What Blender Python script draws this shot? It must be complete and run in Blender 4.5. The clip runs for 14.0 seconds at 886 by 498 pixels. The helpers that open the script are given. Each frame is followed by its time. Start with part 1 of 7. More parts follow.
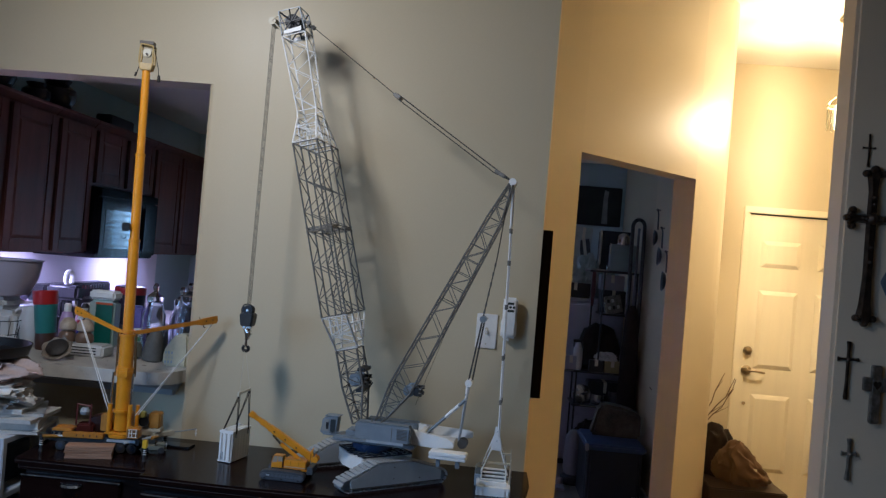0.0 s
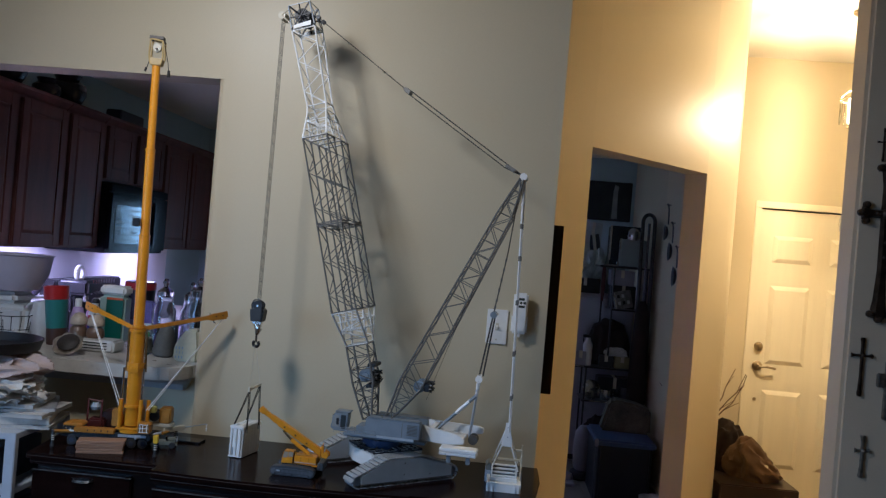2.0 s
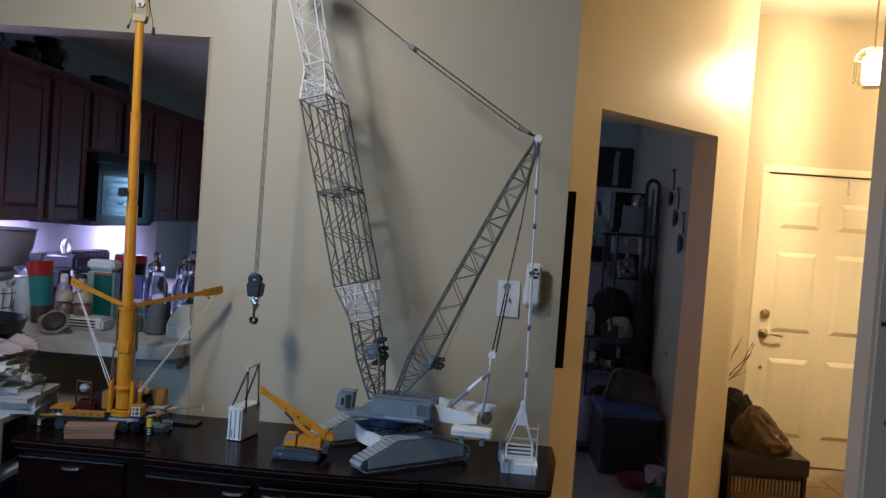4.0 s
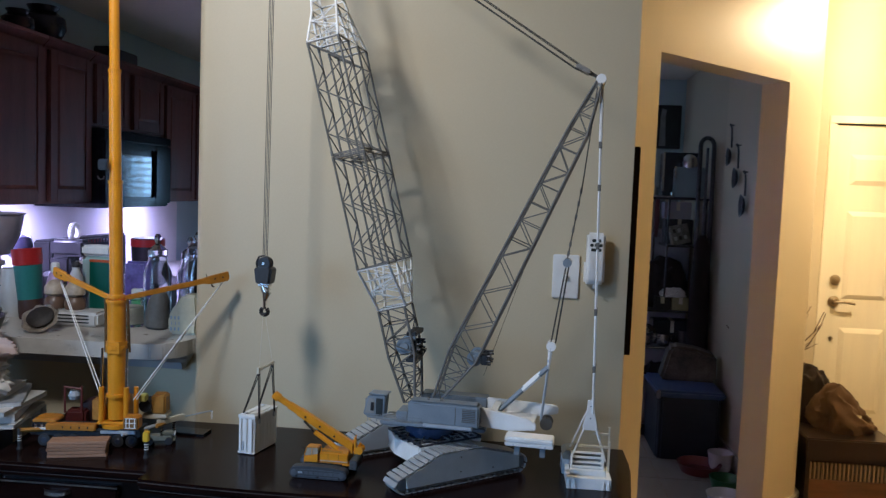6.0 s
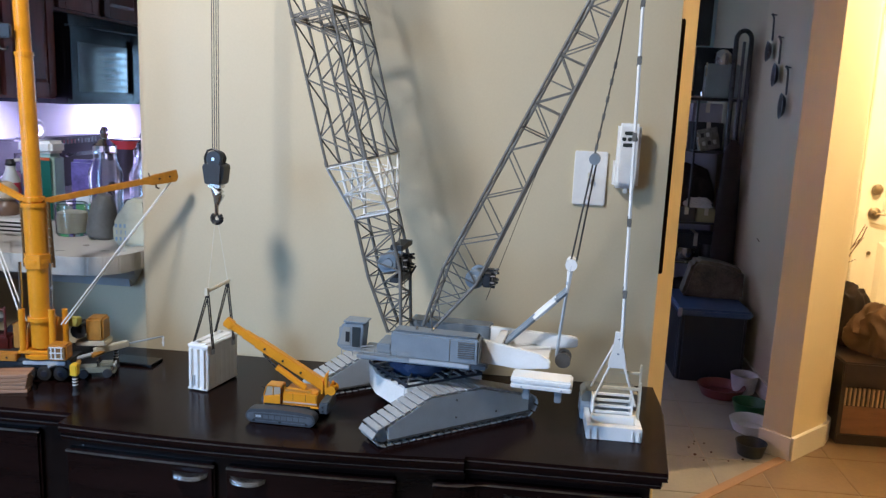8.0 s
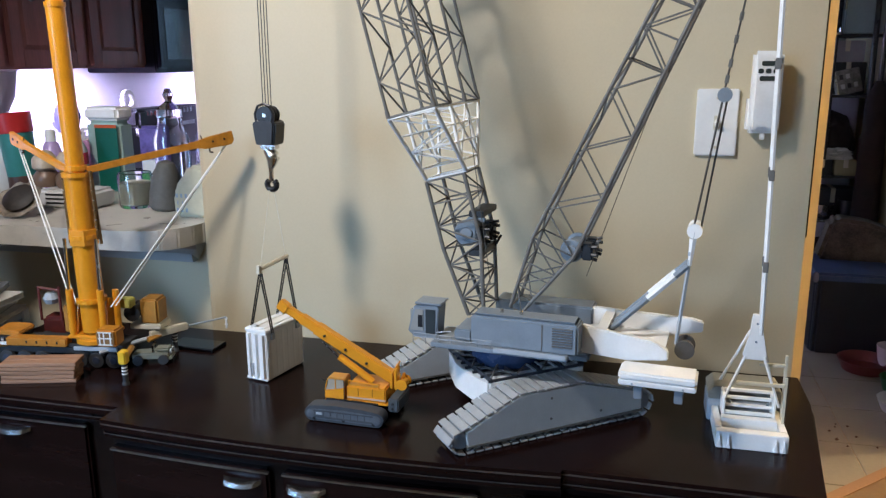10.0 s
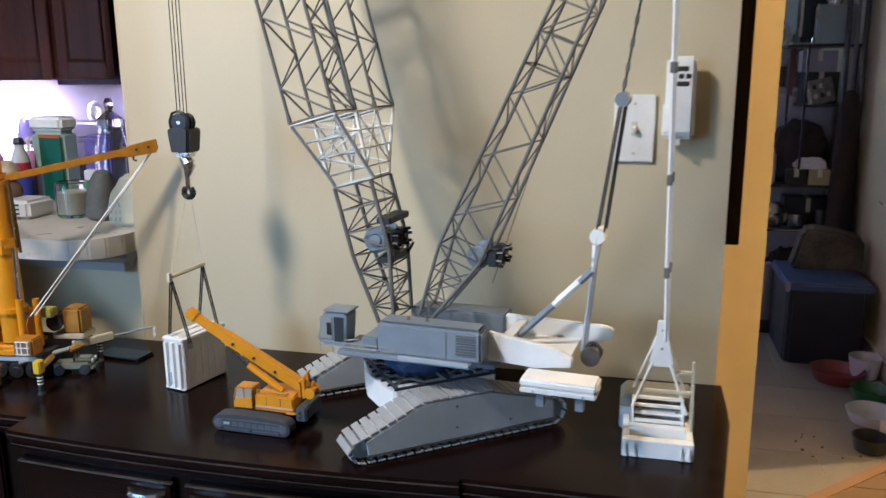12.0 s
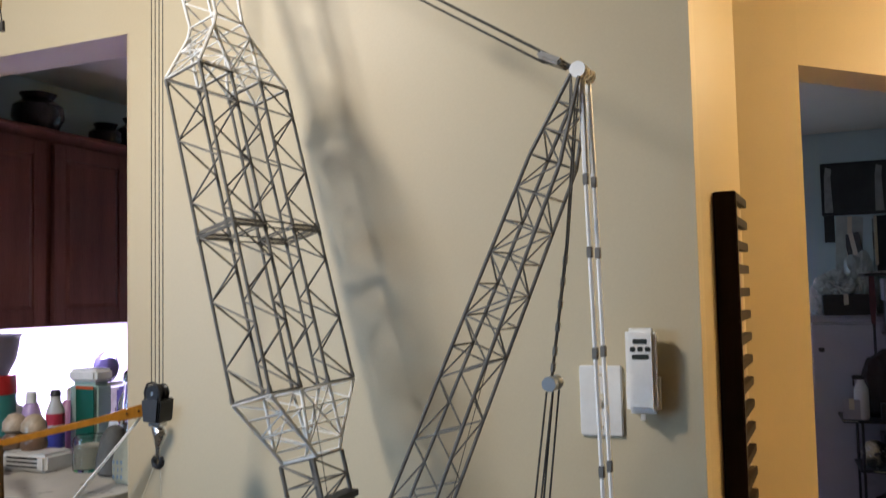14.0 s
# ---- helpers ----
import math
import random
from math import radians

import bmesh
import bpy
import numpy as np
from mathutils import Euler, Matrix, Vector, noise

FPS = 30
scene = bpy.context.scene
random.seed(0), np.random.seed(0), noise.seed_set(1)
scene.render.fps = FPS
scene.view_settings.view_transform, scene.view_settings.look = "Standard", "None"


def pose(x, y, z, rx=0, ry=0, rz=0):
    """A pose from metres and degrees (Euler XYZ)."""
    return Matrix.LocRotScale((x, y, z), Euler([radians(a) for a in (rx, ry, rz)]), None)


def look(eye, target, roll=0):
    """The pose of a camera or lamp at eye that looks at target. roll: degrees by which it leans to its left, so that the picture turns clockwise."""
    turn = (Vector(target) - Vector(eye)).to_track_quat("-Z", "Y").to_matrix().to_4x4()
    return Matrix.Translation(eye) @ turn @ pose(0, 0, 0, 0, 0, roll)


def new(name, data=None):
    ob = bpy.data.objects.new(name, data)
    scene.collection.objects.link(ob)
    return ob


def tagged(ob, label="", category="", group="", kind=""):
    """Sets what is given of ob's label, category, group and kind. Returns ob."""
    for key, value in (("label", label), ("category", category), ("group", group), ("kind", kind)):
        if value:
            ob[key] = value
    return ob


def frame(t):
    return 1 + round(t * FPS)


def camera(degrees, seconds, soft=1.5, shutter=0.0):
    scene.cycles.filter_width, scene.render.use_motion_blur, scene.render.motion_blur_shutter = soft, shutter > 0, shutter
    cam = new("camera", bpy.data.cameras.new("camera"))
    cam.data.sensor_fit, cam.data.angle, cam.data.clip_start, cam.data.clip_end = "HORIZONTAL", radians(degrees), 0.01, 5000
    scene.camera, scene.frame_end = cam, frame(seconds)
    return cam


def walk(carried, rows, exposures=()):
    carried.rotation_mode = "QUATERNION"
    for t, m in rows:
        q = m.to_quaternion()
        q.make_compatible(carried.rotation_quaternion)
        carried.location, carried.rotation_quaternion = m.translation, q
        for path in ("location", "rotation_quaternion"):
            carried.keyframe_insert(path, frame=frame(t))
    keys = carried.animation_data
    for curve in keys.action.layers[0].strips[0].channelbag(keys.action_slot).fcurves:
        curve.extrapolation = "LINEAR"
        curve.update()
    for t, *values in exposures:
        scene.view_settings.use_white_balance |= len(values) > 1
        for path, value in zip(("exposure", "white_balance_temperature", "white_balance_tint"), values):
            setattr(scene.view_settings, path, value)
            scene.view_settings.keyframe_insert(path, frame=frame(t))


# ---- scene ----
cam = camera(58.3, 14.0, soft=1.3, shutter=0.5)
METRES, EYE, TILT, LEAN, TURN = 1.86, 1.52, 0.0, 0.0, 3.2
ROWS = [
    (0.0, 0.0, 0.0, 0.0, -0.05, 0.56, -4.73),
    (0.5, 0.001, -0.0001, -0.0002, 0.24, 0.87, -4.69),
    (1.0, 0.0012, 0.0019, 0.0003, 0.18, 0.63, -4.8),
    (1.5, -0.0007, 0.0046, 0.0002, 0.31, 0.34, -4.78),
    (2.0, -0.0031, 0.0054, 0.0006, 0.57, 0.14, -4.74),
    (2.5, -0.0051, 0.008, 0.0008, 0.59, -0.16, -4.74),
    (3.0, -0.0076, 0.0227, -0.0009, 0.29, -0.79, -4.74),
    (5.5, -0.0553, 0.2389, -0.0076, 0.83, -3.63, -2.46),
    (6.0, -0.0438, 0.2971, -0.0134, 2.25, -4.1, -2.12),
    (6.5, 0.0011, 0.3523, -0.0168, 5.57, -4.75, -2.88),
    (7.0, 0.0234, 0.3991, -0.0291, 7.91, -7.1, -2.76),
    (7.5, 0.0116, 0.4428, -0.039, 6.42, -9.64, -2.93),
    (8.0, -0.0322, 0.5021, -0.0452, 3.12, -10.59, -2.4),
    (8.5, -0.0565, 0.5425, -0.0506, 1.85, -11.9, -2.04),
    (9.0, -0.0512, 0.5791, -0.057, 5.28, -12.56, -0.99),
    (11.5, 0.0349, 0.6772, -0.0754, 12.17, -14.01, 0.73),
    (12.0, 0.0533, 0.6587, -0.0745, 10.66, -12.45, 0.48),
    (12.5, 0.0903, 0.6137, -0.0645, 10.01, -10.45, -0.22),
    (13.0, 0.1191, 0.6177, -0.0512, 12.62, -7.23, 1.18),
    (13.5, 0.1574, 0.6644, -0.0371, 16.89, -1.19, 0.34),
    (14.0, 0.1834, 0.7033, -0.0267, 18.53, 3.09, 1.32),
]
walk(cam, [(t, pose(0, 0, EYE, TILT, LEAN, TURN) @ pose(METRES * x, METRES * y, METRES * z, 90 + pitch, roll, yaw)) for t, x, y, z, yaw, pitch, roll in ROWS],
     [(0.0, -1.08, 5480, 14), (3.0, -1.06, 5480, 14), (5.5, -0.86, 5530, 14), (6.5, -0.50, 5540, 13), (7.5, 0.02, 5560, 13), (8.0, 0.12, 5740, 14), (8.5, 0.13, 5840, 14), (11.5, 0.20, 6200, 14), (12.5, 0.22, 6240, 14), (13.5, 0.0, 6320, 14), (14.0, -0.22, 6380, 14)])

# ---- light and air ----
world = bpy.data.worlds.new("world")
scene.world = world
world.use_nodes = True
sky = world.node_tree.nodes.new("ShaderNodeTexSky")
sky.sky_type, sky.sun_disc = "NISHITA", False
sky.sun_elevation, sky.sun_rotation = radians(24), radians(200)
world.node_tree.links.new(sky.outputs[0], world.node_tree.nodes["Background"].inputs[0])
world.node_tree.nodes["Background"].inputs[1].default_value = 0.1


def area(name, m, sx, sy, power, color):
    d = bpy.data.lights.new(name, "AREA")
    d.shape, d.size, d.size_y, d.energy, d.color = "RECTANGLE", sx, sy, power, color
    ob = new(name, d)
    ob.matrix_world = m
    return ob


# ceiling light of the living room, the daylight of its window and of the kitchen's, the strips under the cabinets, the hall lamp
area("ceiling_light_glow", look((-1.14, 1.38, 2.52), (-0.45, 2.60, 1.25)), 0.21, 0.21, 19.8, (1.0, 0.94, 0.84)).data.spread = radians(145)
area("window_daylight", look((-2.88, -0.7, 1.725), (-0.60, 2.40, 0.15)), 1.7, 1.3, 22, (0.38, 0.65, 1.0)).data.spread = radians(80)
# fill light added for the kitchen's side wall, set in an unseen door
area("kitchen_wall_fill", look((-0.49, 7.06, 1.55), (1.0, 5.2, 1.65)), 0.62, 0.82, 3.2, (0.46, 0.68, 1.0))
area("kitchen_daylight", look((-1.17, 7.105, 1.49), (0.6, 5.0, 1.40)), 0.42, 0.46, 10.5, (0.42, 0.70, 1.0))
for y0 in (3.25, 4.0, 5.3):
    area("cabinet_strip_glow", look((-2.42, y0, 1.350), (-2.5, y0, 0.9)), 0.80, 0.05, 23.0, (0.64, 0.57, 1.0))
hall = bpy.data.lights.new("hall_bulb", "POINT")
hall.energy, hall.color, hall.shadow_soft_size = 228, (1.0, 0.74, 0.40), 0.022
new("hall_bulb", hall).location = (1.936, 4.57, 2.496)


# ---- materials ----
def mat(name, color, rough=0.5, metal=0.0, vary=0.12, scale=6.0, bump=0.0, bscale=120.0, spec=0.5, stretch=(1, 1, 1), coat=0.0, dark=None):
    """A surface with large stains, fine grain and relief."""
    m = bpy.data.materials.new(name)
    m.use_nodes = True
    nt = m.node_tree
    n, l = nt.nodes, nt.links
    b = n["Principled BSDF"]
    b.inputs["Roughness"].default_value, b.inputs["Metallic"].default_value = rough, metal
    b.inputs["Specular IOR Level"].default_value = spec
    b.inputs["Coat Weight"].default_value = coat
    co = n.new("ShaderNodeTexCoord")
    mp = n.new("ShaderNodeMapping")
    mp.inputs["Scale"].default_value = stretch
    l.new(co.outputs["Object"], mp.inputs[0])
    big, fine = n.new("ShaderNodeTexNoise"), n.new("ShaderNodeTexNoise")
    big.inputs["Scale"].default_value, big.inputs["Detail"].default_value = scale, 4
    fine.inputs["Scale"].default_value, fine.inputs["Detail"].default_value = bscale, 3
    for x in (big, fine):
        l.new(mp.outputs[0], x.inputs["Vector"])
    mixf = n.new("ShaderNodeMath")
    mixf.operation = "MULTIPLY_ADD"
    l.new(fine.outputs[0], mixf.inputs[0])
    mixf.inputs[1].default_value = 0.4
    l.new(big.outputs[0], mixf.inputs[2])
    ramp = n.new("ShaderNodeValToRGB")
    c = Vector(color)
    d = Vector(dark) if dark else c * (1 - vary)
    e = c * (1 + vary * 0.6)
    ramp.color_ramp.elements[0].position, ramp.color_ramp.elements[1].position = 0.45, 0.95
    ramp.color_ramp.elements[0].color = (*d, 1)
    ramp.color_ramp.elements[1].color = (*[min(0.9, v) for v in e], 1)
    l.new(mixf.outputs[0], ramp.inputs[0])
    hue = n.new("ShaderNodeHueSaturation")
    info = n.new("ShaderNodeObjectInfo")
    rng = n.new("ShaderNodeMapRange")
    rng.inputs["To Min"].default_value, rng.inputs["To Max"].default_value = 0.95, 1.05
    l.new(info.outputs["Random"], rng.inputs[0])
    l.new(rng.outputs[0], hue.inputs["Value"])
    l.new(ramp.outputs[0], hue.inputs["Color"])
    l.new(hue.outputs[0], b.inputs["Base Color"])
    rr = n.new("ShaderNodeMapRange")
    rr.inputs["To Min"].default_value, rr.inputs["To Max"].default_value = max(0.02, rough - 0.08), min(1, rough + 0.08)
    l.new(big.outputs[0], rr.inputs[0])
    l.new(rr.outputs[0], b.inputs["Roughness"])
    if bump:
        bp = n.new("ShaderNodeBump")
        bp.inputs["Strength"].default_value, bp.inputs["Distance"].default_value = bump, 0.002
        l.new(fine.outputs[0], bp.inputs["Height"])
        l.new(bp.outputs[0], b.inputs["Normal"])
    return m


def glow(name, color, power):
    m = bpy.data.materials.new(name)
    m.use_nodes = True
    b = m.node_tree.nodes["Principled BSDF"]
    b.inputs["Base Color"].default_value = (*color, 1)
    b.inputs["Emission Color"].default_value = (*color, 1)
    b.inputs["Emission Strength"].default_value = power
    return m


def glassy(name, color, rough=0.03):
    m = bpy.data.materials.new(name)
    m.use_nodes = True
    b = m.node_tree.nodes["Principled BSDF"]
    b.inputs["Base Color"].default_value = (*color, 1)
    b.inputs["Roughness"].default_value = rough
    b.inputs["Transmission Weight"].default_value = 1.0
    b.inputs["IOR"].default_value = 1.45
    return m


WALL = mat("wall_paint", (0.612, 0.526, 0.354), 0.42, vary=0.06, scale=1.3, bump=0.07, bscale=220, spec=0.35)
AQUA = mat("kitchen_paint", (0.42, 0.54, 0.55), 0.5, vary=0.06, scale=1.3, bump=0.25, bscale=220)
CEIL = mat("ceiling_paint", (0.72, 0.68, 0.58), 0.8, vary=0.05, scale=2, bump=0.6, bscale=90)
WHITE_TRIM = mat("trim_paint", (0.74, 0.70, 0.62), 0.35, vary=0.06, scale=4, bump=0.1)
DOORP = mat("cream_door_paint", (0.78, 0.71, 0.53), 0.4, vary=0.05, scale=3, bump=0.15, bscale=80, stretch=(6, 6, 0.6))
GREYWALL = mat("cross_wall_paint", (0.63, 0.545, 0.41), 0.5, vary=0.05, scale=1.6, bump=0.25, bscale=220)
TILE_H = mat("hall_tile", (0.21, 0.138, 0.075), 0.32, vary=0.2, scale=5, bump=0.15, bscale=60)
TILE_K = mat("kitchen_tile", (0.27, 0.245, 0.20), 0.35, vary=0.14, scale=5, bump=0.15, bscale=60)
GROUT = mat("grout", (0.34, 0.27, 0.19), 0.9, vary=0.2, scale=20, bump=0.5)
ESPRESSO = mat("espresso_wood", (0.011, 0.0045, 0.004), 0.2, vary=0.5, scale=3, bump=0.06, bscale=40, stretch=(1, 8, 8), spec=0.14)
ESPRESSO_GLINT = mat("espresso_edge_glint", (0.06, 0.045, 0.04), 0.2, vary=0.6, scale=9, spec=0.6)
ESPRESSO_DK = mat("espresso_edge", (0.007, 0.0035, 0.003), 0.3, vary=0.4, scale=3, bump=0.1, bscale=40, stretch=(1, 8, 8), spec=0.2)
CHERRY = mat("cabinet_wood", (0.135, 0.052, 0.038), 0.42, vary=0.35, scale=2.5, bump=0.1, bscale=30, stretch=(6, 6, 0.7), spec=0.2)
COUNTER = mat("counter_laminate", (0.55, 0.52, 0.46), 0.3, vary=0.12, scale=30, bump=0.05, bscale=300)
LEDGE = mat("ledge_paint", (0.42, 0.43, 0.43), 0.5, vary=0.08, scale=5)
TRACKG = mat("track_grey", (0.52, 0.555, 0.57), 0.42, vary=0.1, scale=30, bump=0.08, bscale=300)
GREY = mat("crane_grey", (0.215, 0.255, 0.295), 0.38, vary=0.12, scale=30, bump=0.08, bscale=300)
GREY_LT = mat("crane_light_grey", (0.42, 0.46, 0.50), 0.36, vary=0.12, scale=30, bump=0.08, bscale=300)
LATT = mat("lattice_grey", (0.160, 0.156, 0.145), 0.5, vary=0.25, scale=40, spec=0.3)
WHITE = mat("model_white", (0.87, 0.87, 0.84), 0.45, vary=0.08, scale=25, bump=0.06, bscale=250)
CREAM = mat("model_cream", (0.62, 0.57, 0.44), 0.5, vary=0.1, scale=25)
YELLOW = mat("crane_yellow", (0.76, 0.31, 0.012), 0.32, vary=0.12, scale=25, bump=0.05, bscale=250)
BLACK = mat("black_plastic", (0.012, 0.012, 0.014), 0.4, vary=0.3, scale=30)
RUBBER = mat("dark_rubber", (0.03, 0.032, 0.036), 0.6, vary=0.3, scale=40, bump=0.2)
STEEL = mat("brushed_steel", (0.60, 0.60, 0.60), 0.25, metal=1.0, vary=0.1, scale=30)
ROPE = mat("rope_grey", (0.08, 0.075, 0.065), 0.7, vary=0.2, scale=200)
ROPE_B = mat("rope_black", (0.02, 0.018, 0.016), 0.7, vary=0.2, scale=200)
DKWOOD = mat("dark_rack_wood", (0.016, 0.009, 0.007), 0.5, vary=0.4, scale=6, bump=0.1, bscale=60, stretch=(8, 8, 1), spec=0.12)
GLASS = glassy("clear_glass", (0.9, 0.95, 0.95))


# ---- tools for building ----
def mesh_of(bm, name, material, smooth=False):
    me = bpy.data.meshes.new(name)
    bmesh.ops.recalc_face_normals(bm, faces=bm.faces)
    bm.to_mesh(me)
    bm.free()
    me.materials.append(material)
    if smooth:
        for p in me.polygons:
            p.use_smooth = True
        me.set_sharp_from_angle(angle=radians(38))
    return me


def part(name, bm, material, parent, label="", smooth=False):
    ob = new(name, mesh_of(bm, name, material, smooth) if isinstance(bm, bmesh.types.BMesh) else bm)
    ob.parent = parent
    if label:
        ob["label"] = label
    return ob


def thing(name, m, label, category, group="", kind=""):
    ob = new(name)
    ob.empty_display_size = 0.05
    ob.matrix_world = m
    return tagged(ob, label, category, group, kind)


def solid(name, bm, material, label, category, kind="", group="", m=None, smooth=False):
    ob = new(name, mesh_of(bm, name, material, smooth))
    if m is not None:
        ob.matrix_world = m
    return tagged(ob, label, category, group, kind)


def fresh():
    return bmesh.new()


def box(bm, a, b, m=None, bevel=0.0, seg=2):
    """A box from corner a to corner b, with rounded edges."""
    t = bmesh.new()
    bmesh.ops.create_cube(t, size=1)
    for v in t.verts:
        v.co = Vector([(a[i] + b[i]) / 2 + v.co[i] * (b[i] - a[i]) for i in range(3)])
    if bevel:
        bmesh.ops.bevel(t, geom=t.edges[:], offset=bevel, segments=seg, affect="EDGES", clamp_overlap=True)
    return join(bm, t, m)


def join(bm, t, m=None):
    t.verts.index_update()
    made = [bm.verts.new(m @ v.co if m is not None else v.co) for v in t.verts]
    for f in t.faces:
        try:
            bm.faces.new([made[v.index] for v in f.verts])
        except ValueError:
            pass
    t.free()
    return bm


def prism(bm, pts, z0, z1, m=None, bevel=0.0, axis="z"):
    """A plan outline drawn up from z0 to z1 (or along y with axis 'y', the outline then in x and z)."""
    t = bmesh.new()
    f = (lambda x, y, z: (x, y, z)) if axis == "z" else (lambda x, y, z: (x, z, y))
    lo = [t.verts.new(f(x, y, z0)) for x, y in pts]
    hi = [t.verts.new(f(x, y, z1)) for x, y in pts]
    k = len(pts)
    t.faces.new(lo[::-1])
    t.faces.new(hi)
    for i in range(k):
        t.faces.new((lo[i], lo[(i + 1) % k], hi[(i + 1) % k], hi[i]))
    if bevel:
        up = [e for e in t.edges if abs(e.verts[0].co[2 if axis == "z" else 1] - e.verts[1].co[2 if axis == "z" else 1]) > 1e-6] if bevel > 0 else t.edges[:]
        bmesh.ops.bevel(t, geom=up, offset=abs(bevel), segments=2, affect="EDGES", clamp_overlap=True)
    return join(bm, t, m)


def rod(bm, a, b, r, r2=None, n=6):
    """A round bar from a to b."""
    a, b = Vector(a), Vector(b)
    d = b - a
    if d.length < 1e-6:
        return bm
    q = d.to_track_quat("Z", "Y").to_matrix()
    r2 = r if r2 is None else r2
    rings = []
    for p, rad in ((a, r), (b, r2)):
        rings.append([bm.verts.new(p + q @ Vector((rad * math.cos(2 * math.pi * i / n), rad * math.sin(2 * math.pi * i / n), 0))) for i in range(n)])
    for i in range(n):
        bm.faces.new((rings[0][i], rings[0][(i + 1) % n], rings[1][(i + 1) % n], rings[1][i]))
    bm.faces.new(rings[0][::-1])
    bm.faces.new(rings[1])
    return bm


def pipe(bm, pts, r, n=6):
    for a, b in zip(pts, pts[1:]):
        rod(bm, a, b, r, n=n)
    return bm


def lathe(bm, prof, n=24, m=None):
    """A turned shape: prof is a list of radius and height."""
    t = bmesh.new()
    rings = []
    for r, z in prof:
        rings.append([t.verts.new((max(r, 1e-4) * math.cos(2 * math.pi * i / n), max(r, 1e-4) * math.sin(2 * math.pi * i / n), z)) for i in range(n)])
    for u, w in zip(rings, rings[1:]):
        for i in range(n):
            t.faces.new((u[i], u[(i + 1) % n], w[(i + 1) % n], w[i]))
    t.faces.new(rings[0][::-1])
    t.faces.new(rings[-1])
    return join(bm, t, m)


def lattice(name, parent, material, label, low, high, bays, rc, rb, cross=True, sec=None):
    """A lattice section as a part, its chords and braces under it."""
    if sec is None:
        sec = new(name)
        sec.parent, sec["label"] = parent, label
    low, high = [Vector(p) for p in low], [Vector(p) for p in high]
    for p, q in zip(low, high):
        part("chord", rod(fresh(), p, q, rc, n=8), material, sec)
    rows = [[p.lerp(q, i / bays) for p, q in zip(low, high)] for i in range(bays + 1)]
    for i in range(bays):
        for k in range(4):
            j, flip = (k + 1) % 4, (i + k // 2) % 2
            part("brace", rod(fresh(), rows[i][k if flip else j], rows[i + 1][j if flip else k], rb, n=5), material, sec)
    for i in (range(bays + 1) if cross else (0, bays)):
        for k in range(4):
            part("brace", rod(fresh(), rows[i][k], rows[i][(k + 1) % 4], rb, n=5), material, sec)
    return sec


def wall(name, pts, z0, z1, material, label, bevel=0.0):
    return solid(name, prism(fresh(), pts, z0, z1, bevel=bevel), material, label, "wall", kind="structure")


# ---- the setting ----
TOP = 3.05
JAMB = [(-0.965 - 0.022 * math.sin(a), 2.662 - 0.022 * math.cos(a)) for a in [i * math.pi / 16 for i in range(9)]]
bm = prism(fresh(), JAMB + [(-0.987, 2.7602), (0.179, 2.7602), (0.179, 2.64)], 0, 2.04)
prism(bm, [(-2.9, 2.64), (0.179, 2.64), (0.179, 2.7602), (-2.9, 2.7602)], 2.04, TOP)
solid("wall_main", bm, WALL, "smooth beige painted wall with an opening to the kitchen", "wall", kind="structure")
wall("wall_knee", [(-2.9, 2.70), (-0.988, 2.70), (-0.988, 2.79), (-2.9, 2.79)], 0, 1.0175, WALL, "beige painted knee wall set back under the bar counter")
wall("wall_return", [(0.06, 2.7602), (0.1789, 2.7602), (0.232, 3.40), (0.383, 3.55), (0.291, 3.642), (0.115, 3.47)], 0, TOP, WALL, "beige painted wall end beside the doorway")
wall("wall_diagonal_head", [(0.383, 3.55), (1.058, 4.225), (0.966, 4.317), (0.291, 3.642)], 2.035, TOP, WALL, "beige painted wall above the doorway")
wall("wall_diagonal_pier", [(1.058, 4.225), (1.232, 4.399), (1.262, 4.432), (1.283, 4.464), (1.295, 4.498), (1.30, 4.53), (1.30, 5.68), (1.16, 5.68), (1.16, 4.511), (0.966, 4.317)], 0, TOP, WALL,
     "beige painted wall pier beside the doorway")
wall("wall_crosses", [(1.135, 2.64), (3.3, 2.64), (3.3, 2.76), (1.135, 2.76)], 0, TOP, GREYWALL, "grey beige painted wall with hanging crosses", bevel=0.012)
wall("wall_hall_right", [(2.95, 2.76), (3.07, 2.76), (3.07, 5.8), (2.95, 5.8)], 0, TOP, WALL, "plain beige hall wall")
wall("wall_hall_left_back", [(1.16, 5.68), (1.30, 5.68), (1.30, 7.1), (1.16, 7.1)], 0, TOP, WALL, "plain beige wall")
wall("wall_door_left", [(1.30, 5.68), (1.79, 5.68), (1.79, 5.80), (1.30, 5.80)], 0, TOP, WALL, "beige painted wall beside the front door")
wall("wall_door_right", [(2.71, 5.68), (2.95, 5.68), (2.95, 5.80), (2.71, 5.80)], 0, TOP, WALL, "beige painted wall beside the front door")
wall("wall_door_head", [(1.79, 5.68), (2.71, 5.68), (2.71, 5.80), (1.79, 5.80)], 2.035, TOP, WALL, "beige painted wall above the front door")
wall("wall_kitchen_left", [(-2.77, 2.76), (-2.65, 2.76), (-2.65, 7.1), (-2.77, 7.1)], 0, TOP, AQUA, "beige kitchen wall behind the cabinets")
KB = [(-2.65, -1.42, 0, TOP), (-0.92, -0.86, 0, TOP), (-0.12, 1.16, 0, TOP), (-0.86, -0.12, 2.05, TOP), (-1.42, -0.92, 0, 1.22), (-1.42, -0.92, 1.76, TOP)]
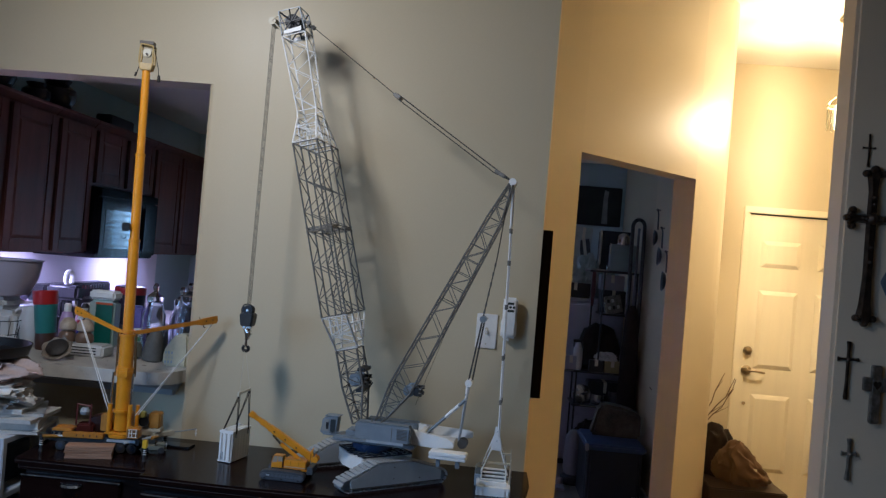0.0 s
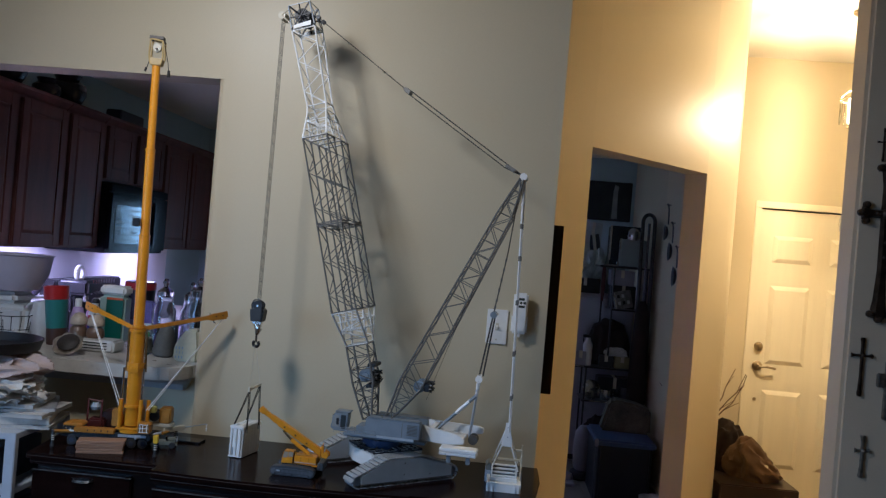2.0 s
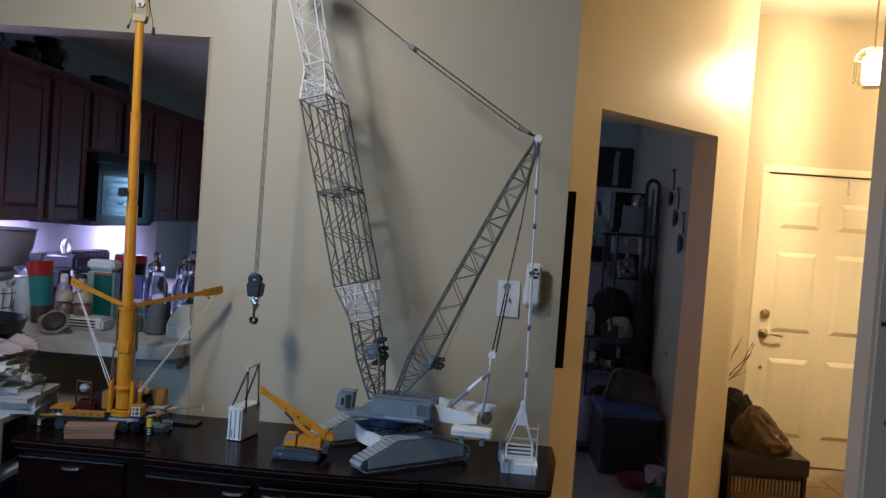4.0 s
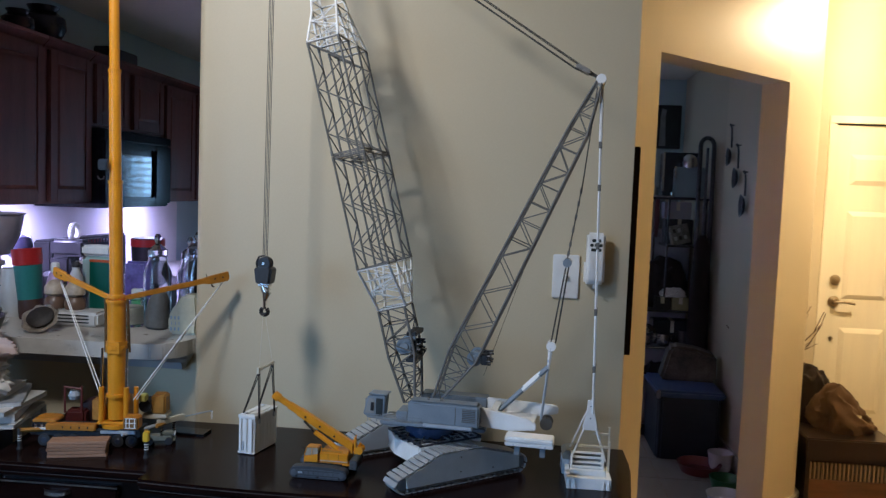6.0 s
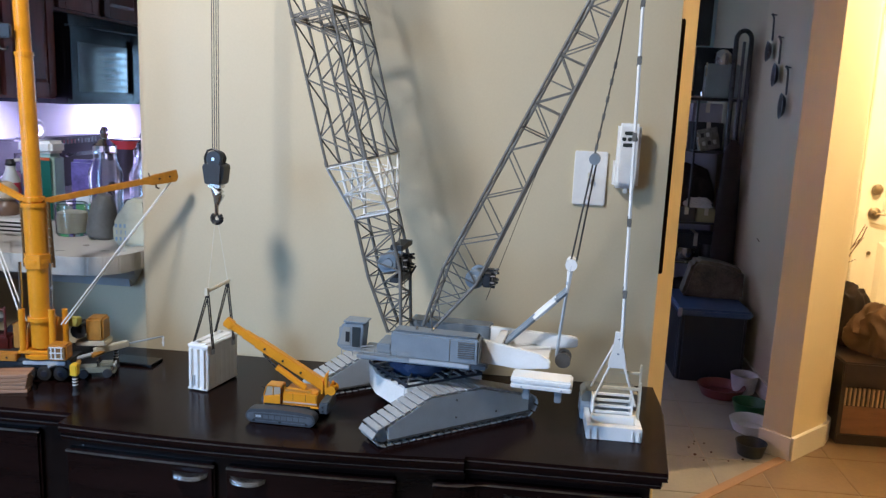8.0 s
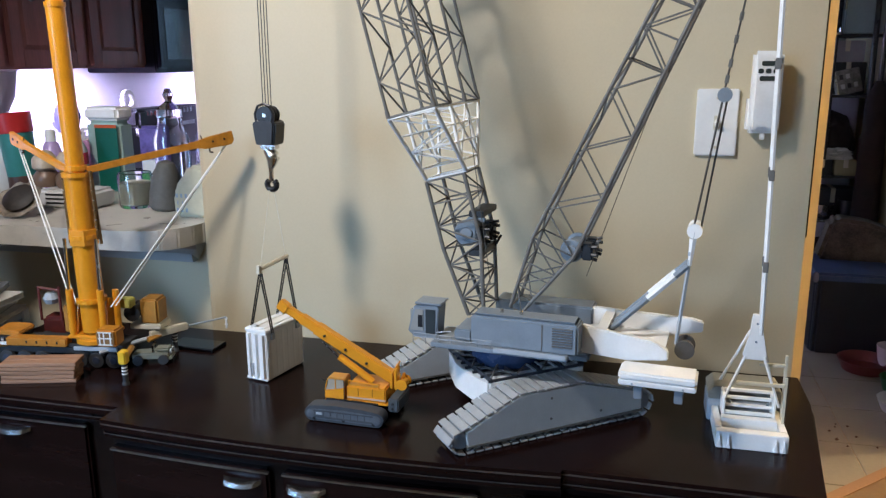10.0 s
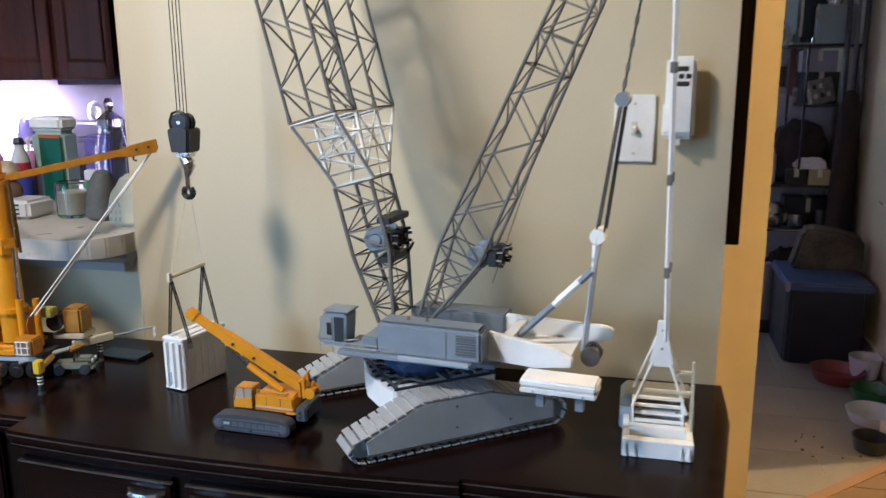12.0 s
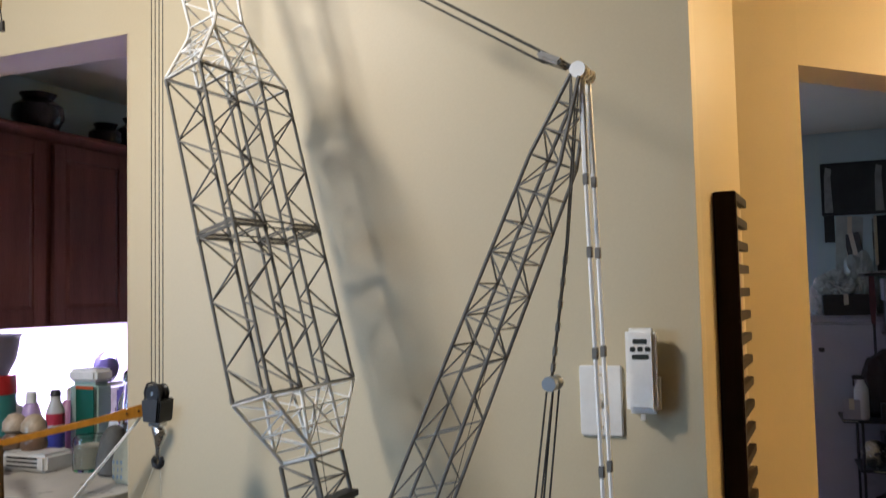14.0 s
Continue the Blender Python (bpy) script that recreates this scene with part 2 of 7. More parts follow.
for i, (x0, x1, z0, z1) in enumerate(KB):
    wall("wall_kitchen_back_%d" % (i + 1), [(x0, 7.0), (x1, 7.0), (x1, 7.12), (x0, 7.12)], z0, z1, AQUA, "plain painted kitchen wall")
for i, (y0, y1, z0, z1) in enumerate([(-3.4, -1.6, 0, TOP), (0.2, 2.76, 0, TOP), (-1.6, 0.2, 0, 1.05), (-1.6, 0.2, 2.4, TOP)]):
    wall("wall_living_left_%d" % (i + 1), [(-3.02, y0), (-2.9, y0), (-2.9, y1), (-3.02, y1)], z0, z1, GREYWALL, "plain grey beige living room wall")
wall("wall_living_right", [(3.3, -3.4), (3.42, -3.4), (3.42, 2.76), (3.3, 2.76)], 0, TOP, GREYWALL, "plain grey beige living room wall")
wall("wall_living_back", [(-3.02, -3.52), (3.42, -3.52), (3.42, -3.4), (-3.02, -3.4)], 0, TOP, GREYWALL, "plain grey beige living room wall")
w2 = thing("window_2", pose(-2.9, -0.7, 1.05, 0, 0, 90), "white framed living room window in the side wall", "window", kind="structure")
for a, b in (((-0.9, 0.02, 0), (-0.85, 0.1, 1.35)), ((0.85, 0.02, 0), (0.9, 0.1, 1.35)), ((-0.85, 0.02, 0), (0.85, 0.1, 0.05)), ((-0.85, 0.02, 1.30), (0.85, 0.1, 1.35)), ((-0.02, 0.03, 0.05), (0.02, 0.09, 1.30))):
    part("window_frame", box(fresh(), a, b, bevel=0.004), WHITE_TRIM, w2)
for x0, x1 in ((-0.85, -0.02), (0.02, 0.85)):
    part("pane", box(fresh(), (x0, 0.055, 0.05), (x1, 0.060, 1.30)), GLASS, w2).visible_shadow = False
solid("ceiling", box(fresh(), (-3.1, -3.6, TOP), (3.5, 7.3, TOP + 0.1)), CEIL, "off-white textured ceiling", "ceiling", kind="structure")
FLOOR = solid("floor", box(fresh(), (-3.1, -3.6, -0.1), (3.5, 7.3, -0.0035)), GROUT, "tiled floor with sandy grout", "floor", kind="structure")
solid("ceiling_kitchen", prism(fresh(), [(-2.65, 2.77), (0.05, 2.77), (0.11, 3.48), (1.15, 4.52), (1.15, 6.99), (-2.65, 6.99)], 2.44, 2.5), CEIL, "off-white textured kitchen ceiling", "ceiling", kind="structure")

# ---- front door, trims, bar counter ----
door = thing("front_door", pose(1.79, 5.69, 0), "cream six-panel front door, closed, lit by warm lamp light", "door", kind="structure")
bm = fresh()
box(bm, (0.03, 0.012, 0.01), (0.89, 0.052, 2.0))
for x0, x1 in ((0.13, 0.40), (0.52, 0.79)):
    for z0, z1 in ((0.20, 0.74), (0.92, 1.47), (1.63, 1.82)):
        t = bmesh.new()
        lo = [(x0, z0), (x1, z0), (x1, z1), (x0, z1)]
        hi = [(x0 + 0.03, z0 + 0.03), (x1 - 0.03, z0 + 0.03), (x1 - 0.03, z1 - 0.03), (x0 + 0.03, z1 - 0.03)]
        a = [t.verts.new((x, 0.0125, z)) for x, z in lo]
        c = [t.verts.new((x, -0.002, z)) for x, z in hi]
        d = [t.verts.new((x, 0.006, z)) for x, z in [(x0 + 0.012, z0 + 0.012), (x1 - 0.012, z0 + 0.012), (x1 - 0.012, z1 - 0.012), (x0 + 0.012, z1 - 0.012)]]
        t.faces.new(c[::-1])
        for i in range(4):
            j = (i + 1) % 4
            t.faces.new((d[i], d[j], c[j], c[i]))
            t.faces.new((a[i], a[j], d[j], d[i]))
        join(bm, t)
part("door_leaf", bm, DOORP, door)
bm = fresh()
for a, b in (((-0.018, -0.022, 0), (0.027, -0.001, 2.006)), ((0.893, -0.022, 0), (0.94, -0.001, 2.006)), ((-0.018, -0.022, 2.0065), (0.94, -0.001, 2.053)),
             ((0, -0.0005, 0), (0.022, 0.1, 2.03)), ((0.898, -0.0005, 0), (0.92, 0.1, 2.03)), ((0.0225, -0.0005, 2.008), (0.8975, 0.1, 2.03))):
    box(bm, a, b, bevel=0.004)
part("door_frame", bm, DOORP, door)
part("weather_strip", box(fresh(), (0.03, 0.004, 1.998), (0.89, 0.012, 2.004)), BLACK, door, "dark strip along the door's top edge")
BRASS = mat("aged_brass", (0.42, 0.34, 0.22), 0.35, metal=1.0, vary=0.2, scale=30)
bm = fresh()
lathe(bm, [(0.030, 0), (0.032, 0.01), (0.022, 0.03), (0.005, 0.034)], 20, pose(0.085, 0.012, 1.04, 90))
part("deadbolt", bm, BRASS, door, "round aged brass deadbolt", True)
bm = fresh()
lathe(bm, [(0.033, 0), (0.034, 0.012), (0.014, 0.02), (0.012, 0.05)], 20, pose(0.085, 0.012, 0.905, 90))
pipe(bm, [(0.085, -0.035, 0.905), (0.13, -0.045, 0.907), (0.175, -0.04, 0.900), (0.20, -0.035, 0.897)], 0.008, 8)
part("lever_handle", bm, BRASS, door, "aged brass lever handle", True)
part("door_hook", box(fresh(), (0.56, -0.026, 1.885), (0.582, 0.004, 1.985), bevel=0.004), WHITE_TRIM, door, "white over-door hook")
part("peep_lock", lathe(fresh(), [(0.012, 0), (0.012, 0.008)], 12, pose(0.085, 0.012, 0.67, 90)), BRASS, door)

bm = fresh()
def skirting(bm, pts, h=0.10, t=0.016):
    for (x0, y0), (x1, y1) in zip(pts, pts[1:]):
        d = Vector((x1 - x0, y1 - y0, 0)).normalized()
        o = Vector((d.y, -d.x, 0)) * t
        a, b = Vector((x0, y0, 0)) - d * 0.0, Vector((x1, y1, 0))
        prism(bm, [(a.x, a.y), (b.x, b.y), (b.x + o.x + d.x * t * 0.4, b.y + o.y + d.y * t * 0.4), (a.x + o.x - d.x * t * 0.4, a.y + o.y - d.y * t * 0.4)], 0, h)
    return bm
solid("baseboard", skirting(bm, [(0.966, 4.317), (1.058, 4.225), (1.255, 4.422), (1.30, 4.50), (1.30, 5.68), (1.71, 5.68)]), WHITE_TRIM, "white painted baseboard round the wall pier", "baseboard", kind="structure")
solid("baseboard_left", skirting(fresh(), [(0.179, 2.64), (0.232, 3.40), (0.383, 3.55)]), WHITE_TRIM, "white painted baseboard", "baseboard", kind="structure")
solid("baseboard_kitchen", box(fresh(), (1.146, 4.53, 0), (1.159, 6.99, 0.09)), WHITE_TRIM, "white painted baseboard", "baseboard", kind="structure")

bm = fresh()
prism(bm, [(-2.6, 2.56), (-1.12, 2.56), (-1.078, 2.565), (-1.045, 2.580), (-1.020, 2.605), (-1.006, 2.640), (-1.002, 2.675), (-0.990, 2.690), (-0.990, 3.06), (-2.6, 3.06)], 1.018, 1.06, bevel=0.004)
solid("bar_counter", bm, COUNTER, "pale laminate bar counter crowded with kitchen things", "counter", kind="structure")
bm = bmesh.new()
ends_m = []
for x0, x1 in ((-2.6, -2.6), (-1.008, -1.034)):
    ends_m.append([bm.verts.new(p) for p in ((x0, 2.648, 1.0175), (x0, 2.650, 1.006), (x1, 2.672, 0.990), (x1, 2.675, 0.971), (x1, 2.6995, 0.971), (x0, 2.6995, 1.0175))])
for i in range(6):
    bm.faces.new((ends_m[0][i], ends_m[0][(i + 1) % 6], ends_m[1][(i + 1) % 6], ends_m[1][i]))
bm.faces.new(ends_m[0])
bm.faces.new(ends_m[1][::-1])
solid("counter_moulding", bm, LEDGE, "grey painted moulding under the bar counter", "trim", kind="structure")

# ---- dresser ----
TZ = 0.838
def front(x):
    """The bowed front line of the dresser."""
    if -0.94 < x < -0.17:
        return 2.192 - 0.016 * (1 - ((x + 0.555) / 0.385) ** 2)
    return 2.202 if x >= -0.17 else 2.240
def plan(x0, x1, out, back):
    xs = [x0 + (x1 - x0) * i / 60 for i in range(61)]
    xs = sorted(set(xs + [v + e for v in (-0.94, -0.17) for e in (-0.0006, 0.0006) if x0 < v < x1]))
    c, h = (x0 + x1) / 2, (x1 - x0) / 2
    return [(c + (x - c) * (h - 0.036) / h, front(x) - out) for x in xs] + [(x1, back - 0.12), (x1, back), (x0, back), (x0, back - 0.12)]
dresser = thing("dresser", pose(-0.545, 2.4, 0), "dark espresso wooden bow-front dresser with silver drawer pulls", "dresser")
inv = pose(0.545, -2.4, 0)
part("top", prism(fresh(), plan(-1.350, 0.188, 0.0, 2.628), TZ - 0.016, TZ, inv, bevel=-0.004), ESPRESSO, dresser, "polished espresso top")
part("top_moulding", prism(fresh(), plan(-1.342, 0.180, -0.006, 2.626), TZ - 0.032, TZ - 0.0163, inv, bevel=-0.004), ESPRESSO, dresser)
# thin rims on top and moulding; the edge's highlight is put into their colour
part("top_edge", prism(fresh(), plan(-1.3505, 0.1885, 0.0009, 2.60), TZ - 0.0085, TZ - 0.0060, inv), ESPRESSO_GLINT, dresser, "worn rim of the top with a highlight in its colour")
part("moulding_edge", prism(fresh(), plan(-1.3425, 0.1805, -0.0050, 2.60), TZ - 0.0265, TZ - 0.0245, inv), ESPRESSO_GLINT, dresser, "worn rim of the moulding with a highlight in its colour")
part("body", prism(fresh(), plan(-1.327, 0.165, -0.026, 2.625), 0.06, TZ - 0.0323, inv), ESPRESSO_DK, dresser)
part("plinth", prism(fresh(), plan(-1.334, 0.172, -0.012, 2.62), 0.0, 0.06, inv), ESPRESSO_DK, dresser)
def drawer_front(x0, x1, z0, z1, pulls):
    xs = [x0 + (x1 - x0) * i / 14 for i in range(15)]
    bm = prism(fresh(), [(x, front(x) + 0.014) for x in xs] + [(x, front(x) + 0.035) for x in xs[::-1]], z0, z1, inv, bevel=-0.004)
    dr = part("drawer", bm, ESPRESSO, dresser)
    # pale metallic bead just under the drawer's top edge
    bm = prism(fresh(), [(x, front(x) + 0.0115) for x in xs] + [(x, front(x) + 0.018) for x in xs[::-1]], z1 - 0.006, z1 - 0.003, inv)
    part("bead", bm, STEEL_DIM, dr, "thin silver bead along the drawer's edge")
    for px in pulls:
        y = front(px) + 0.014
        bm = fresh()
        pts = []
        for i in range(9):
            u = -1 + i / 4
            pts.append((px + u * 0.032, y - 0.008 - 0.013 * (1 - u * u) ** 0.5 if abs(u) < 1 else y - 0.004, z1 - 0.024 - 0.002 * (1 - u * u)))
        hi = [(x, yy + 0.004, z + 0.006) for x, yy, z in pts]
        vs = [[bm.verts.new(inv @ Vector(p)) for p in row] for row in (pts, hi)]
        back = [bm.verts.new(inv @ Vector((x, y - 0.003, z + 0.008))) for x, _, z in pts]
        for i in range(8):
            bm.faces.new((vs[0][i], vs[0][i + 1], vs[1][i + 1], vs[1][i]))
            bm.faces.new((vs[1][i], vs[1][i + 1], back[i + 1], back[i]))
        bmesh.ops.solidify(bm, geom=bm.faces[:], thickness=0.002)
        part("cup_pull", bm, STEEL, dr, "brushed silver cup pull", True)
STEEL_DIM = mat("bead_silver", (0.30, 0.27, 0.24), 0.35, metal=1.0, vary=0.4, scale=20)
for z0, z1 in ((0.605, 0.786), (0.410, 0.590), (0.215, 0.400)):
    drawer_front(-1.302, -1.002, z0, z1 + 0.006, [-1.146])
    drawer_front(-0.918, -0.633, z0, z1, [-0.677])
    drawer_front(-0.610, -0.308, z0, z1, [-0.570])
    drawer_front(-0.243, 0.115, z0, z1, [-0.088])

# ---- things on the wall ----
PLATE = mat("ivory_plastic", (0.84, 0.83, 0.79), 0.35, vary=0.05, scale=30)
plate = thing("light_switch", pose(0.019, 2.64, 1.287), "ivory plastic light switch plate on the beige wall", "light switch")
part("cover", box(fresh(), (-0.0345, -0.007, -0.057), (0.0345, 0.002, 0.057), bevel=0.002), PLATE, plate)
part("toggle_slot", box(fresh(), (-0.005, -0.0085, -0.012), (0.005, -0.0065, 0.012), bevel=0.0008), CREAM, plate)
part("toggle", box(fresh(), (-0.0036, -0.018, -0.001), (0.0036, -0.007, 0.008), pose(0, 0, 0, 18), bevel=0.001), PLATE, plate, "small toggle")
for z in (-0.042, 0.042):
    part("screw", lathe(fresh(), [(0.003, 0), (0.0028, 0.0015)], 8, pose(0, -0.007, z, 90)), CREAM, plate)
rem = thing("remote_control", pose(0.090, 2.64, 1.338), "white fan remote control in its wall holder", "remote control")
part("holder", box(fresh(), (-0.026, -0.034, -0.066), (0.026, 0.0, -0.004), bevel=0.006), PLATE, rem)
part("handset", box(fresh(), (-0.0235, -0.046, -0.060), (0.0235, -0.020, 0.068), bevel=0.006), WHITE, rem)
part("hook", box(fresh(), (-0.004, -0.036, -0.076), (0.004, -0.030, -0.066), bevel=0.001), PLATE, rem)
BTN = mat("dark_buttons", (0.03, 0.04, 0.035), 0.5)
for dz, xs, w in ((0.048, (0,), 0.011), (0.036, (-0.0115, 0, 0.0115), 0.0042), (0.024, (0,), 0.013)):
    for x in xs:
        part("button", box(fresh(), (x - w, -0.0478, dz - 0.0038), (x + w, -0.0455, dz + 0.0038), bevel=0.002), BTN, rem)
rack = thing("notched_rack", pose(0.1915, 2.90, 1.037, 0, 0, -4.73), "dark brown wooden wall rack with a notched edge", "wall rack")
part("board", box(fresh(), (0.0, 0.0, 0.0), (0.041, 0.02, 0.61), bevel=0.002), DKWOOD, rack)
part("back_board", box(fresh(), (0.0, 0.0202, 0.0), (0.026, 0.20, 0.61)), mat("pale_rack_wood", (0.50, 0.40, 0.27), 0.5, vary=0.2, scale=30), rack, "pale backing seen in the notches")
slat = mesh_of(box(fresh(), (0.0, 0.0, 0.0), (0.0142, 0.178, 0.017), bevel=0.001), "slat", DKWOOD)
for i in range(14):
    s = part("slat", slat, None, rack)
    s.location = (0.0262, 0.0204, 0.0 + i * 0.0456)

# ---- the big grey crawler crane model ----
CR = thing("crawler_crane_model", pose(-0.30, 2.405, TZ, 0, 0, -6), "large grey and white lattice-boom crawler crane model on the dresser", "model crane")
def c2(x, z, v=0.0):
    """A point of the lifting plane: world x, height z, v towards the wall."""
    u = (x + 0.30) / math.cos(radians(6))
    return Vector((u, v, z - TZ))
def rect(x, z, half_d, half_w, lean, v=0.0):
    """Four corners of a boom section square to its axis."""
    dx, dz = half_d * math.cos(lean), half_d * math.sin(lean)
    a, b = c2(x - dx, z - dz), c2(x + dx, z + dz)
    return [a + Vector((0, v - half_w, 0)), b + Vector((0, v - half_w, 0)), b + Vector((0, v + half_w, 0)), a + Vector((0, v + half_w, 0))]
LEAN = 0.257
def bx(z):
    return -0.423 - 0.262 * (z - 1.325)
# boom, from its foot up
lattice("boom_foot", CR, LATT, "grey lattice foot section of the boom", rect(-0.343, 1.0, 0.013, 0.037, LEAN), rect(bx(1.11), 1.11, 0.032, 0.037, LEAN), 4, 0.0034, 0.0015)
lattice("boom_lower", CR, LATT, "grey lattice lower section of the boom", rect(bx(1.11), 1.11, 0.032, 0.037, LEAN), rect(bx(1.216), 1.216, 0.032, 0.037, LEAN), 3, 0.0034, 0.0015)
VS = (-0.106, -0.036, 0.036, 0.106)
def node(z, side, v, hd=0.037):
    """A corner of the double boom: side -1 or 1 across the lean, v towards the wall."""
    return c2(bx(z) + side * hd * math.cos(LEAN), z + side * hd * math.sin(LEAN), v)
def adapter(z_wide, z_fork, z_slim, slim, hd):
    """White joint in which each slim chord forks into the two chords of one boom."""
    sec = new("boom_adapter")
    sec.parent, sec["label"] = CR, "white lattice adapter of the double boom"
    for side in (-1, 1):
        feet, tops = [node(z_wide, side, v) for v in VS], [node(z_slim, side, v, hd) for v in (-slim, slim)]
        forks = [node(z_fork, side, v, hd) for v in (-slim - 0.012, slim + 0.012)]
        for k in (0, 1):
            part("chord", rod(fresh(), tops[k], forks[k], 0.0032, n=8), WHITE, sec)
            for foot in feet[2 * k:2 * k + 2]:
                part("chord", rod(fresh(), forks[k], foot, 0.0030, n=8), WHITE, sec)
        for a, b in zip(feet, feet[1:]):
            part("crossbar", rod(fresh(), a, b, 0.0013, n=6), WHITE, sec)
        for a, b in ((tops[0], tops[1]), (forks[0], forks[1]), (forks[0], feet[2]), (forks[1], feet[1])):
            part("crossbar", rod(fresh(), a, b, 0.0017, n=6), WHITE, sec)
        for u in (0.33, 0.66):
            part("crossbar", rod(fresh(), forks[0].lerp(feet[0], u), forks[1].lerp(feet[3], u), 0.0014, n=5), WHITE, sec)
    for k, v in enumerate(VS):
        lo, hi = [node(z_wide, side, v) for side in (-1, 1)], [node(z_fork, side, (-slim - 0.012, slim + 0.012)[k // 2], hd) for side in (-1, 1)]
        rows = [[lo[q].lerp(hi[q], u) for q in (0, 1)] for u in (0.0, 0.33, 0.66, 1.0)]
        for n, (a, b) in enumerate(zip(rows, rows[1:])):
            part("brace", rod(fresh(), a[n % 2], b[1 - n % 2], 0.0013, n=5), WHITE, sec)
        for a in rows:
            part("brace", rod(fresh(), a[0], a[1], 0.0013, n=5), WHITE, sec)
    for v in (-slim, slim):
        part("brace", rod(fresh(), node(z_slim, -1, v, hd), node(z_slim, 1, v, hd), 0.0022, n=5), WHITE, sec)
adapter(1.318, 1.236, 1.219, 0.030, 0.034)
for z0, z1 in ((1.321, 1.573), (1.577, 1.828)):
    for q in (1, -1):
        lattice("boom_section", CR, LATT, "dark grey lattice boom section", rect(bx(z0), z0, 0.037, 0.035, LEAN, q * 0.071), rect(bx(z1), z1, 0.037, 0.035, LEAN, q * 0.071), 5, 0.0027, 0.0016, cross=False)
    for z in (z0 + 0.004, z1 - 0.004):
        for side in (-1, 1):
            for v in VS:
                part("boom_collar", rod(fresh(), node(z - 0.005, side, v), node(z + 0.005, side, v), 0.0036, n=8), LATT, CR)
for z in (1.570, 1.580):
    q = rect(bx(z), z, 0.037, 0.106, LEAN)
    for i in range(4):
        part("boom_crossbar", rod(fresh(), q[i], q[(i + 1) % 4], 0.0013), LATT, CR)
adapter(1.831, 1.912, 1.936, 0.032, 0.030)
lattice("boom_top", CR, WHITE, "white lattice top section of the boom", rect(bx(1.936), 1.936, 0.030, 0.032, LEAN), rect(bx(2.165), 2.165, 0.037, 0.038, LEAN), 5, 0.0029, 0.0014, cross=False)
HEADD = mat("head_dark", (0.020, 0.020, 0.022), 0.5, vary=0.4, scale=80)
head = lattice("boom_head", CR, GREY_LT, "pale framed sheave head of the boom, dark inside", rect(bx(2.168), 2.168, 0.037, 0.038, LEAN), rect(bx(2.24), 2.24, 0.034, 0.042, LEAN), 1, 0.0024, 0.0016)
for v in (-0.040, 0.040):
    q0, q1 = rect(bx(2.168), 2.168, 0.037, 0.001, LEAN, v), rect(bx(2.24), 2.24, 0.034, 0.001, LEAN, v)
    for a, b in ((q0[0], q1[1]), (q0[1], q1[0]), (q0[0].lerp(q0[1], 0.5), q1[0].lerp(q1[1], 0.5)), (q0[0].lerp(q1[0], 0.5), q0[1].lerp(q1[1], 0.5))):
        part("dark_brace", rod(fresh(), a, b, 0.0026, n=5), HEADD, head, "black inner brace")
    q = rect(bx(2.176), 2.176, 0.028, 0.001, LEAN, v * 1.06)
    part("lower_plate", prism(fresh(), [(q[0].x, q[0].z - 0.007), (q[1].x, q[1].z - 0.007), (q[1].x, q[1].z + 0.007), (q[0].x, q[0].z + 0.003)], q[0].y - 0.0012, q[0].y + 0.0012, axis="y"), WHITE, head, "white lower plate")
for v in (-0.026, -0.013, 0.0, 0.013, 0.026):
    part("head_sheave", lathe(fresh(), [(0.024, -0.004), (0.024, -0.002), (0.019, 0), (0.024, 0.002), (0.024, 0.004)], 18, Matrix.Translation(c2(bx(2.205), 2.205, v)) @ pose(0, 0, 0, 90)), HEADD, head, "dark sheave inside the head", True)
for v in (-0.02, -0.007, 0.007, 0.02):
    part("tip_sheave", lathe(fresh(), [(0.012, -0.004), (0.012, -0.002), (0.010, 0), (0.012, 0.002), (0.012, 0.004)], 16, Matrix.Translation(c2(-0.722, 2.208, v)) @ pose(0, 0, 0, 90)), CREAM, CR, "cream sheave at the boom's tip", True)
for x, z in ((-0.692, 2.236), (-0.684, 2.176)):
    for v in (-0.024, 0.024):
        part("sheave_bracket", rod(fresh(), c2(x, z, v), c2(-0.722, 2.208, v), 0.0024), CREAM, CR)
for v in (-0.025, 0.025):
    part("pendant_pin", lathe(fresh(), [(0.007, -0.005), (0.005, 0), (0.007, 0.005)], 14, Matrix.Translation(c2(-0.603, 2.204, v)) @ pose(0, 0, 0, 90)), HEADD, CR)
    part("pendant_lug", rod(fresh(), c2(-0.626, 2.208, v), c2(-0.601, 2.203, v), 0.0035), HEADD, CR)
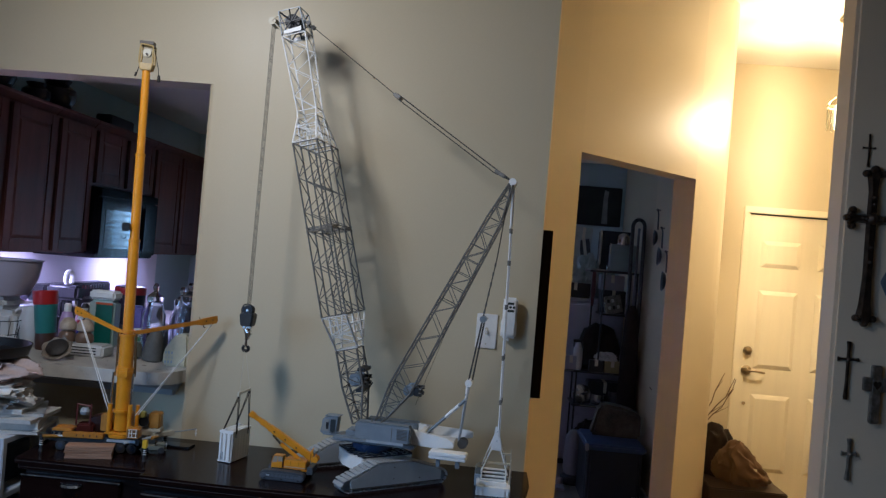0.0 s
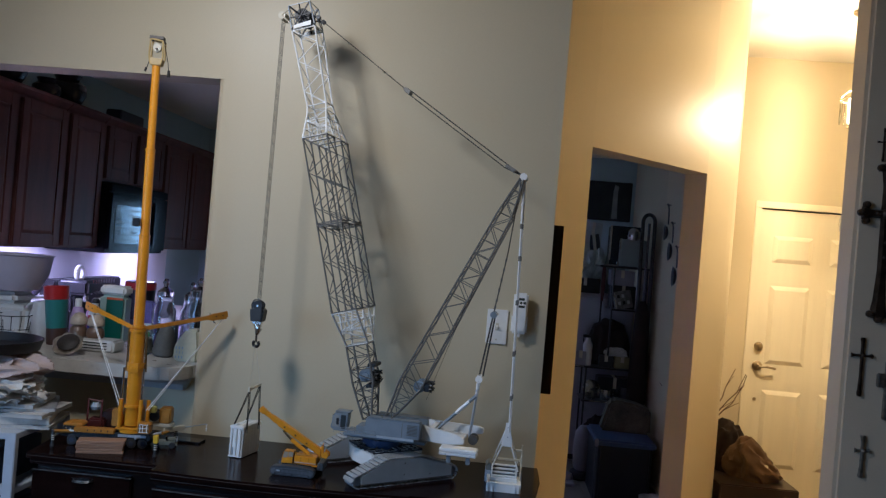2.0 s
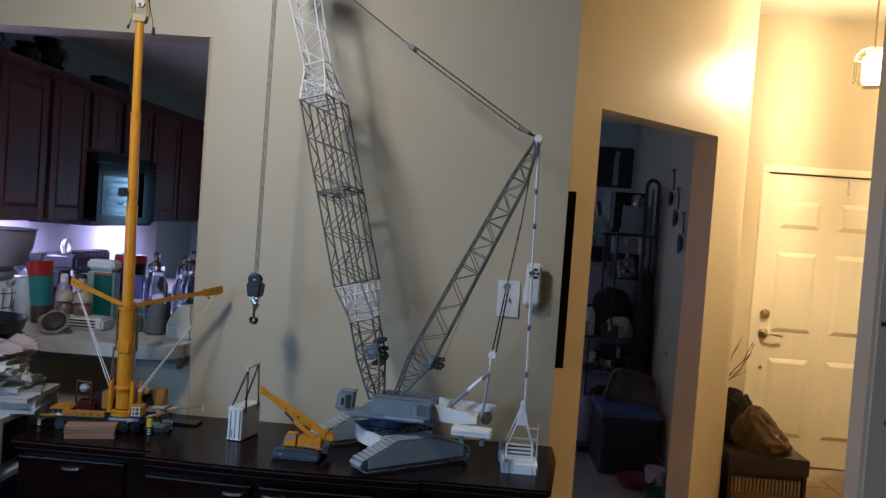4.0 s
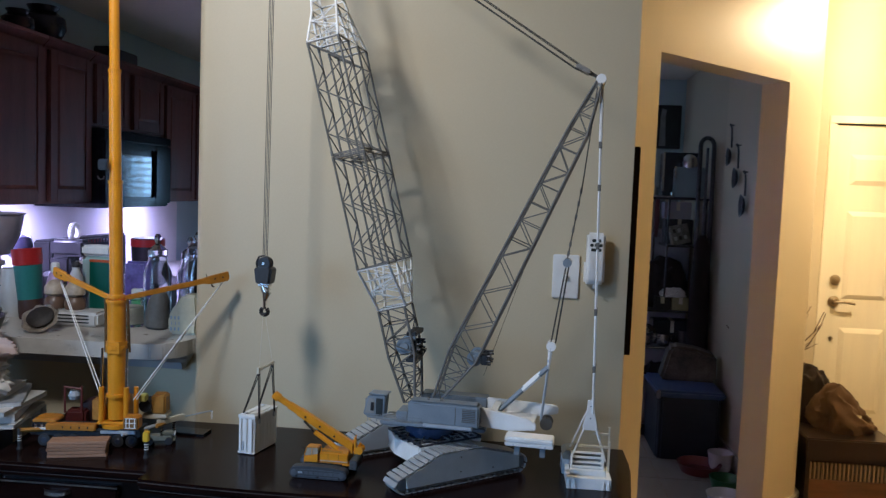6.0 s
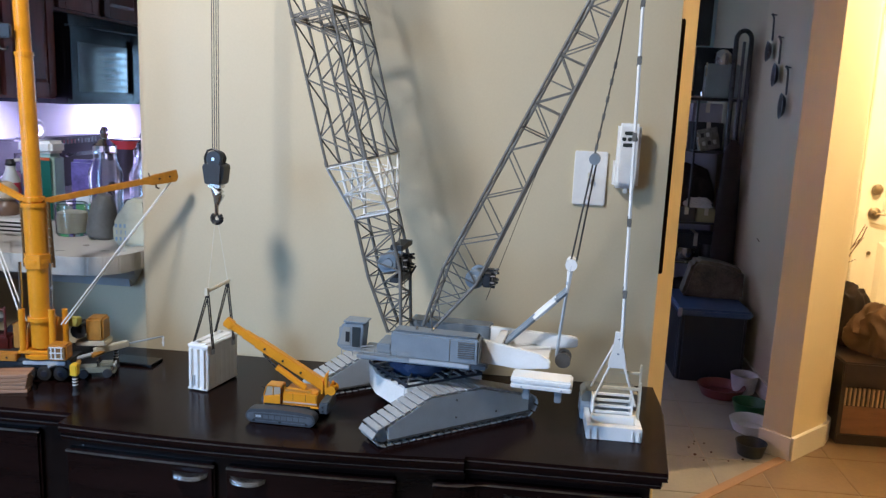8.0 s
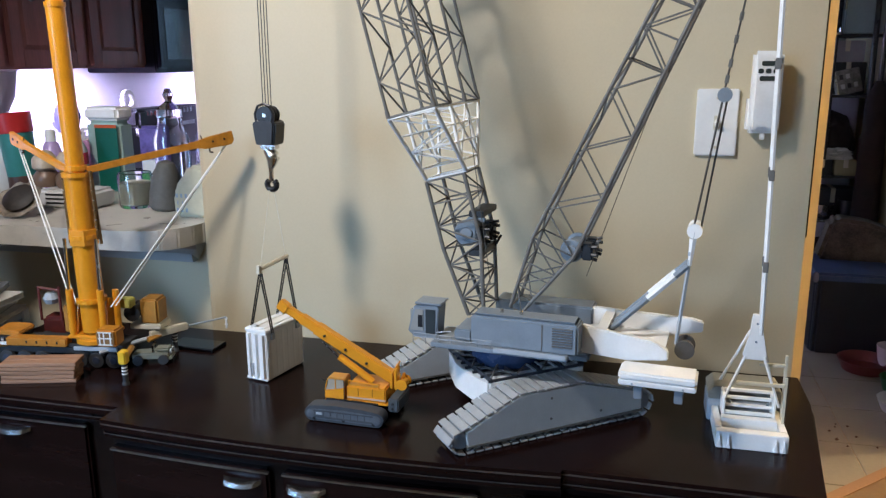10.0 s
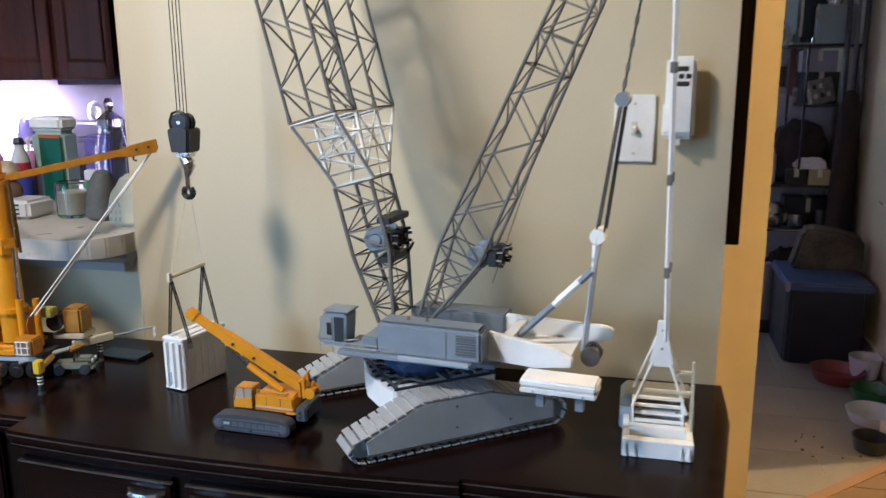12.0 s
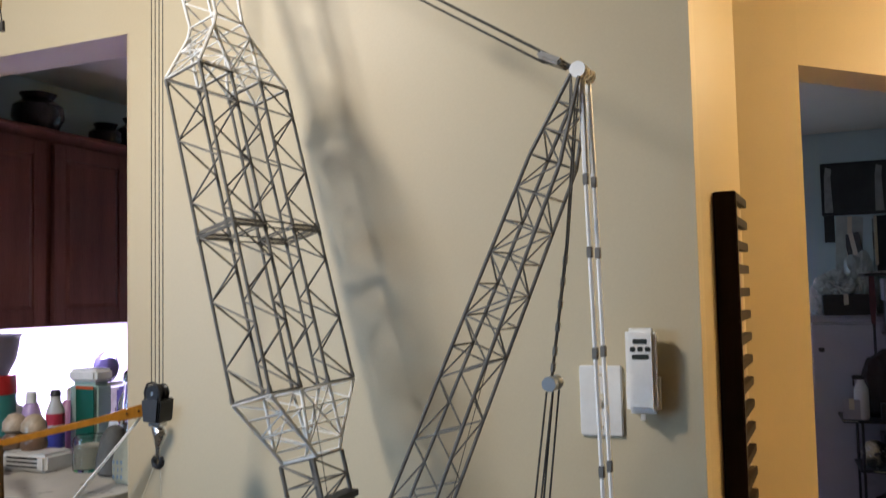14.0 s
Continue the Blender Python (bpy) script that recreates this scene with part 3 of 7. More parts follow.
# winch inside the boom foot
WINCHG, WINCHD = mat("winch_blue_grey", (0.20, 0.25, 0.30), 0.4, vary=0.2, scale=60), mat("winch_dark", (0.022, 0.026, 0.032), 0.45, vary=0.3, scale=60)
def winch(name, x, z, r, plate):
    w = part(name, lathe(fresh(), [(r * 0.9, -0.028), (r, -0.026), (r, -0.022), (r * 0.72, -0.021), (r * 0.72, 0.021), (r, 0.022), (r, 0.026), (r * 0.9, 0.028)], 22, Matrix.Translation(c2(x, z)) @ pose(0, 0, 0, 90)), WINCHG, CR, "blue-grey rope winch", True)
    part("hub", lathe(fresh(), [(r * 0.42, -0.031), (r * 0.5, -0.029), (r * 0.5, 0.029), (r * 0.42, 0.031)], 14, Matrix.Translation(c2(x, z)) @ pose(0, 0, 0, 90)), GREY, w)
    for v in (-0.020, 0.020):
        motor = part("motor", box(fresh(), c2(x + 0.014, z - 0.013, v - 0.011), c2(x + 0.032, z + 0.013, v + 0.011), bevel=0.003), WINCHD, w, "dark winch motor")
        for n in range(6):
            a = n * math.pi / 3 + 0.3
            p = c2(x + 0.032, z, v)
            part("bolt_head", rod(fresh(), p + Vector((-0.010, 0.008 * math.cos(a), 0.010 * math.sin(a))), p + Vector((0.006, 0.010 * math.cos(a), 0.013 * math.sin(a))), 0.0026, n=6), WINCHD, motor)
    if plate:
        for dz in (-0.034, 0.028):
            part("mounting_plate", box(fresh(), c2(x + 0.006, z + dz, -0.037), c2(x + 0.030, z + dz + 0.010, 0.037), bevel=0.001), WINCHD, w, "dark mounting plate")
        part("brake_link", rod(fresh(), c2(x + 0.030, z - 0.030, 0.030), c2(x + 0.040, z - 0.012, 0.030), 0.0024), WINCHD, w)
winch("boom_winch", -0.362, 1.128, 0.021, True)
winch("derrick_winch", -0.196, 1.112, 0.018, False)
# derrick mast
D0, D1 = (-0.279, 1.012), (-0.021, 1.64)
def drect(x, z, hd, hw):
    lean = -math.atan2(D1[0] - D0[0], D1[1] - D0[1])
    return rect(x, z, hd, hw, lean)
lattice("derrick_foot", CR, LATT, "grey lattice foot of the derrick mast", drect(-0.279, 1.012, 0.010, 0.034), drect(-0.223, 1.117, 0.034, 0.034), 3, 0.0028, 0.0014)
lattice("derrick_mast", CR, LATT, "dark grey lattice derrick mast", drect(-0.223, 1.117, 0.034, 0.034), drect(-0.1015, 1.385, 0.028, 0.034), 6, 0.0028, 0.0014, cross=False)
lattice("derrick_mast", CR, LATT, "dark grey lattice derrick mast", drect(-0.1015, 1.385, 0.028, 0.034), drect(0.0155, 1.642, 0.022, 0.034), 6, 0.0028, 0.0014)
lattice("derrick_head", CR, LATT, "dark grey tapered head of the derrick mast", drect(0.0155, 1.642, 0.022, 0.034), drect(0.056, 1.75, 0.006, 0.022), 3, 0.0028, 0.0014)
for v in (-0.02, -0.007, 0.007, 0.02):
    part("derrick_sheave", lathe(fresh(), [(0.011, -0.004), (0.009, 0), (0.011, 0.004)], 14, Matrix.Translation(c2(0.060, 1.757, v)) @ pose(0, 0, 0, 90)), WHITE, CR, "white sheave at the mast's tip", True)
# pendants from the derrick's tip to the boom's head
BLOCKG = mat("block_grey", (0.26, 0.245, 0.22), 0.45, vary=0.2, scale=60)
bm = fresh()
for v, o in ((-0.012, 0.0062), (0.012, 0.0062), (-0.008, -0.0062), (0.008, -0.0062)):
    rod(bm, c2(0.055, 1.762, v), c2(0.004 + o * 0.5, 1.788 + o * 0.8, v), 0.0015, n=5)
    rod(bm, c2(0.004 + o * 0.5, 1.788 + o * 0.8, v), c2(-0.312 + o * 0.5, 1.997 + o * 0.8, v), 0.0013, n=5)
for v in (-0.010, 0.010):
    rod(bm, c2(-0.312, 1.997, v), c2(-0.603, 2.204, v), 0.0011, n=5)
part("luffing_rope", bm, ROPE, CR, "dark luffing ropes")
part("back_wire", rod(fresh(), c2(-0.172, 1.075, -0.03), c2(-0.06, 1.42, -0.03), 0.0006, n=4), ROPE, CR, "thin back wire")
part("back_wire", rod(fresh(), c2(-0.352, 1.31, -0.05), c2(-0.322, 1.05, -0.03), 0.0006, n=4), ROPE, CR)
for x, z, hx, hy, hz, ry in ((0.02, 1.780, 0.018, 0.022, 0.005, 27), (-0.31, 1.995, 0.013, 0.018, 0.006, 33), (-0.389, 2.051, 0.003, 0.016, 0.003, 33), (-0.506, 2.134, 0.003, 0.016, 0.003, 33)):
    part("rope_block", box(fresh(), (-hx, -hy, -hz), (hx, hy, hz), Matrix.Translation(c2(x, z)) @ pose(0, 0, 0, 0, ry), bevel=0.003), CREAM if hx < 0.004 else BLOCKG, CR)
# ropes from the derrick down to the gantry
bm = fresh()
for v in (-0.012, 0.012):
    pipe(bm, [c2(0.052, 1.74, v * 0.4), c2(0.031, 1.53, v * 0.3), c2(0.004, 1.352, v * 0.2)], 0.0014, 5)
    rod(bm, c2(0.002, 1.335, v - 0.004), c2(-0.024, 1.155, v - 0.004), 0.0015, n=5)
    rod(bm, c2(0.008, 1.335, v + 0.004), c2(-0.014, 1.155, v + 0.004), 0.0015, n=5)
part("gantry_rope", bm, ROPE, CR, "dark gantry ropes")
bm = fresh()
lathe(bm, [(0.010, -0.016), (0.010, -0.004), (0.007, 0), (0.010, 0.004), (0.010, 0.016)], 14, Matrix.Translation(c2(0.005, 1.345)) @ pose(0, 0, 0, 90))
part("gantry_block", bm, GREY, CR, "", True)
for u in (0.12, 0.28, 0.45, 0.62, 0.80, 0.92):
    q = c2(0.031, 1.53).lerp(c2(0.004, 1.352), u)
    part("rope_knot", box(fresh(), (-0.0028, -0.004, -0.007), (0.0028, 0.004, 0.007), Matrix.Translation(q) @ pose(0, 0, 0, 0, 8), bevel=0.0015), LATT, CR)
for v in (-0.014, 0.014):
    part("gantry_leg", rod(rod(fresh(), c2(-0.022, 1.15, v), c2(-0.026, 1.115, v), 0.0042), c2(-0.026, 1.115, v), c2(-0.038, 0.978, v), 0.0030), GREY_LT, CR, "pale grey upright gantry leg")
    part("gantry_brace", rod(fresh(), c2(-0.028, 1.10, v), c2(-0.14, 0.985, v), 0.0050), GREY, CR, "grey slanting gantry brace")
    part("gantry_sleeve", rod(fresh(), c2(-0.045, 1.0826, v), c2(-0.082, 1.0446, v), 0.0056), WHITE, CR, "white sleeve on the gantry brace")
bm = fresh()
lathe(bm, [(0.011, -0.018), (0.011, -0.004), (0.008, 0), (0.011, 0.004), (0.011, 0.018)], 16, Matrix.Translation(c2(-0.022, 1.152)) @ pose(0, 0, 0, 90))
rod(bm, c2(-0.0235, 1.14, -0.014), c2(-0.026, 1.10, -0.014), 0.006, 0.003)
part("gantry_sheave", bm, WHITE, CR, "white sheave on the gantry", True)
# upper works
def C(u, v, z):
    return Vector((u, v, z - TZ))
def cbox(name, a, b, material, label="", bevel=0.003, bm=None):
    t = box(bm or fresh(), C(*a), C(*b), bevel=bevel)
    return part(name, t, material, CR, label) if name else t
hs = cbox("engine_house", (-0.034, -0.094, 0.968), (0.130, -0.052, 1.016), GREY, "grey engine house with louvres")
lou = mesh_of(box(fresh(), (0, 0, 0), (0.030, 0.003, 0.0018)), "louvre", LATT)
for i in range(8):
    s = part("louvre", lou, None, hs)
    s.location = C(0.092, -0.0958, 0.980 + i * 0.004)
part("access_panel", box(fresh(), C(0.076, -0.0948, 0.972), C(0.0775, -0.094, 1.013)), LATT, hs)
part("roof_edge", box(fresh(), C(-0.030, -0.090, 1.0162), C(0.126, -0.056, 1.0192), bevel=0.0015), GREY, hs)
for u in (0.010, 0.040):
    part("lifting_eye", lathe(fresh(), [(0.003, 0), (0.003, 0.004), (0.0015, 0.006)], 8, Matrix.Translation(C(u, -0.074, 1.0192))), STEEL, hs)
cbox("front_house", (-0.062, -0.09, 0.972), (-0.0345, -0.03, 0.990), GREY, "", 0.002)
cbox("catwalk", (-0.095, -0.108, 0.9635), (0.118, -0.0945, 0.9705), GREY, "grey catwalk beside the engine house", 0.001)
cbox("catwalk_edge", (0.006, -0.1095, 0.9662), (0.116, -0.1082, 0.9738), GREY_LT, "bright edge plate of the catwalk", 0.0008)
rail = new("handrail")
rail.parent, rail["label"] = CR, "thin pale handrail along the catwalk"
for n in range(7):
    u = -0.124 + n * 0.021
    part("post", rod(fresh(), C(u, -0.1065, 0.9705 if u > -0.095 else 0.966), C(u, -0.1065, 0.9825), 0.0006, n=4), GREY, rail)
for z in (0.9765, 0.9825):
    part("bar", rod(fresh(), C(-0.124, -0.1065, z), C(0.004, -0.1065, z), 0.0006, n=4), GREY, rail)
cbox("deck", (-0.095, -0.094, 0.957), (-0.034, -0.03, 0.9715), GREY, "", 0.0015)
cbox("main_frame", (-0.09, -0.05, 0.945), (0.14, 0.075, 0.9565), GREY, "grey main frame", 0.003)
cbox("far_house", (-0.034, 0.040, 0.957), (0.13, 0.085, 1.004), GREY, "", 0.003)
bm = prism(fresh(), [(0.128, 1.006 - TZ), (0.235, 0.990 - TZ), (0.256, 0.978 - TZ), (0.256, 0.964 - TZ), (0.20, 0.958 - TZ), (0.128, 0.962 - TZ)], -0.055, -0.043, axis="y", bevel=-0.002)
prism(bm, [(0.128, 1.004 - TZ), (0.285, 1.000 - TZ), (0.30, 0.996 - TZ), (0.30, 0.98 - TZ), (0.20, 0.958 - TZ), (0.128, 0.962 - TZ)], 0.045, 0.057, axis="y", bevel=-0.002)
box(bm, C(0.128, -0.044, 0.966), C(0.25, 0.046, 0.976))
box(bm, C(0.15, -0.044, 0.99), C(0.165, 0.046, 1.0))
part("rear_frame", bm, WHITE, CR, "white rear frame of the upper works")
bm = fresh()
lathe(bm, [(0.0145, -0.016), (0.0145, -0.012), (0.009, -0.011), (0.009, 0.011), (0.0145, 0.012), (0.0145, 0.016)], 20, Matrix.Translation(C(0.277, -0.012, 0.974)) @ pose(0, 0, 0, 90))
part("rear_winch", bm, mat("dull_brown_metal", (0.075, 0.068, 0.060), 0.5, vary=0.25, scale=60), CR, "dark rear winch", True)
bl = part("ballast", box(fresh(), C(0.192, -0.112, 0.9505), C(0.300, -0.064, 0.9620), bevel=0.003), WHITE, CR, "white ballast block")
part("ballast_layer", box(fresh(), C(0.1925, -0.1115, 0.9420), C(0.2995, -0.0645, 0.9502), bevel=0.0015), WHITE, bl)
for u in (0.212, 0.282):
    part("pin", lathe(fresh(), [(0.0016, -0.0015), (0.0016, 0.0015)], 8, Matrix.Translation(C(u, -0.1115, 0.9455)) @ pose(0, 0, 0, 90)), GREY_LT, bl)
for u in (0.214, 0.270):
    part("ballast_foot", box(fresh(), C(u, -0.104, 0.920), C(u + 0.012, -0.092, 0.9390), bevel=0.001), GREY, CR)
# driver's cab on its bracket
CABGLASS = mat("cab_glass_pale", (0.30, 0.31, 0.30), 0.12)
CABDARK = mat("cab_inside_dark", (0.035, 0.045, 0.05), 0.3)
CAB0 = [(-0.143, 0.975), (-0.130, 0.966), (-0.094, 0.966), (-0.090, 1.018), (-0.098, 1.023), (-0.132, 1.018)]
cab = part("cab", prism(fresh(), [(x, z - TZ) for x, z in CAB0], -0.082, -0.048, axis="y", bevel=-0.0015), GREY, CR, "grey operator cab with dark windows")
part("cab_window", prism(fresh(), [(x, z - TZ) for x, z in ((-0.139, 0.978), (-0.116, 0.978), (-0.116, 1.012), (-0.129, 1.013))], -0.0832, -0.0815, axis="y"), CABGLASS, cab, "pale side window")
part("cab_window", prism(fresh(), [(x, z - TZ) for x, z in ((-0.112, 0.974), (-0.097, 0.974), (-0.096, 1.014), (-0.112, 1.014))], -0.0832, -0.0815, axis="y"), CABDARK, cab, "dark door opening")
part("window_frame", box(fresh(), C(-0.125, -0.0838, 0.984), C(-0.117, -0.083, 1.004), bevel=0.001), BLACK, cab)
part("roof_edge", box(fresh(), C(-0.130, -0.084, 1.0215), C(-0.086, -0.046, 1.0245), bevel=0.001), GREY, cab)
part("cab_window", box(fresh(), C(-0.1395, -0.078, 0.984), C(-0.134, -0.052, 1.010)), CABGLASS, cab)
part("cab_rail", rod(fresh(), C(-0.094, -0.083, 0.978), C(-0.070, -0.083, 0.982), 0.0008, n=4), GREY_LT, cab)
part("cab_bracket", box(fresh(), C(-0.10, -0.075, 0.958), C(-0.05, -0.055, 0.9655), bevel=0.001), GREY, cab)
# undercarriage, turned to the upper works
UM = pose(0, 0, 0, 0, 0, 44)
bm = lathe(fresh(), [(0.062, 0.945 - TZ), (0.062, 0.93 - TZ), (0.055, 0.928 - TZ), (0.055, 0.915 - TZ)], 40)
part("slew_ring", bm, mat("slew_navy", (0.035, 0.060, 0.130), 0.25, vary=0.3, scale=40), CR, "glossy navy slew ring", True)
CB = [(-0.074, 0.072), (-0.090, 0.010), (-0.087, -0.056), (-0.079, -0.085), (0.092, -0.085), (0.092, 0.072)]
part("carbody", prism(fresh(), CB, 0.040, 0.079, UM, bevel=0.003), WHITE, CR, "white carbody block between the tracks")
part("axle_beam", box(fresh(), (-0.040, 0.0725, 0.040), (0.060, 0.127, 0.076), UM, bevel=0.003), GREY, CR)
part("deck_plate", prism(fresh(), [(x * 0.985, y * 0.985) for x, y in CB], 0.0791, 0.0799, UM), mat("deck_pale_blue", (0.68, 0.73, 0.78), 0.3, vary=0.25, scale=40), CR, "pale blue deck plate on the carbody")
DECKBAR = mat("deck_bar_navy", (0.020, 0.026, 0.040), 0.35, vary=0.3, scale=60)
for i in range(8):
    y = -0.083 + i * 0.0216
    part("deck_bar", box(fresh(), (-0.086 + 0.012 * abs(y + 0.02) / 0.09, y, 0.0800), (0.091, y + 0.0022, 0.0840), UM), DECKBAR, CR)
for x in (-0.074, -0.030, 0.014, 0.054, 0.090):
    part("deck_bar", box(fresh(), (x - 0.0014, -0.0845, 0.0800), (x + 0.0014, 0.071, 0.0865), UM), DECKBAR, CR)
for x0, y0, x1, y1 in ((-0.074, -0.083, -0.030, -0.025), (-0.030, -0.083, -0.078, -0.025), (-0.030, -0.083, 0.014, -0.045), (-0.080, -0.030, -0.030, 0.045), (0.014, -0.083, 0.054, -0.045), (-0.030, -0.030, -0.080, 0.045)):
    part("deck_brace", rod(fresh(), UM @ Vector((x0, y0, 0.0876)), UM @ Vector((x1, y1, 0.0876)), 0.0015, n=4), LATT, CR)
for n in range(5):
    part("deck_step", box(fresh(), (0.000 + n * 0.019, -0.083, 0.0868), (0.0045 + n * 0.019, -0.050, 0.0882), UM), GREY_LT, CR, "pale deck step")
SHOEG = mat("shoe_grey", (0.36, 0.378, 0.39), 0.4, vary=0.1, scale=30)
def outline(k=52):
    """The loop of a track seen from its side."""
    pts = [(-0.015, 0.024), (-0.008, 0.034), (0.010, 0.041), (0.097, 0.078), (0.206, 0.078), (0.287, 0.055), (0.326, 0.043), (0.338, 0.034), (0.340, 0.024), (0.334, 0.011), (0.322, 0.0035), (0.004, 0.0035), (-0.005, 0.006), (-0.013, 0.014)]
    pts = [Vector((x - 0.1506, 0, z)) for x, z in pts]
    pts.append(pts[0])
    ln = [(b - a).length for a, b in zip(pts, pts[1:])]
    tot, out = sum(ln), []
    for i in range(k):
        s = tot * i / k
        for a, b, q in zip(pts, pts[1:], ln):
            if s <= q:
                out.append((a.lerp(b, s / q), (b - a).normalized()))
                break
            s -= q
    return out, tot / k
loop, pitch = outline()
shoe = mesh_of(box(box(fresh(), (-pitch * 0.40, -0.027, -0.0005), (pitch * 0.40, 0.027, 0.0024), bevel=0.0006, seg=1), (-pitch * 0.2, -0.020, -0.0036), (pitch * 0.2, 0.020, -0.0005)), "track_shoe", SHOEG)
PANEL = [(0.012, 0.013), (0.010, 0.035), (0.098, 0.075), (0.205, 0.075), (0.287, 0.052), (0.318, 0.042), (0.318, 0.014)]
for s in (-1, 1):
    tr = new("track")
    tr.parent, tr.matrix_local = CR, UM @ pose(0, 0.0218 + s * 0.1322, 0)
    tr["label"] = "grey crawler track with plate shoes"
    part("side_frame", prism(fresh(), [(x - 0.1506, z) for x, z in PANEL], -0.0266, 0.0266, axis="y", bevel=-0.0008), TRACKG, tr, "smooth grey side frame")
    part("frame_edge", prism(fresh(), [(x - 0.1506, z) for x, z in ((0.010, 0.0105), (0.320, 0.0105), (0.320, 0.0135), (0.010, 0.0135))], -0.0272, 0.0272, axis="y"), LATT, tr, "dark lower edge")
    for y in (-0.0270, 0.0270):
        for x, z in ((0.0, 0.030), (0.0, 0.063), (0.09, 0.026)):
            part("bolt", lathe(fresh(), [(0.0020, -0.0006), (0.0020, 0.0006)], 8, pose(x, y, z, 90)), LATT, tr)
    for x, z in ((0.004, 0.022), (0.323, 0.024)):
        part("wheel", lathe(fresh(), [(0.012, -0.0215), (0.014, -0.02), (0.014, 0.02), (0.012, 0.0215)], 18, pose(x - 0.1506, 0, z, 90)), GREY, tr, "", True)
    for p, d in loop:
        sh = part("shoe", shoe, None, tr)
        sh.location = p
        sh.rotation_euler = (0, math.atan2(d.x * 0 - d.z, d.x), 0)
# hoist ropes, hook block
bm = fresh()
for v in (-0.013, -0.0045, 0.0045, 0.013):
    rod(bm, c2(-0.724, 2.20, v), c2(-0.728, 1.316, v), 0.0009, n=5)
part("hoist_rope", bm, ROPE, CR, "thin grey hoist ropes")
P = [(-0.0175, 1.254), (0.0175, 1.254), (0.0195, 1.260), (0.0235, 1.291), (0.016, 1.294), (-0.016, 1.294), (-0.0235, 1.291), (-0.0195, 1.260)]
HM = Matrix.Translation(c2(-0.727, TZ))
hb = part("hook_block", prism(fresh(), [(x, z - TZ) for x, z in P], -0.016, 0.016, HM, axis="y", bevel=-0.002), BLACK, CR, "black hook block")
for v in (-0.018, 0.018):
    part("cheek_plate", prism(fresh(), [(x * 0.8, z - TZ + 0.001) for x, z in P], v - 0.001, v + 0.001, HM, axis="y"), RUBBER, hb)
for v in (-0.008, 0.008):
    part("sheave", lathe(fresh(), [(0.0155, -0.005), (0.0155, -0.003), (0.012, 0), (0.0155, 0.003), (0.0155, 0.005)], 20, Matrix.Translation(c2(-0.727, 1.304, v)) @ pose(0, 0, 0, 90)), BLACK, hb, "", True)
    part("sheave_cover", lathe(fresh(), [(0.0034, -0.0056), (0.0034, 0.0056)], 12, Matrix.Translation(c2(-0.727, 1.304, v)) @ pose(0, 0, 0, 90)), STEEL, hb)
for s in (-1, 1):
    part("guard_bar", pipe(fresh(), [c2(-0.727 + s * 0.0165, 1.294, -0.012), c2(-0.727 + s * 0.0185, 1.306, -0.012), c2(-0.727 + s * 0.012, 1.320, -0.012), c2(-0.727, 1.3235, -0.012)], 0.0022, 6), BLACK, hb)
part("trunnion", box(fresh(), c2(-0.741, 1.246, -0.010), c2(-0.713, 1.2545, 0.010), bevel=0.002), STEEL, hb, "chromed crosspiece")
part("swivel", rod(rod(fresh(), c2(-0.731, 1.246), c2(-0.722, 1.233), 0.009, 0.012, 12), c2(-0.722, 1.233), c2(-0.727, 1.212), 0.012, 0.005, 12), STEEL, hb, "chromed swivel", True)
part("shank", rod(fresh(), c2(-0.727, 1.212), c2(-0.727, 1.190), 0.0042, 0.004, 8), STEEL, hb)
for s in (-1, 1):
    part("hook", pipe(fresh(), [c2(-0.727 + s * 0.0095 * math.sin(a * 0.5), 1.184 - 0.0085 * math.cos(a * 0.5)) for a in range(0, 6)], 0.0052, 8), BLACK, hb, "black double hook", True)
# white pendant bars down to the hanging tray
def pendant(z):
    return 0.062 + (1.755 - z) * 0.022
for v in (-0.018, 0.018):
    bm = fresh()
    rod(bm, c2(pendant(1.745), 1.745, v * 0.75), c2(pendant(1.62), 1.62, v), 0.0045, 0.0040, 8)
    part("pendant_head", bm, WHITE, CR, "thick white upper pendant bar")
    for z0, z1 in ((1.605, 1.525), (1.51, 1.395), (1.38, 1.245), (1.23, 1.115), (1.10, 1.005)):
        part("pendant_bar", rod(fresh(), c2(pendant(z0), z0, v), c2(pendant(z1), z1, v if z1 > 1.01 else v * 0.7), 0.0032, n=6), WHITE, CR, "white pendant bar")
    for z in (1.612, 1.517, 1.387, 1.237, 1.107):
        part("pendant_link", box(fresh(), c2(pendant(z) - 0.0037, z - 0.0075, v - 0.0038), c2(pendant(z) + 0.0037, z + 0.0075, v + 0.0038), bevel=0.001), LATT, CR, "dark grey pendant link")

# ---- counterweight tray hanging from the white pendants ----
tray = thing("counterweight_tray", pose(0.073, 2.40, TZ), "white model counterweight tray hanging from pendants, on the dresser", "model part")
fb = part("front_beam", box(fresh(), (-0.050, -0.080, 0.0), (0.050, -0.064, 0.026), bevel=0.001), WHITE, tray, "white front beam with small ribs")
for x in (-0.044, -0.031, 0.034, 0.045):
    part("rib", prism(fresh(), [(x - 0.0035, 0.002), (x + 0.0015, 0.002), (x - 0.001, 0.021)], -0.0835, -0.0802, axis="y"), WHITE, fb)
for x in (-0.050, 0.040):
    part("side_beam", box(fresh(), (x, -0.0638, 0.0), (x + 0.010, 0.012, 0.026), bevel=0.001), WHITE, tray)
part("tray_floor", box(fresh(), (-0.040, -0.0638, 0.001), (0.040, 0.011, 0.004)), GREY_LT, tray)
part("cross_beam", box(fresh(), (-0.0398, -0.040, 0.010), (0.0398, -0.026, 0.030), bevel=0.001), WHITE, tray)
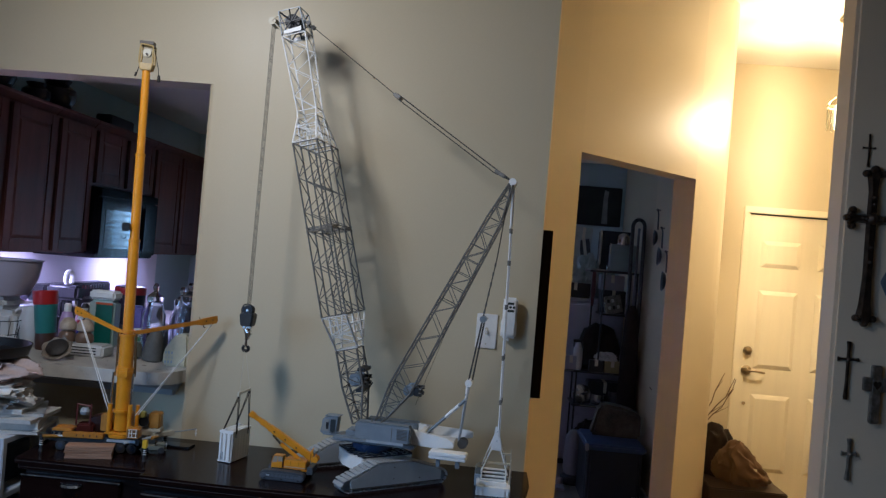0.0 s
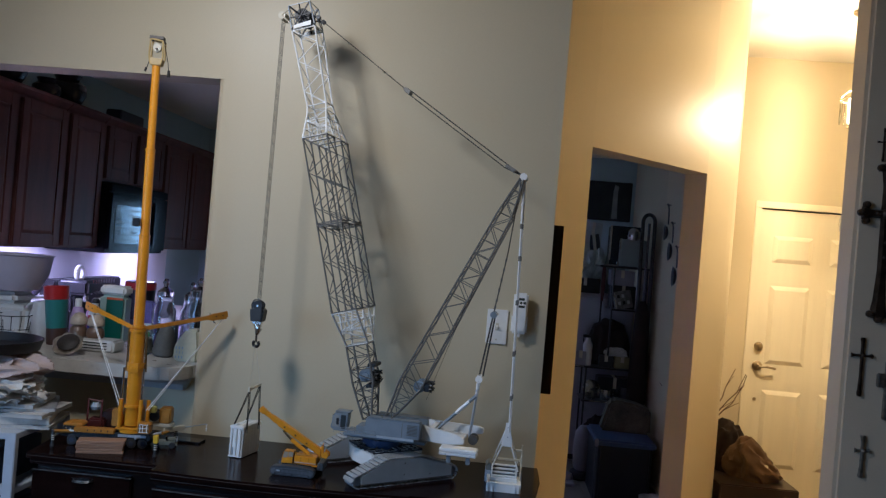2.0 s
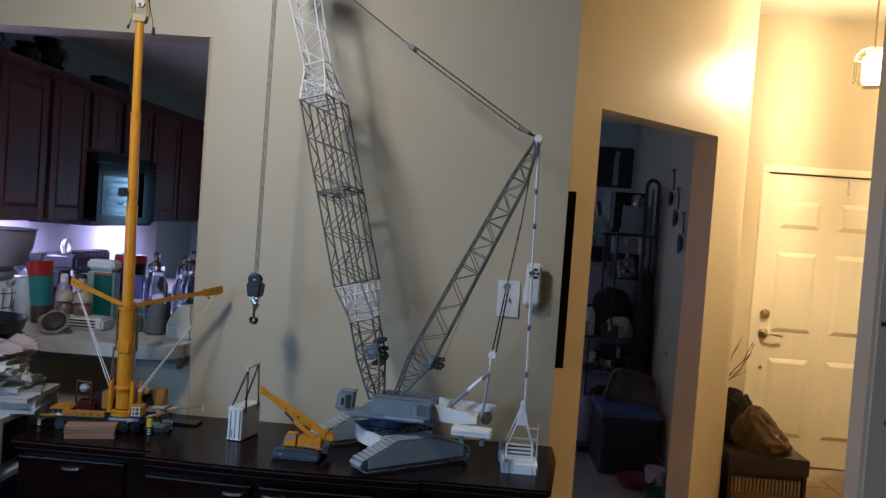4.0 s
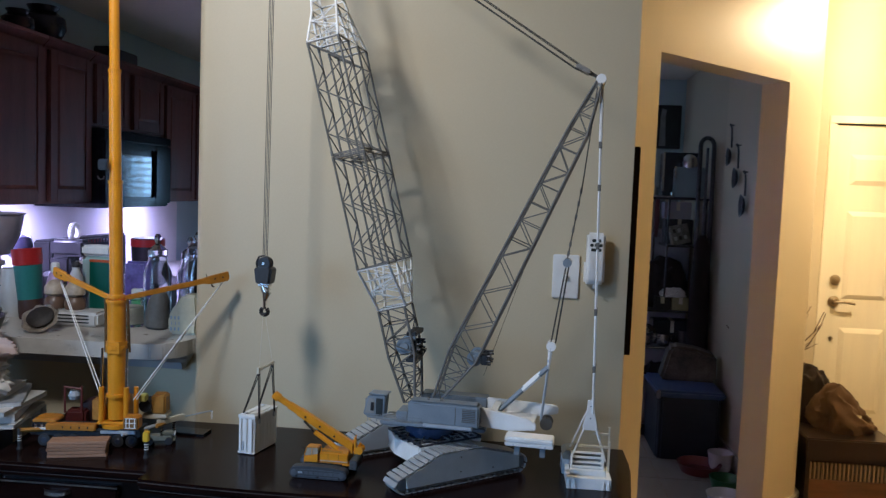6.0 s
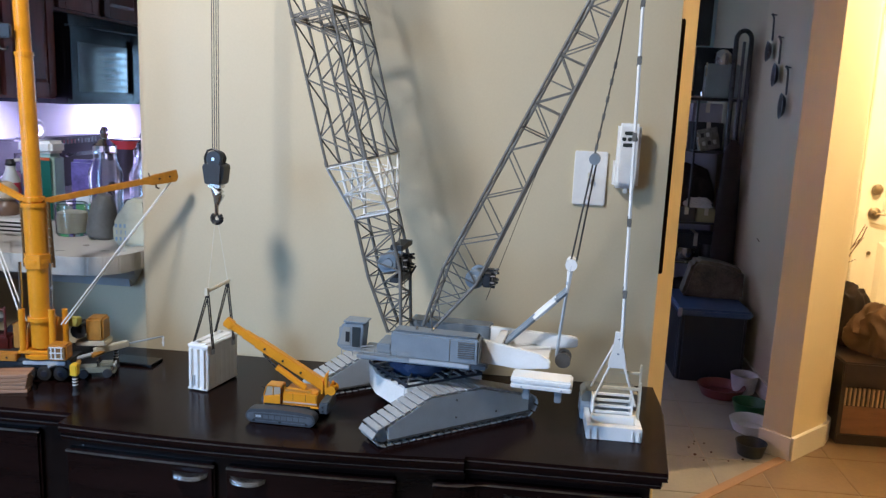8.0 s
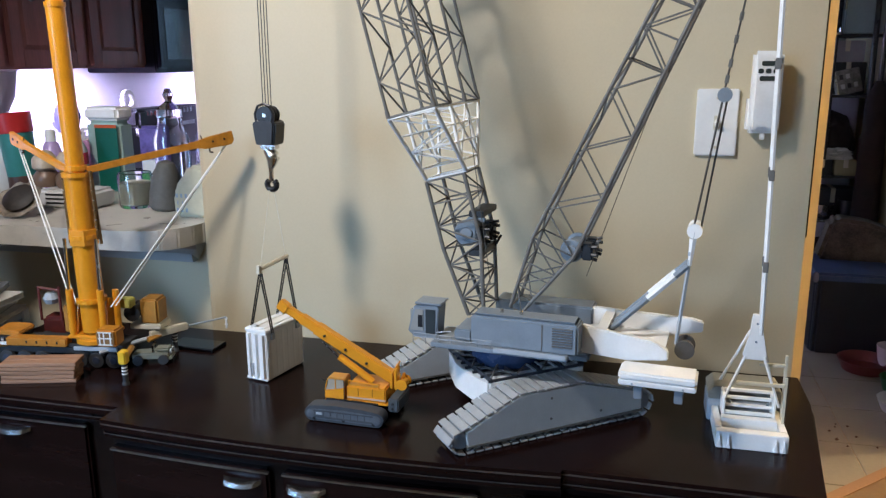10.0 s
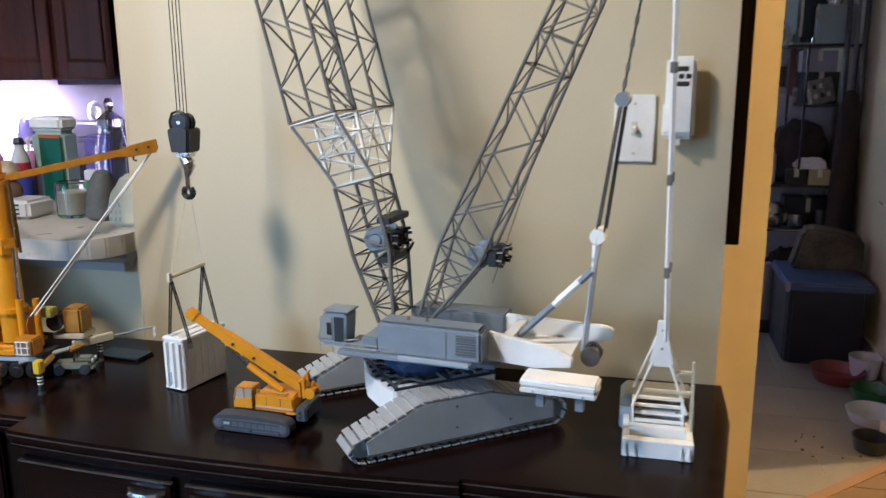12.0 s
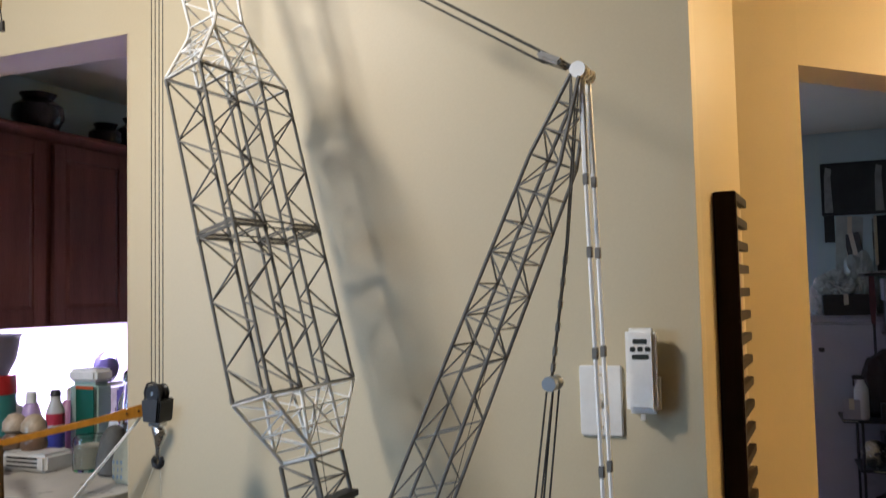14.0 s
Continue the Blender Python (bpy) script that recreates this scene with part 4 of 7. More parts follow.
for x in (-0.038, 0.034):
    part("ladder_post", box(fresh(), (x, -0.026, 0.026), (x + 0.004, 0.010, 0.060), bevel=0.001), WHITE, tray)
for n in range(4):
    part("ladder_rail", box(fresh(), (-0.0338, -0.024 + n * 0.009, 0.030 + n * 0.0085), (0.0338, -0.018 + n * 0.009, 0.0345 + n * 0.0085), bevel=0.0006), WHITE, tray)
for x in (-0.026, 0.028):
    part("pin", lathe(fresh(), [(0.0022, 0), (0.0022, 0.004)], 8, pose(x, -0.012, 0.0435)), GREY, tray)
part("weight_block", box(fresh(), (-0.056, 0.0125, 0.0), (0.055, 0.074, 0.036), bevel=0.002), GREY_LT, tray, "pale grey weight block")
part("weight_lid", prism(fresh(), [(-0.055, 0.0364), (0.054, 0.0364), (0.055, 0.048), (0.048, 0.058), (-0.046, 0.058), (-0.056, 0.048)], 0.013, 0.073, axis="y", bevel=-0.001), mat("olive_lid", (0.20, 0.20, 0.175), 0.5, vary=0.2, scale=30), tray, "olive grey weight lid")
hg = part("hanger_plate", prism(fresh(), [(-0.006, 0.192), (0.008, 0.192), (0.010, 0.165), (0.018, 0.128), (0.014, 0.122), (-0.012, 0.122), (-0.016, 0.128), (-0.008, 0.165)], -0.031, -0.025, axis="y", bevel=-0.0008), WHITE, tray, "white triangular hanger plate")
for z in (0.178, 0.150):
    part("pin", lathe(fresh(), [(0.0018, -0.0037), (0.0018, 0.0037)], 8, pose(0.001, -0.028, z, 90)), GREY, hg)
for a, b in (((-0.012, -0.030, 0.127), (-0.038, -0.034, 0.058)), ((0.014, -0.030, 0.127), (0.040, -0.034, 0.052)), ((-0.007, -0.024, 0.165), (-0.036, 0.042, 0.059)), ((0.009, -0.024, 0.160), (0.040, 0.042, 0.059))):
    part("hanger_leg", rod(fresh(), a, b, 0.0022, n=6), WHITE, tray, "white hanging leg")
for x0, x1, y, z in ((0.010, 0.047, -0.022, 0.109), (-0.022, 0.046, -0.036, 0.083)):
    part("spreader", box(fresh(), (x0, y, z), (x1, y + 0.006, z + 0.005), bevel=0.001), CREAM, tray, "cream spreader bar")
for y, z in ((-0.021, 0.128), (-0.035, 0.098)):
    part("upright", box(fresh(), (0.0455, y, 0.024), (0.0490, y + 0.004, z)), CREAM, tray)

# ---- white container with its slings ----
con = thing("container_model", pose(-0.748, 2.397, 0.840, 0, 0, -13), "white model container hanging from black slings over the dresser", "model container")
part("shell", box(fresh(), (-0.0225, 0.0, 0.0), (0.0222, 0.105, 0.088), bevel=0.0015), WHITE, con)
part("lid", box(fresh(), (-0.024, -0.002, 0.088), (0.024, 0.107, 0.095), bevel=0.0015), WHITE, con)
for x in (-0.0185, -0.0035, 0.0115):
    part("rib", prism(fresh(), [(x - 0.001, 0.0), (x + 0.0075, 0.0), (x + 0.0060, -0.0055), (x + 0.0005, -0.0055)], 0.004, 0.086), WHITE, con)
part("latch", box(fresh(), (-0.0105, -0.0040, 0.008), (-0.0065, 0.0, 0.030), bevel=0.0008), GREY_LT, con)
part("sill", box(fresh(), (-0.023, -0.0035, 0.0005), (0.023, 0.0, 0.0045), bevel=0.0006), WHITE, con)
for n in range(6):
    y = 0.010 + n * 0.016
    part("side_rib", prism(fresh(), [(0.0218, y), (0.0230, y + 0.0015), (0.0230, y + 0.0065), (0.0218, y + 0.008)], 0.006, 0.084), WHITE, con)
part("slot", box(fresh(), (0.0220, 0.0035, 0.044), (0.0232, 0.0055, 0.074)), GREY_LT, con, "narrow slot")
for x in (-0.018, 0.004):
    part("roof_rib", box(fresh(), (x, 0.004, 0.0948), (x + 0.012, 0.100, 0.0972), bevel=0.0008), WHITE, con)
for y in (0.012, 0.089):
    part("roof_lug", box(fresh(), (-0.014, y - 0.003, 0.095), (-0.006, y + 0.003, 0.099), bevel=0.0008), WHITE, con)
for y in (0.016, 0.088):
    part("lug", box(fresh(), (0.022, y - 0.004, 0.074), (0.026, y + 0.004, 0.086)), GREY_LT, con)
CM = con.matrix_world.inverted()
ends = [CM @ Vector((-0.699, 2.333, 1.063)), CM @ Vector((-0.696, 2.425, 1.063))]
for k, y in enumerate((0.016, 0.088)):
    for x in (-0.024, 0.025):
        for o in (-0.0022, 0.0022):
            part("sling", rod(fresh(), ends[k] + Vector((o, 0, -0.004)), (x, y + o, 0.084), 0.0013, n=5), ROPE_B, con, "black sling")
part("spreader_bar", box(rod(fresh(), ends[0] - Vector((0, 0.004, 0)), ends[1] + Vector((0, 0.004, 0)), 0.0035, n=6), ends[0] - Vector((0.003, 0.006, 0.007)), ends[0] + Vector((0.003, 0.0, 0.007))), CREAM, con, "cream spreader bar")
bm = fresh()
for e, y in zip(ends, (2.439, 2.455)):
    rod(bm, e, CM @ Vector((-0.727, y, 1.176)), 0.0007, n=4)
part("thread", bm, CREAM, con, "thin pale thread")

# ---- small yellow crawler crane ----
OCHRE0, AMBER0 = mat("seam_ochre", (0.30, 0.12, 0.01), 0.5), mat("dull_orange", (0.55, 0.25, 0.03), 0.4, vary=0.2, scale=40)
mini = thing("small_crawler_crane_model", pose(-0.534, 2.315, TZ, 0, 0, -2), "small yellow telescopic crawler crane model on black tracks", "model crane")
MTRK, MPAN = mat("track_slate", (0.055, 0.062, 0.072), 0.5, vary=0.2, scale=60), mat("track_panel_slate", (0.10, 0.112, 0.13), 0.4, vary=0.2, scale=60)
def small_track(y):
    tr = new("track")
    tr.parent, tr.location = mini, (0, y, 0)
    tr["label"] = "black rubber track"
    top = [(-0.056, 0.0268), (-0.020, 0.0300), (0.030, 0.0290), (0.054, 0.0262)]
    ends = [(0.054 + 0.0125 * math.sin(a), 0.0137 + 0.0125 * math.cos(a)) for a in [math.pi * i / 8 for i in range(9)]]
    outer = top + ends[1:] + [(-x, 0.0274 - z) for x, z in ends[:-1]]
    part("belt", prism(fresh(), outer, -0.012, 0.012, axis="y", bevel=-0.0008), MTRK, tr)
    inner = [(-0.055, 0.0055), (0.055, 0.0055), (0.060, 0.0135), (0.053, 0.0215), (0.0, 0.0240), (-0.053, 0.0215), (-0.060, 0.0135)]
    part("side_panel", prism(fresh(), inner, -0.0124, 0.0124, axis="y"), MPAN, tr, "grey side panel")
    part("frame_rail", box(fresh(), (-0.052, -0.0134, 0.0075), (0.052, 0.0134, 0.0105), bevel=0.0006), MTRK, tr)
    part("frame_rail", box(fresh(), (-0.050, -0.0132, 0.0185), (0.050, 0.0132, 0.0205), bevel=0.0006), MTRK, tr)
    for i in range(7):
        part("divider", box(fresh(), (-0.034 + i * 0.0115, -0.0130, 0.0106), (-0.0325 + i * 0.0115, 0.0130, 0.0184)), MTRK, tr)
    part("maker_plate", box(fresh(), (-0.046, -0.0136, 0.013), (-0.036, -0.0126, 0.017), bevel=0.0004), GREY_LT, tr, "pale plate")
    for x in (-0.055, 0.055):
        part("sprocket", lathe(fresh(), [(0.004, -0.0138), (0.0075, -0.0132), (0.0075, 0.0132), (0.004, 0.0138)], 14, pose(x, 0, 0.0137, 90)), MPAN, tr, "", True)
    for x in (-0.050, 0.0, 0.050):
        part("roller", lathe(fresh(), [(0.0022, -0.0128), (0.003, -0.0125), (0.003, 0.0125), (0.0022, 0.0128)], 10, pose(x, 0, 0.0062, 90)), BLACK, tr)
for y in (-0.040, 0.040):
    small_track(y)
part("carbody", box(fresh(), (-0.03, -0.03, 0.012), (0.03, 0.03, 0.032), bevel=0.002), BLACK, mini)
part("deck", box(fresh(), (-0.004, -0.028, 0.032), (0.062, 0.028, 0.056), bevel=0.002), YELLOW, mini, "yellow engine deck")
part("deck_base", box(fresh(), (-0.040, -0.029, 0.0285), (0.066, 0.029, 0.0325), bevel=0.001), YELLOW, mini)
part("stripe", box(fresh(), (-0.002, -0.0292, 0.036), (0.062, -0.0282, 0.0385)), mat("pale_pink_stripe", (0.62, 0.42, 0.33), 0.4), mini, "pale pink stripe")
part("stripe", box(fresh(), (-0.038, -0.0298, 0.0290), (0.050, -0.0291, 0.0318)), BLACK, mini, "black stripe")
for x in (0.016, 0.040):
    part("panel_seam", box(fresh(), (x, -0.0285, 0.040), (x + 0.0010, -0.0279, 0.054)), OCHRE0, mini)
part("deck_rail", pipe(fresh(), [(0.0, -0.026, 0.056), (0.0, -0.026, 0.064), (0.050, -0.026, 0.062), (0.050, -0.026, 0.056)], 0.0009, 5), YELLOW, mini)
part("walkway", box(fresh(), (0.0, -0.026, 0.0562), (0.048, -0.012, 0.0580), bevel=0.0006), AMBER0, mini)
cabm = part("cab", prism(fresh(), [(-0.040, 0.0325), (-0.006, 0.0325), (-0.006, 0.052), (-0.039, 0.046)], -0.031, -0.006, axis="y", bevel=-0.0012), YELLOW, mini, "yellow operator cab with glazed upper half")
part("cab_roof", box(fresh(), (-0.034, -0.031, 0.0650), (-0.005, -0.006, 0.0678), bevel=0.0012), AMBER0, cabm, "dull yellow roof")
part("cab_glass", prism(fresh(), [(-0.0385, 0.046), (-0.0065, 0.052), (-0.0065, 0.0650), (-0.034, 0.0650)], -0.0300, -0.0070, axis="y"), mat("cab_glass", (0.42, 0.36, 0.28), 0.08), cabm, "pale brown cab windows")
for a, b in (((-0.039, 0.046), (-0.034, 0.0655)), ((-0.006, 0.050), (-0.006, 0.0655)), ((-0.021, 0.049), (-0.021, 0.0655))):
    for y in (-0.0305, -0.0065):
        part("cab_post", rod(fresh(), (a[0], y, a[1]), (b[0], y, b[1]), 0.0009, n=5), YELLOW, cabm)
part("door_seam", box(fresh(), (-0.0068, -0.0315, 0.030), (-0.0056, -0.0305, 0.064)), BLACK, cabm)
part("counterweight", box(fresh(), (0.0665, -0.030, 0.020), (0.084, 0.028, 0.042), bevel=0.002), mat("slate_weight", (0.075, 0.085, 0.095), 0.4), mini, "slate grey counterweight")
for z in (0.026, 0.034):
    part("weight_bolt", lathe(fresh(), [(0.002, -0.001), (0.002, 0.001)], 8, pose(0.074, -0.0305, z, 90)), BLACK, mini)
def boom(name, a, b, h, w, label=""):
    a, b = Vector(a), Vector(b)
    m = Matrix.Translation(a) @ (b - a).to_track_quat("X", "Z").to_matrix().to_4x4()
    return part(name, box(fresh(), (0, -w / 2, -h / 2), ((b - a).length, w / 2, h / 2), m, bevel=0.002), YELLOW, mini, label)
boom("main_boom", (0.074, 0.0, 0.062), (-0.060, -0.010, 0.1425), 0.0185, 0.017, "yellow telescopic boom")
boom("boom_second", (-0.056, -0.0098, 0.140), (-0.084, -0.012, 0.1570), 0.0155, 0.0145)
boom("boom_extension", (-0.075, -0.012, 0.1515), (-0.108, -0.0145, 0.172), 0.0130, 0.0115)
boom("boom_tip", (-0.104, -0.0143, 0.169), (-0.119, -0.0155, 0.180), 0.017, 0.014)
bm = fresh()
rod(bm, (0.034, -0.006, 0.058), (-0.022, -0.008, 0.096), 0.0058, n=10)
part("ram", bm, YELLOW, mini, "yellow boom ram")
part("ram_rod", rod(fresh(), (-0.022, -0.008, 0.096), (-0.048, -0.009, 0.120), 0.003, n=8), STEEL, mini)
for u in (0.30, 0.52, 0.74):
    p = Vector((0.072, 0.0, 0.062)).lerp(Vector((-0.082, -0.012, 0.156)), u)
    part("boom_bolt", lathe(fresh(), [(0.0022, -0.0105), (0.0022, 0.0105)], 8, Matrix.Translation(p) @ pose(0, 0, 0, 90)), BLACK, mini)
bm = fresh()
lathe(bm, [(0.009, -0.012), (0.009, -0.010), (0.006, -0.009), (0.006, 0.009), (0.009, 0.010), (0.009, 0.012)], 14, pose(0.086, -0.008, 0.063, 90))
part("winch", bm, YELLOW, mini, "small yellow winch")
for x, y, z in ((0.066, -0.018, 0.078), (0.074, -0.020, 0.088), (0.066, 0.012, 0.084), (0.082, -0.004, 0.076)):
    part("bracket", box(fresh(), (x, y, 0.054), (x + 0.005, y + 0.006, z), bevel=0.001), YELLOW, mini)
part("rear_bar", rod(fresh(), (0.070, -0.024, 0.080), (0.070, 0.020, 0.086), 0.0016, n=6), YELLOW, mini)
part("mirror_arm", rod(fresh(), (-0.036, -0.03, 0.06), (-0.044, -0.034, 0.066), 0.0008, n=4), BLACK, mini)

# ---- yellow telescopic mobile crane ----
yc = thing("mobile_crane_model", pose(-1.085, 2.41, TZ, 0, 0, 8), "yellow telescopic mobile crane model with its boom upright", "model crane")
YI = yc.matrix_world.inverted()
def Y(x, y, z):
    return YI @ Vector((x, y, z))
AMBER = mat("dull_amber", (0.52, 0.21, 0.02), 0.4, vary=0.25, scale=30)
OCHRE = mat("worn_ochre", (0.42, 0.20, 0.03), 0.45, vary=0.3, scale=40)
BLUE = mat("chassis_blue", (0.03, 0.04, 0.07), 0.4, vary=0.15, scale=30)
part("chassis", box(fresh(), (-0.20, -0.028, 0.026), (0.068, 0.028, 0.040), bevel=0.002), RUBBER, yc, "dark carrier chassis")
part("deck_edge", box(fresh(), (-0.03, -0.032, 0.034), (0.055, -0.028, 0.042), bevel=0.001), GREY_LT, yc, "pale blue deck edge")
part("deck", box(fresh(), (-0.19, -0.030, 0.040), (0.066, 0.030, 0.046), bevel=0.001), RUBBER, yc)
for x in (-0.165, -0.13, -0.095, -0.02, 0.012, 0.045):
    for y in (-0.026, 0.026):
        w = part("wheel", lathe(fresh(), [(0.010, -0.006), (0.0145, -0.0055), (0.0155, -0.003), (0.0155, 0.003), (0.0145, 0.0055), (0.010, 0.006)], 18, pose(x, y, 0.0157, 90)), RUBBER, yc, "black tyre", True)
        part("hub", lathe(fresh(), [(0.0065, -0.0068), (0.0075, -0.0060), (0.0075, 0.0060), (0.0065, 0.0068)], 12, pose(x, y, 0.0157, 90)), BLUE, w)
part("front_cover", prism(fresh(), [(-0.198, 0.056), (-0.14, 0.056), (-0.14, 0.062), (-0.15, 0.066), (-0.19, 0.066), (-0.200, 0.061)], -0.022, 0.028, axis="y", bevel=-0.002), AMBER, yc, "dull yellow front cover")
part("cover_edge", box(fresh(), (-0.185, -0.034, 0.042), (-0.13, -0.030, 0.047)), WHITE, yc)
part("side_box", box(fresh(), (-0.160, -0.036, 0.041), (-0.040, -0.014, 0.057), bevel=0.002), AMBER, yc, "dull yellow side box")
for x, y, s in ((-0.212, -0.055, -1), (0.104, -0.100, -1), (0.12, 0.07, 1), (-0.205, 0.07, 1)):
    bm = fresh()
    a, b = Vector((x * 0.75, 0.02 * s, 0.040)), Vector((x, y, 0.046))
    pipe(bm, [a, b], 0.0055, 6)
    o = part("outrigger_beam", bm, OCHRE, yc, "worn ochre outrigger beam")
    part("leg", rod(fresh(), (x, y, 0.050), (x, y, 0.006), 0.0048, n=10), RUBBER, o, "dark outrigger leg with pale stripes")
    for k in range(3):
        part("stripe", rod(fresh(), (x, y, 0.020 + k * 0.006), (x, y, 0.0225 + k * 0.006), 0.0052, n=10), WHITE, o)
    part("foot", lathe(fresh(), [(0.007, 0.0), (0.007, 0.002), (0.004, 0.008)], 12, pose(x, y, 0.0)), RUBBER, o)
part("beam_head", box(fresh(), (0.097, -0.108, 0.040), (0.111, -0.092, 0.064), bevel=0.002), mat("signal_yellow", (0.75, 0.48, 0.03), 0.35), yc, "bright yellow outrigger head")
# long rear jib lying on its rest
part("jib_arm", rod(fresh(), Y(-1.055, 2.375, 0.872), Y(-0.965, 2.50, 0.884), 0.0042, n=6), GREY_LT, yc, "pale grey folded jib")
jm = Matrix.Translation(Y(-1.000, 2.452, 0.884)) @ (Y(-0.952, 2.520, 0.887) - Y(-1.000, 2.452, 0.884)).to_track_quat("X", "Z").to_matrix().to_4x4()
part("jib_cover", box(fresh(), (0.0, -0.006, -0.007), (0.075, 0.006, 0.007), jm, bevel=0.0015), CREAM, yc, "pale jib cover")
part("jib_tip", rod(fresh(), Y(-0.955, 2.515, 0.886), Y(-0.905, 2.572, 0.889), 0.0020, n=6), GREY_LT, yc)
for n in range(4):
    p = Y(-0.905, 2.572, 0.886 - n * 0.006)
    part("chain_link", lathe(fresh(), [(0.0030, -0.0012), (0.0034, 0.0), (0.0030, 0.0012)], 8, Matrix.Translation(p) @ pose(0, 0, 0, 90, 0, 90 * (n % 2))), WHITE, yc, "pale chain link")
# turret
part("turntable", lathe(fresh(), [(0.036, 0.046), (0.036, 0.054), (0.030, 0.056)], 26), YELLOW, yc, "", True)
part("turret_base", box(fresh(), (-0.040, -0.030, 0.056), (0.040, 0.034, 0.063), bevel=0.002), YELLOW, yc, "yellow turret base")
for x in (-0.030, 0.026):
    part("turret_plate", prism(fresh(), [(-0.012, 0.063), (0.030, 0.063), (0.028, 0.118), (0.004, 0.128), (-0.008, 0.100)], x, x + 0.004, Matrix(((0, 0, 1, 0), (1, 0, 0, 0), (0, 1, 0, 0), (0, 0, 0, 1))), bevel=-0.001), YELLOW, yc, "yellow turret plate")
part("turret_dark", box(fresh(), (-0.025, 0.006, 0.0635), (0.025, 0.030, 0.090), bevel=0.002), RUBBER, yc)
for x in (-0.033, 0.027):
    r = part("ram", rod(fresh(), (x + 0.003, -0.024, 0.062), (x + 0.003, -0.024, 0.150), 0.0066, n=12), YELLOW, yc, "upright yellow ram", True)
    part("ram_rod", rod(fresh(), (x + 0.003, -0.024, 0.150), (x + 0.003, -0.020, 0.245), 0.0032, n=8), STEEL, r)
part("side_cylinder", rod(fresh(), (0.046, 0.0, 0.055), (0.046, 0.0, 0.145), 0.006, n=10), YELLOW, yc)
cabf = part("cab", box(fresh(), (0.036, -0.066, 0.056), (0.074, -0.034, 0.088), bevel=0.003), AMBER, yc, "amber operator cab in a pale window frame")
part("cab_glass", box(fresh(), (0.039, -0.0675, 0.061), (0.071, -0.0655, 0.084)), mat("smoky_glass", (0.22, 0.13, 0.06), 0.12), cabf)
for x in (0.044, 0.052, 0.064):
    part("bar", box(fresh(), (x, -0.0690, 0.060), (x + 0.002, -0.0672, 0.085)), WHITE, cabf)
for z in (0.060, 0.072, 0.083):
    part("bar", box(fresh(), (0.042, -0.0690, z), (0.068, -0.0672, z + 0.002)), WHITE, cabf)
part("counterweight", box(fresh(), (0.072, 0.034, 0.066), (0.108, 0.075, 0.116), bevel=0.004), OCHRE, yc, "yellow counterweight box")
part("counterweight_base", box(fresh(), (0.05, 0.032, 0.056), (0.112, 0.078, 0.067), bevel=0.002), CREAM, yc)
part("tool_box", box(fresh(), (0.038, 0.012, 0.104), (0.066, 0.034, 0.122), bevel=0.002), mat("olive_yellow", (0.45, 0.42, 0.10), 0.4), yc, "small olive yellow box")
part("left_box", box(fresh(), (-0.062, 0.0, 0.058), (-0.040, 0.03, 0.11), bevel=0.002), OCHRE, yc, "ochre side tank")
part("front_axle_box", box(fresh(), (-0.196, -0.026, 0.046), (-0.142, 0.026, 0.056), bevel=0.002), BLACK, yc)
for x in (-0.19, -0.175, -0.158):
    part("front_lamp", box(fresh(), (x, -0.0275, 0.047), (x + 0.006, -0.026, 0.053)), STEEL, yc)
for x in (-0.120, -0.100, -0.080, -0.060):
    part("box_hinge", box(fresh(), (x, -0.0368, 0.047), (x + 0.003, -0.036, 0.052)), BLACK, yc)
part("winch", lathe(fresh(), [(0.016, -0.02), (0.016, -0.017), (0.011, -0.016), (0.011, 0.016), (0.016, 0.017), (0.016, 0.02)], 16, pose(0.06, 0.045, 0.09, 90)), ROPE_B, yc, "dark rope winch", True)
# telescopic boom, leaning a little
B0, B1 = Vector(Y(-1.082, 2.405, 0.905)), Vector(Y(-1.100, 2.405, 2.035))
def mast(z):
    return B0.lerp(B1, (z - 0.905) / 1.13)
def tube(name, z0, z1, r, label=""):
    return part(name, rod(fresh(), mast(z0), mast(z1), r, n=20), YELLOW, yc, label, True)
tube("boom_base", 0.905, 1.20, 0.0220, "yellow boom base section")
tube("boom_section", 1.20, 1.49, 0.0160, "yellow boom section")
tube("boom_section", 1.49, 1.757, 0.0140, "yellow boom section")
tube("boom_section", 1.757, 2.035, 0.0120, "yellow boom section")
for z, r in ((0.965, 0.027), (1.085, 0.026), (1.198, 0.025), (1.21, 0.0205), (1.49, 0.0175), (1.757, 0.0155)):
    part("collar", rod(fresh(), mast(z - 0.004), mast(z + 0.004), r, n=20), YELLOW, yc)
for s in (-1, 1):
    bm = fresh()
    for i in range(7):
        p = mast(1.08 + i * 0.018) + Vector((s * 0.027, 0, 0))
        rod(bm, p, p + Vector((0, 0, 0.016)), 0.0028, 0.0034, 6)
    rod(bm, mast(1.07) + Vector((s * 0.030, 0.004, 0)), mast(1.2) + Vector((s * 0.026, 0.004, 0)), 0.0026, n=6)
    part("pulley_block", bm, mat("tackle_brown", (0.16, 0.09, 0.03), 0.45, metal=0.4), yc, "brown guy tackle")
part("clamp", prism(fresh(), [(0.024 * math.cos(a * math.pi / 3) * 1.15, 0.024 * math.sin(a * math.pi / 3) * 1.15) for a in range(6)], -0.014, 0.014, Matrix.Translation(mast(1.085))), YELLOW, yc)
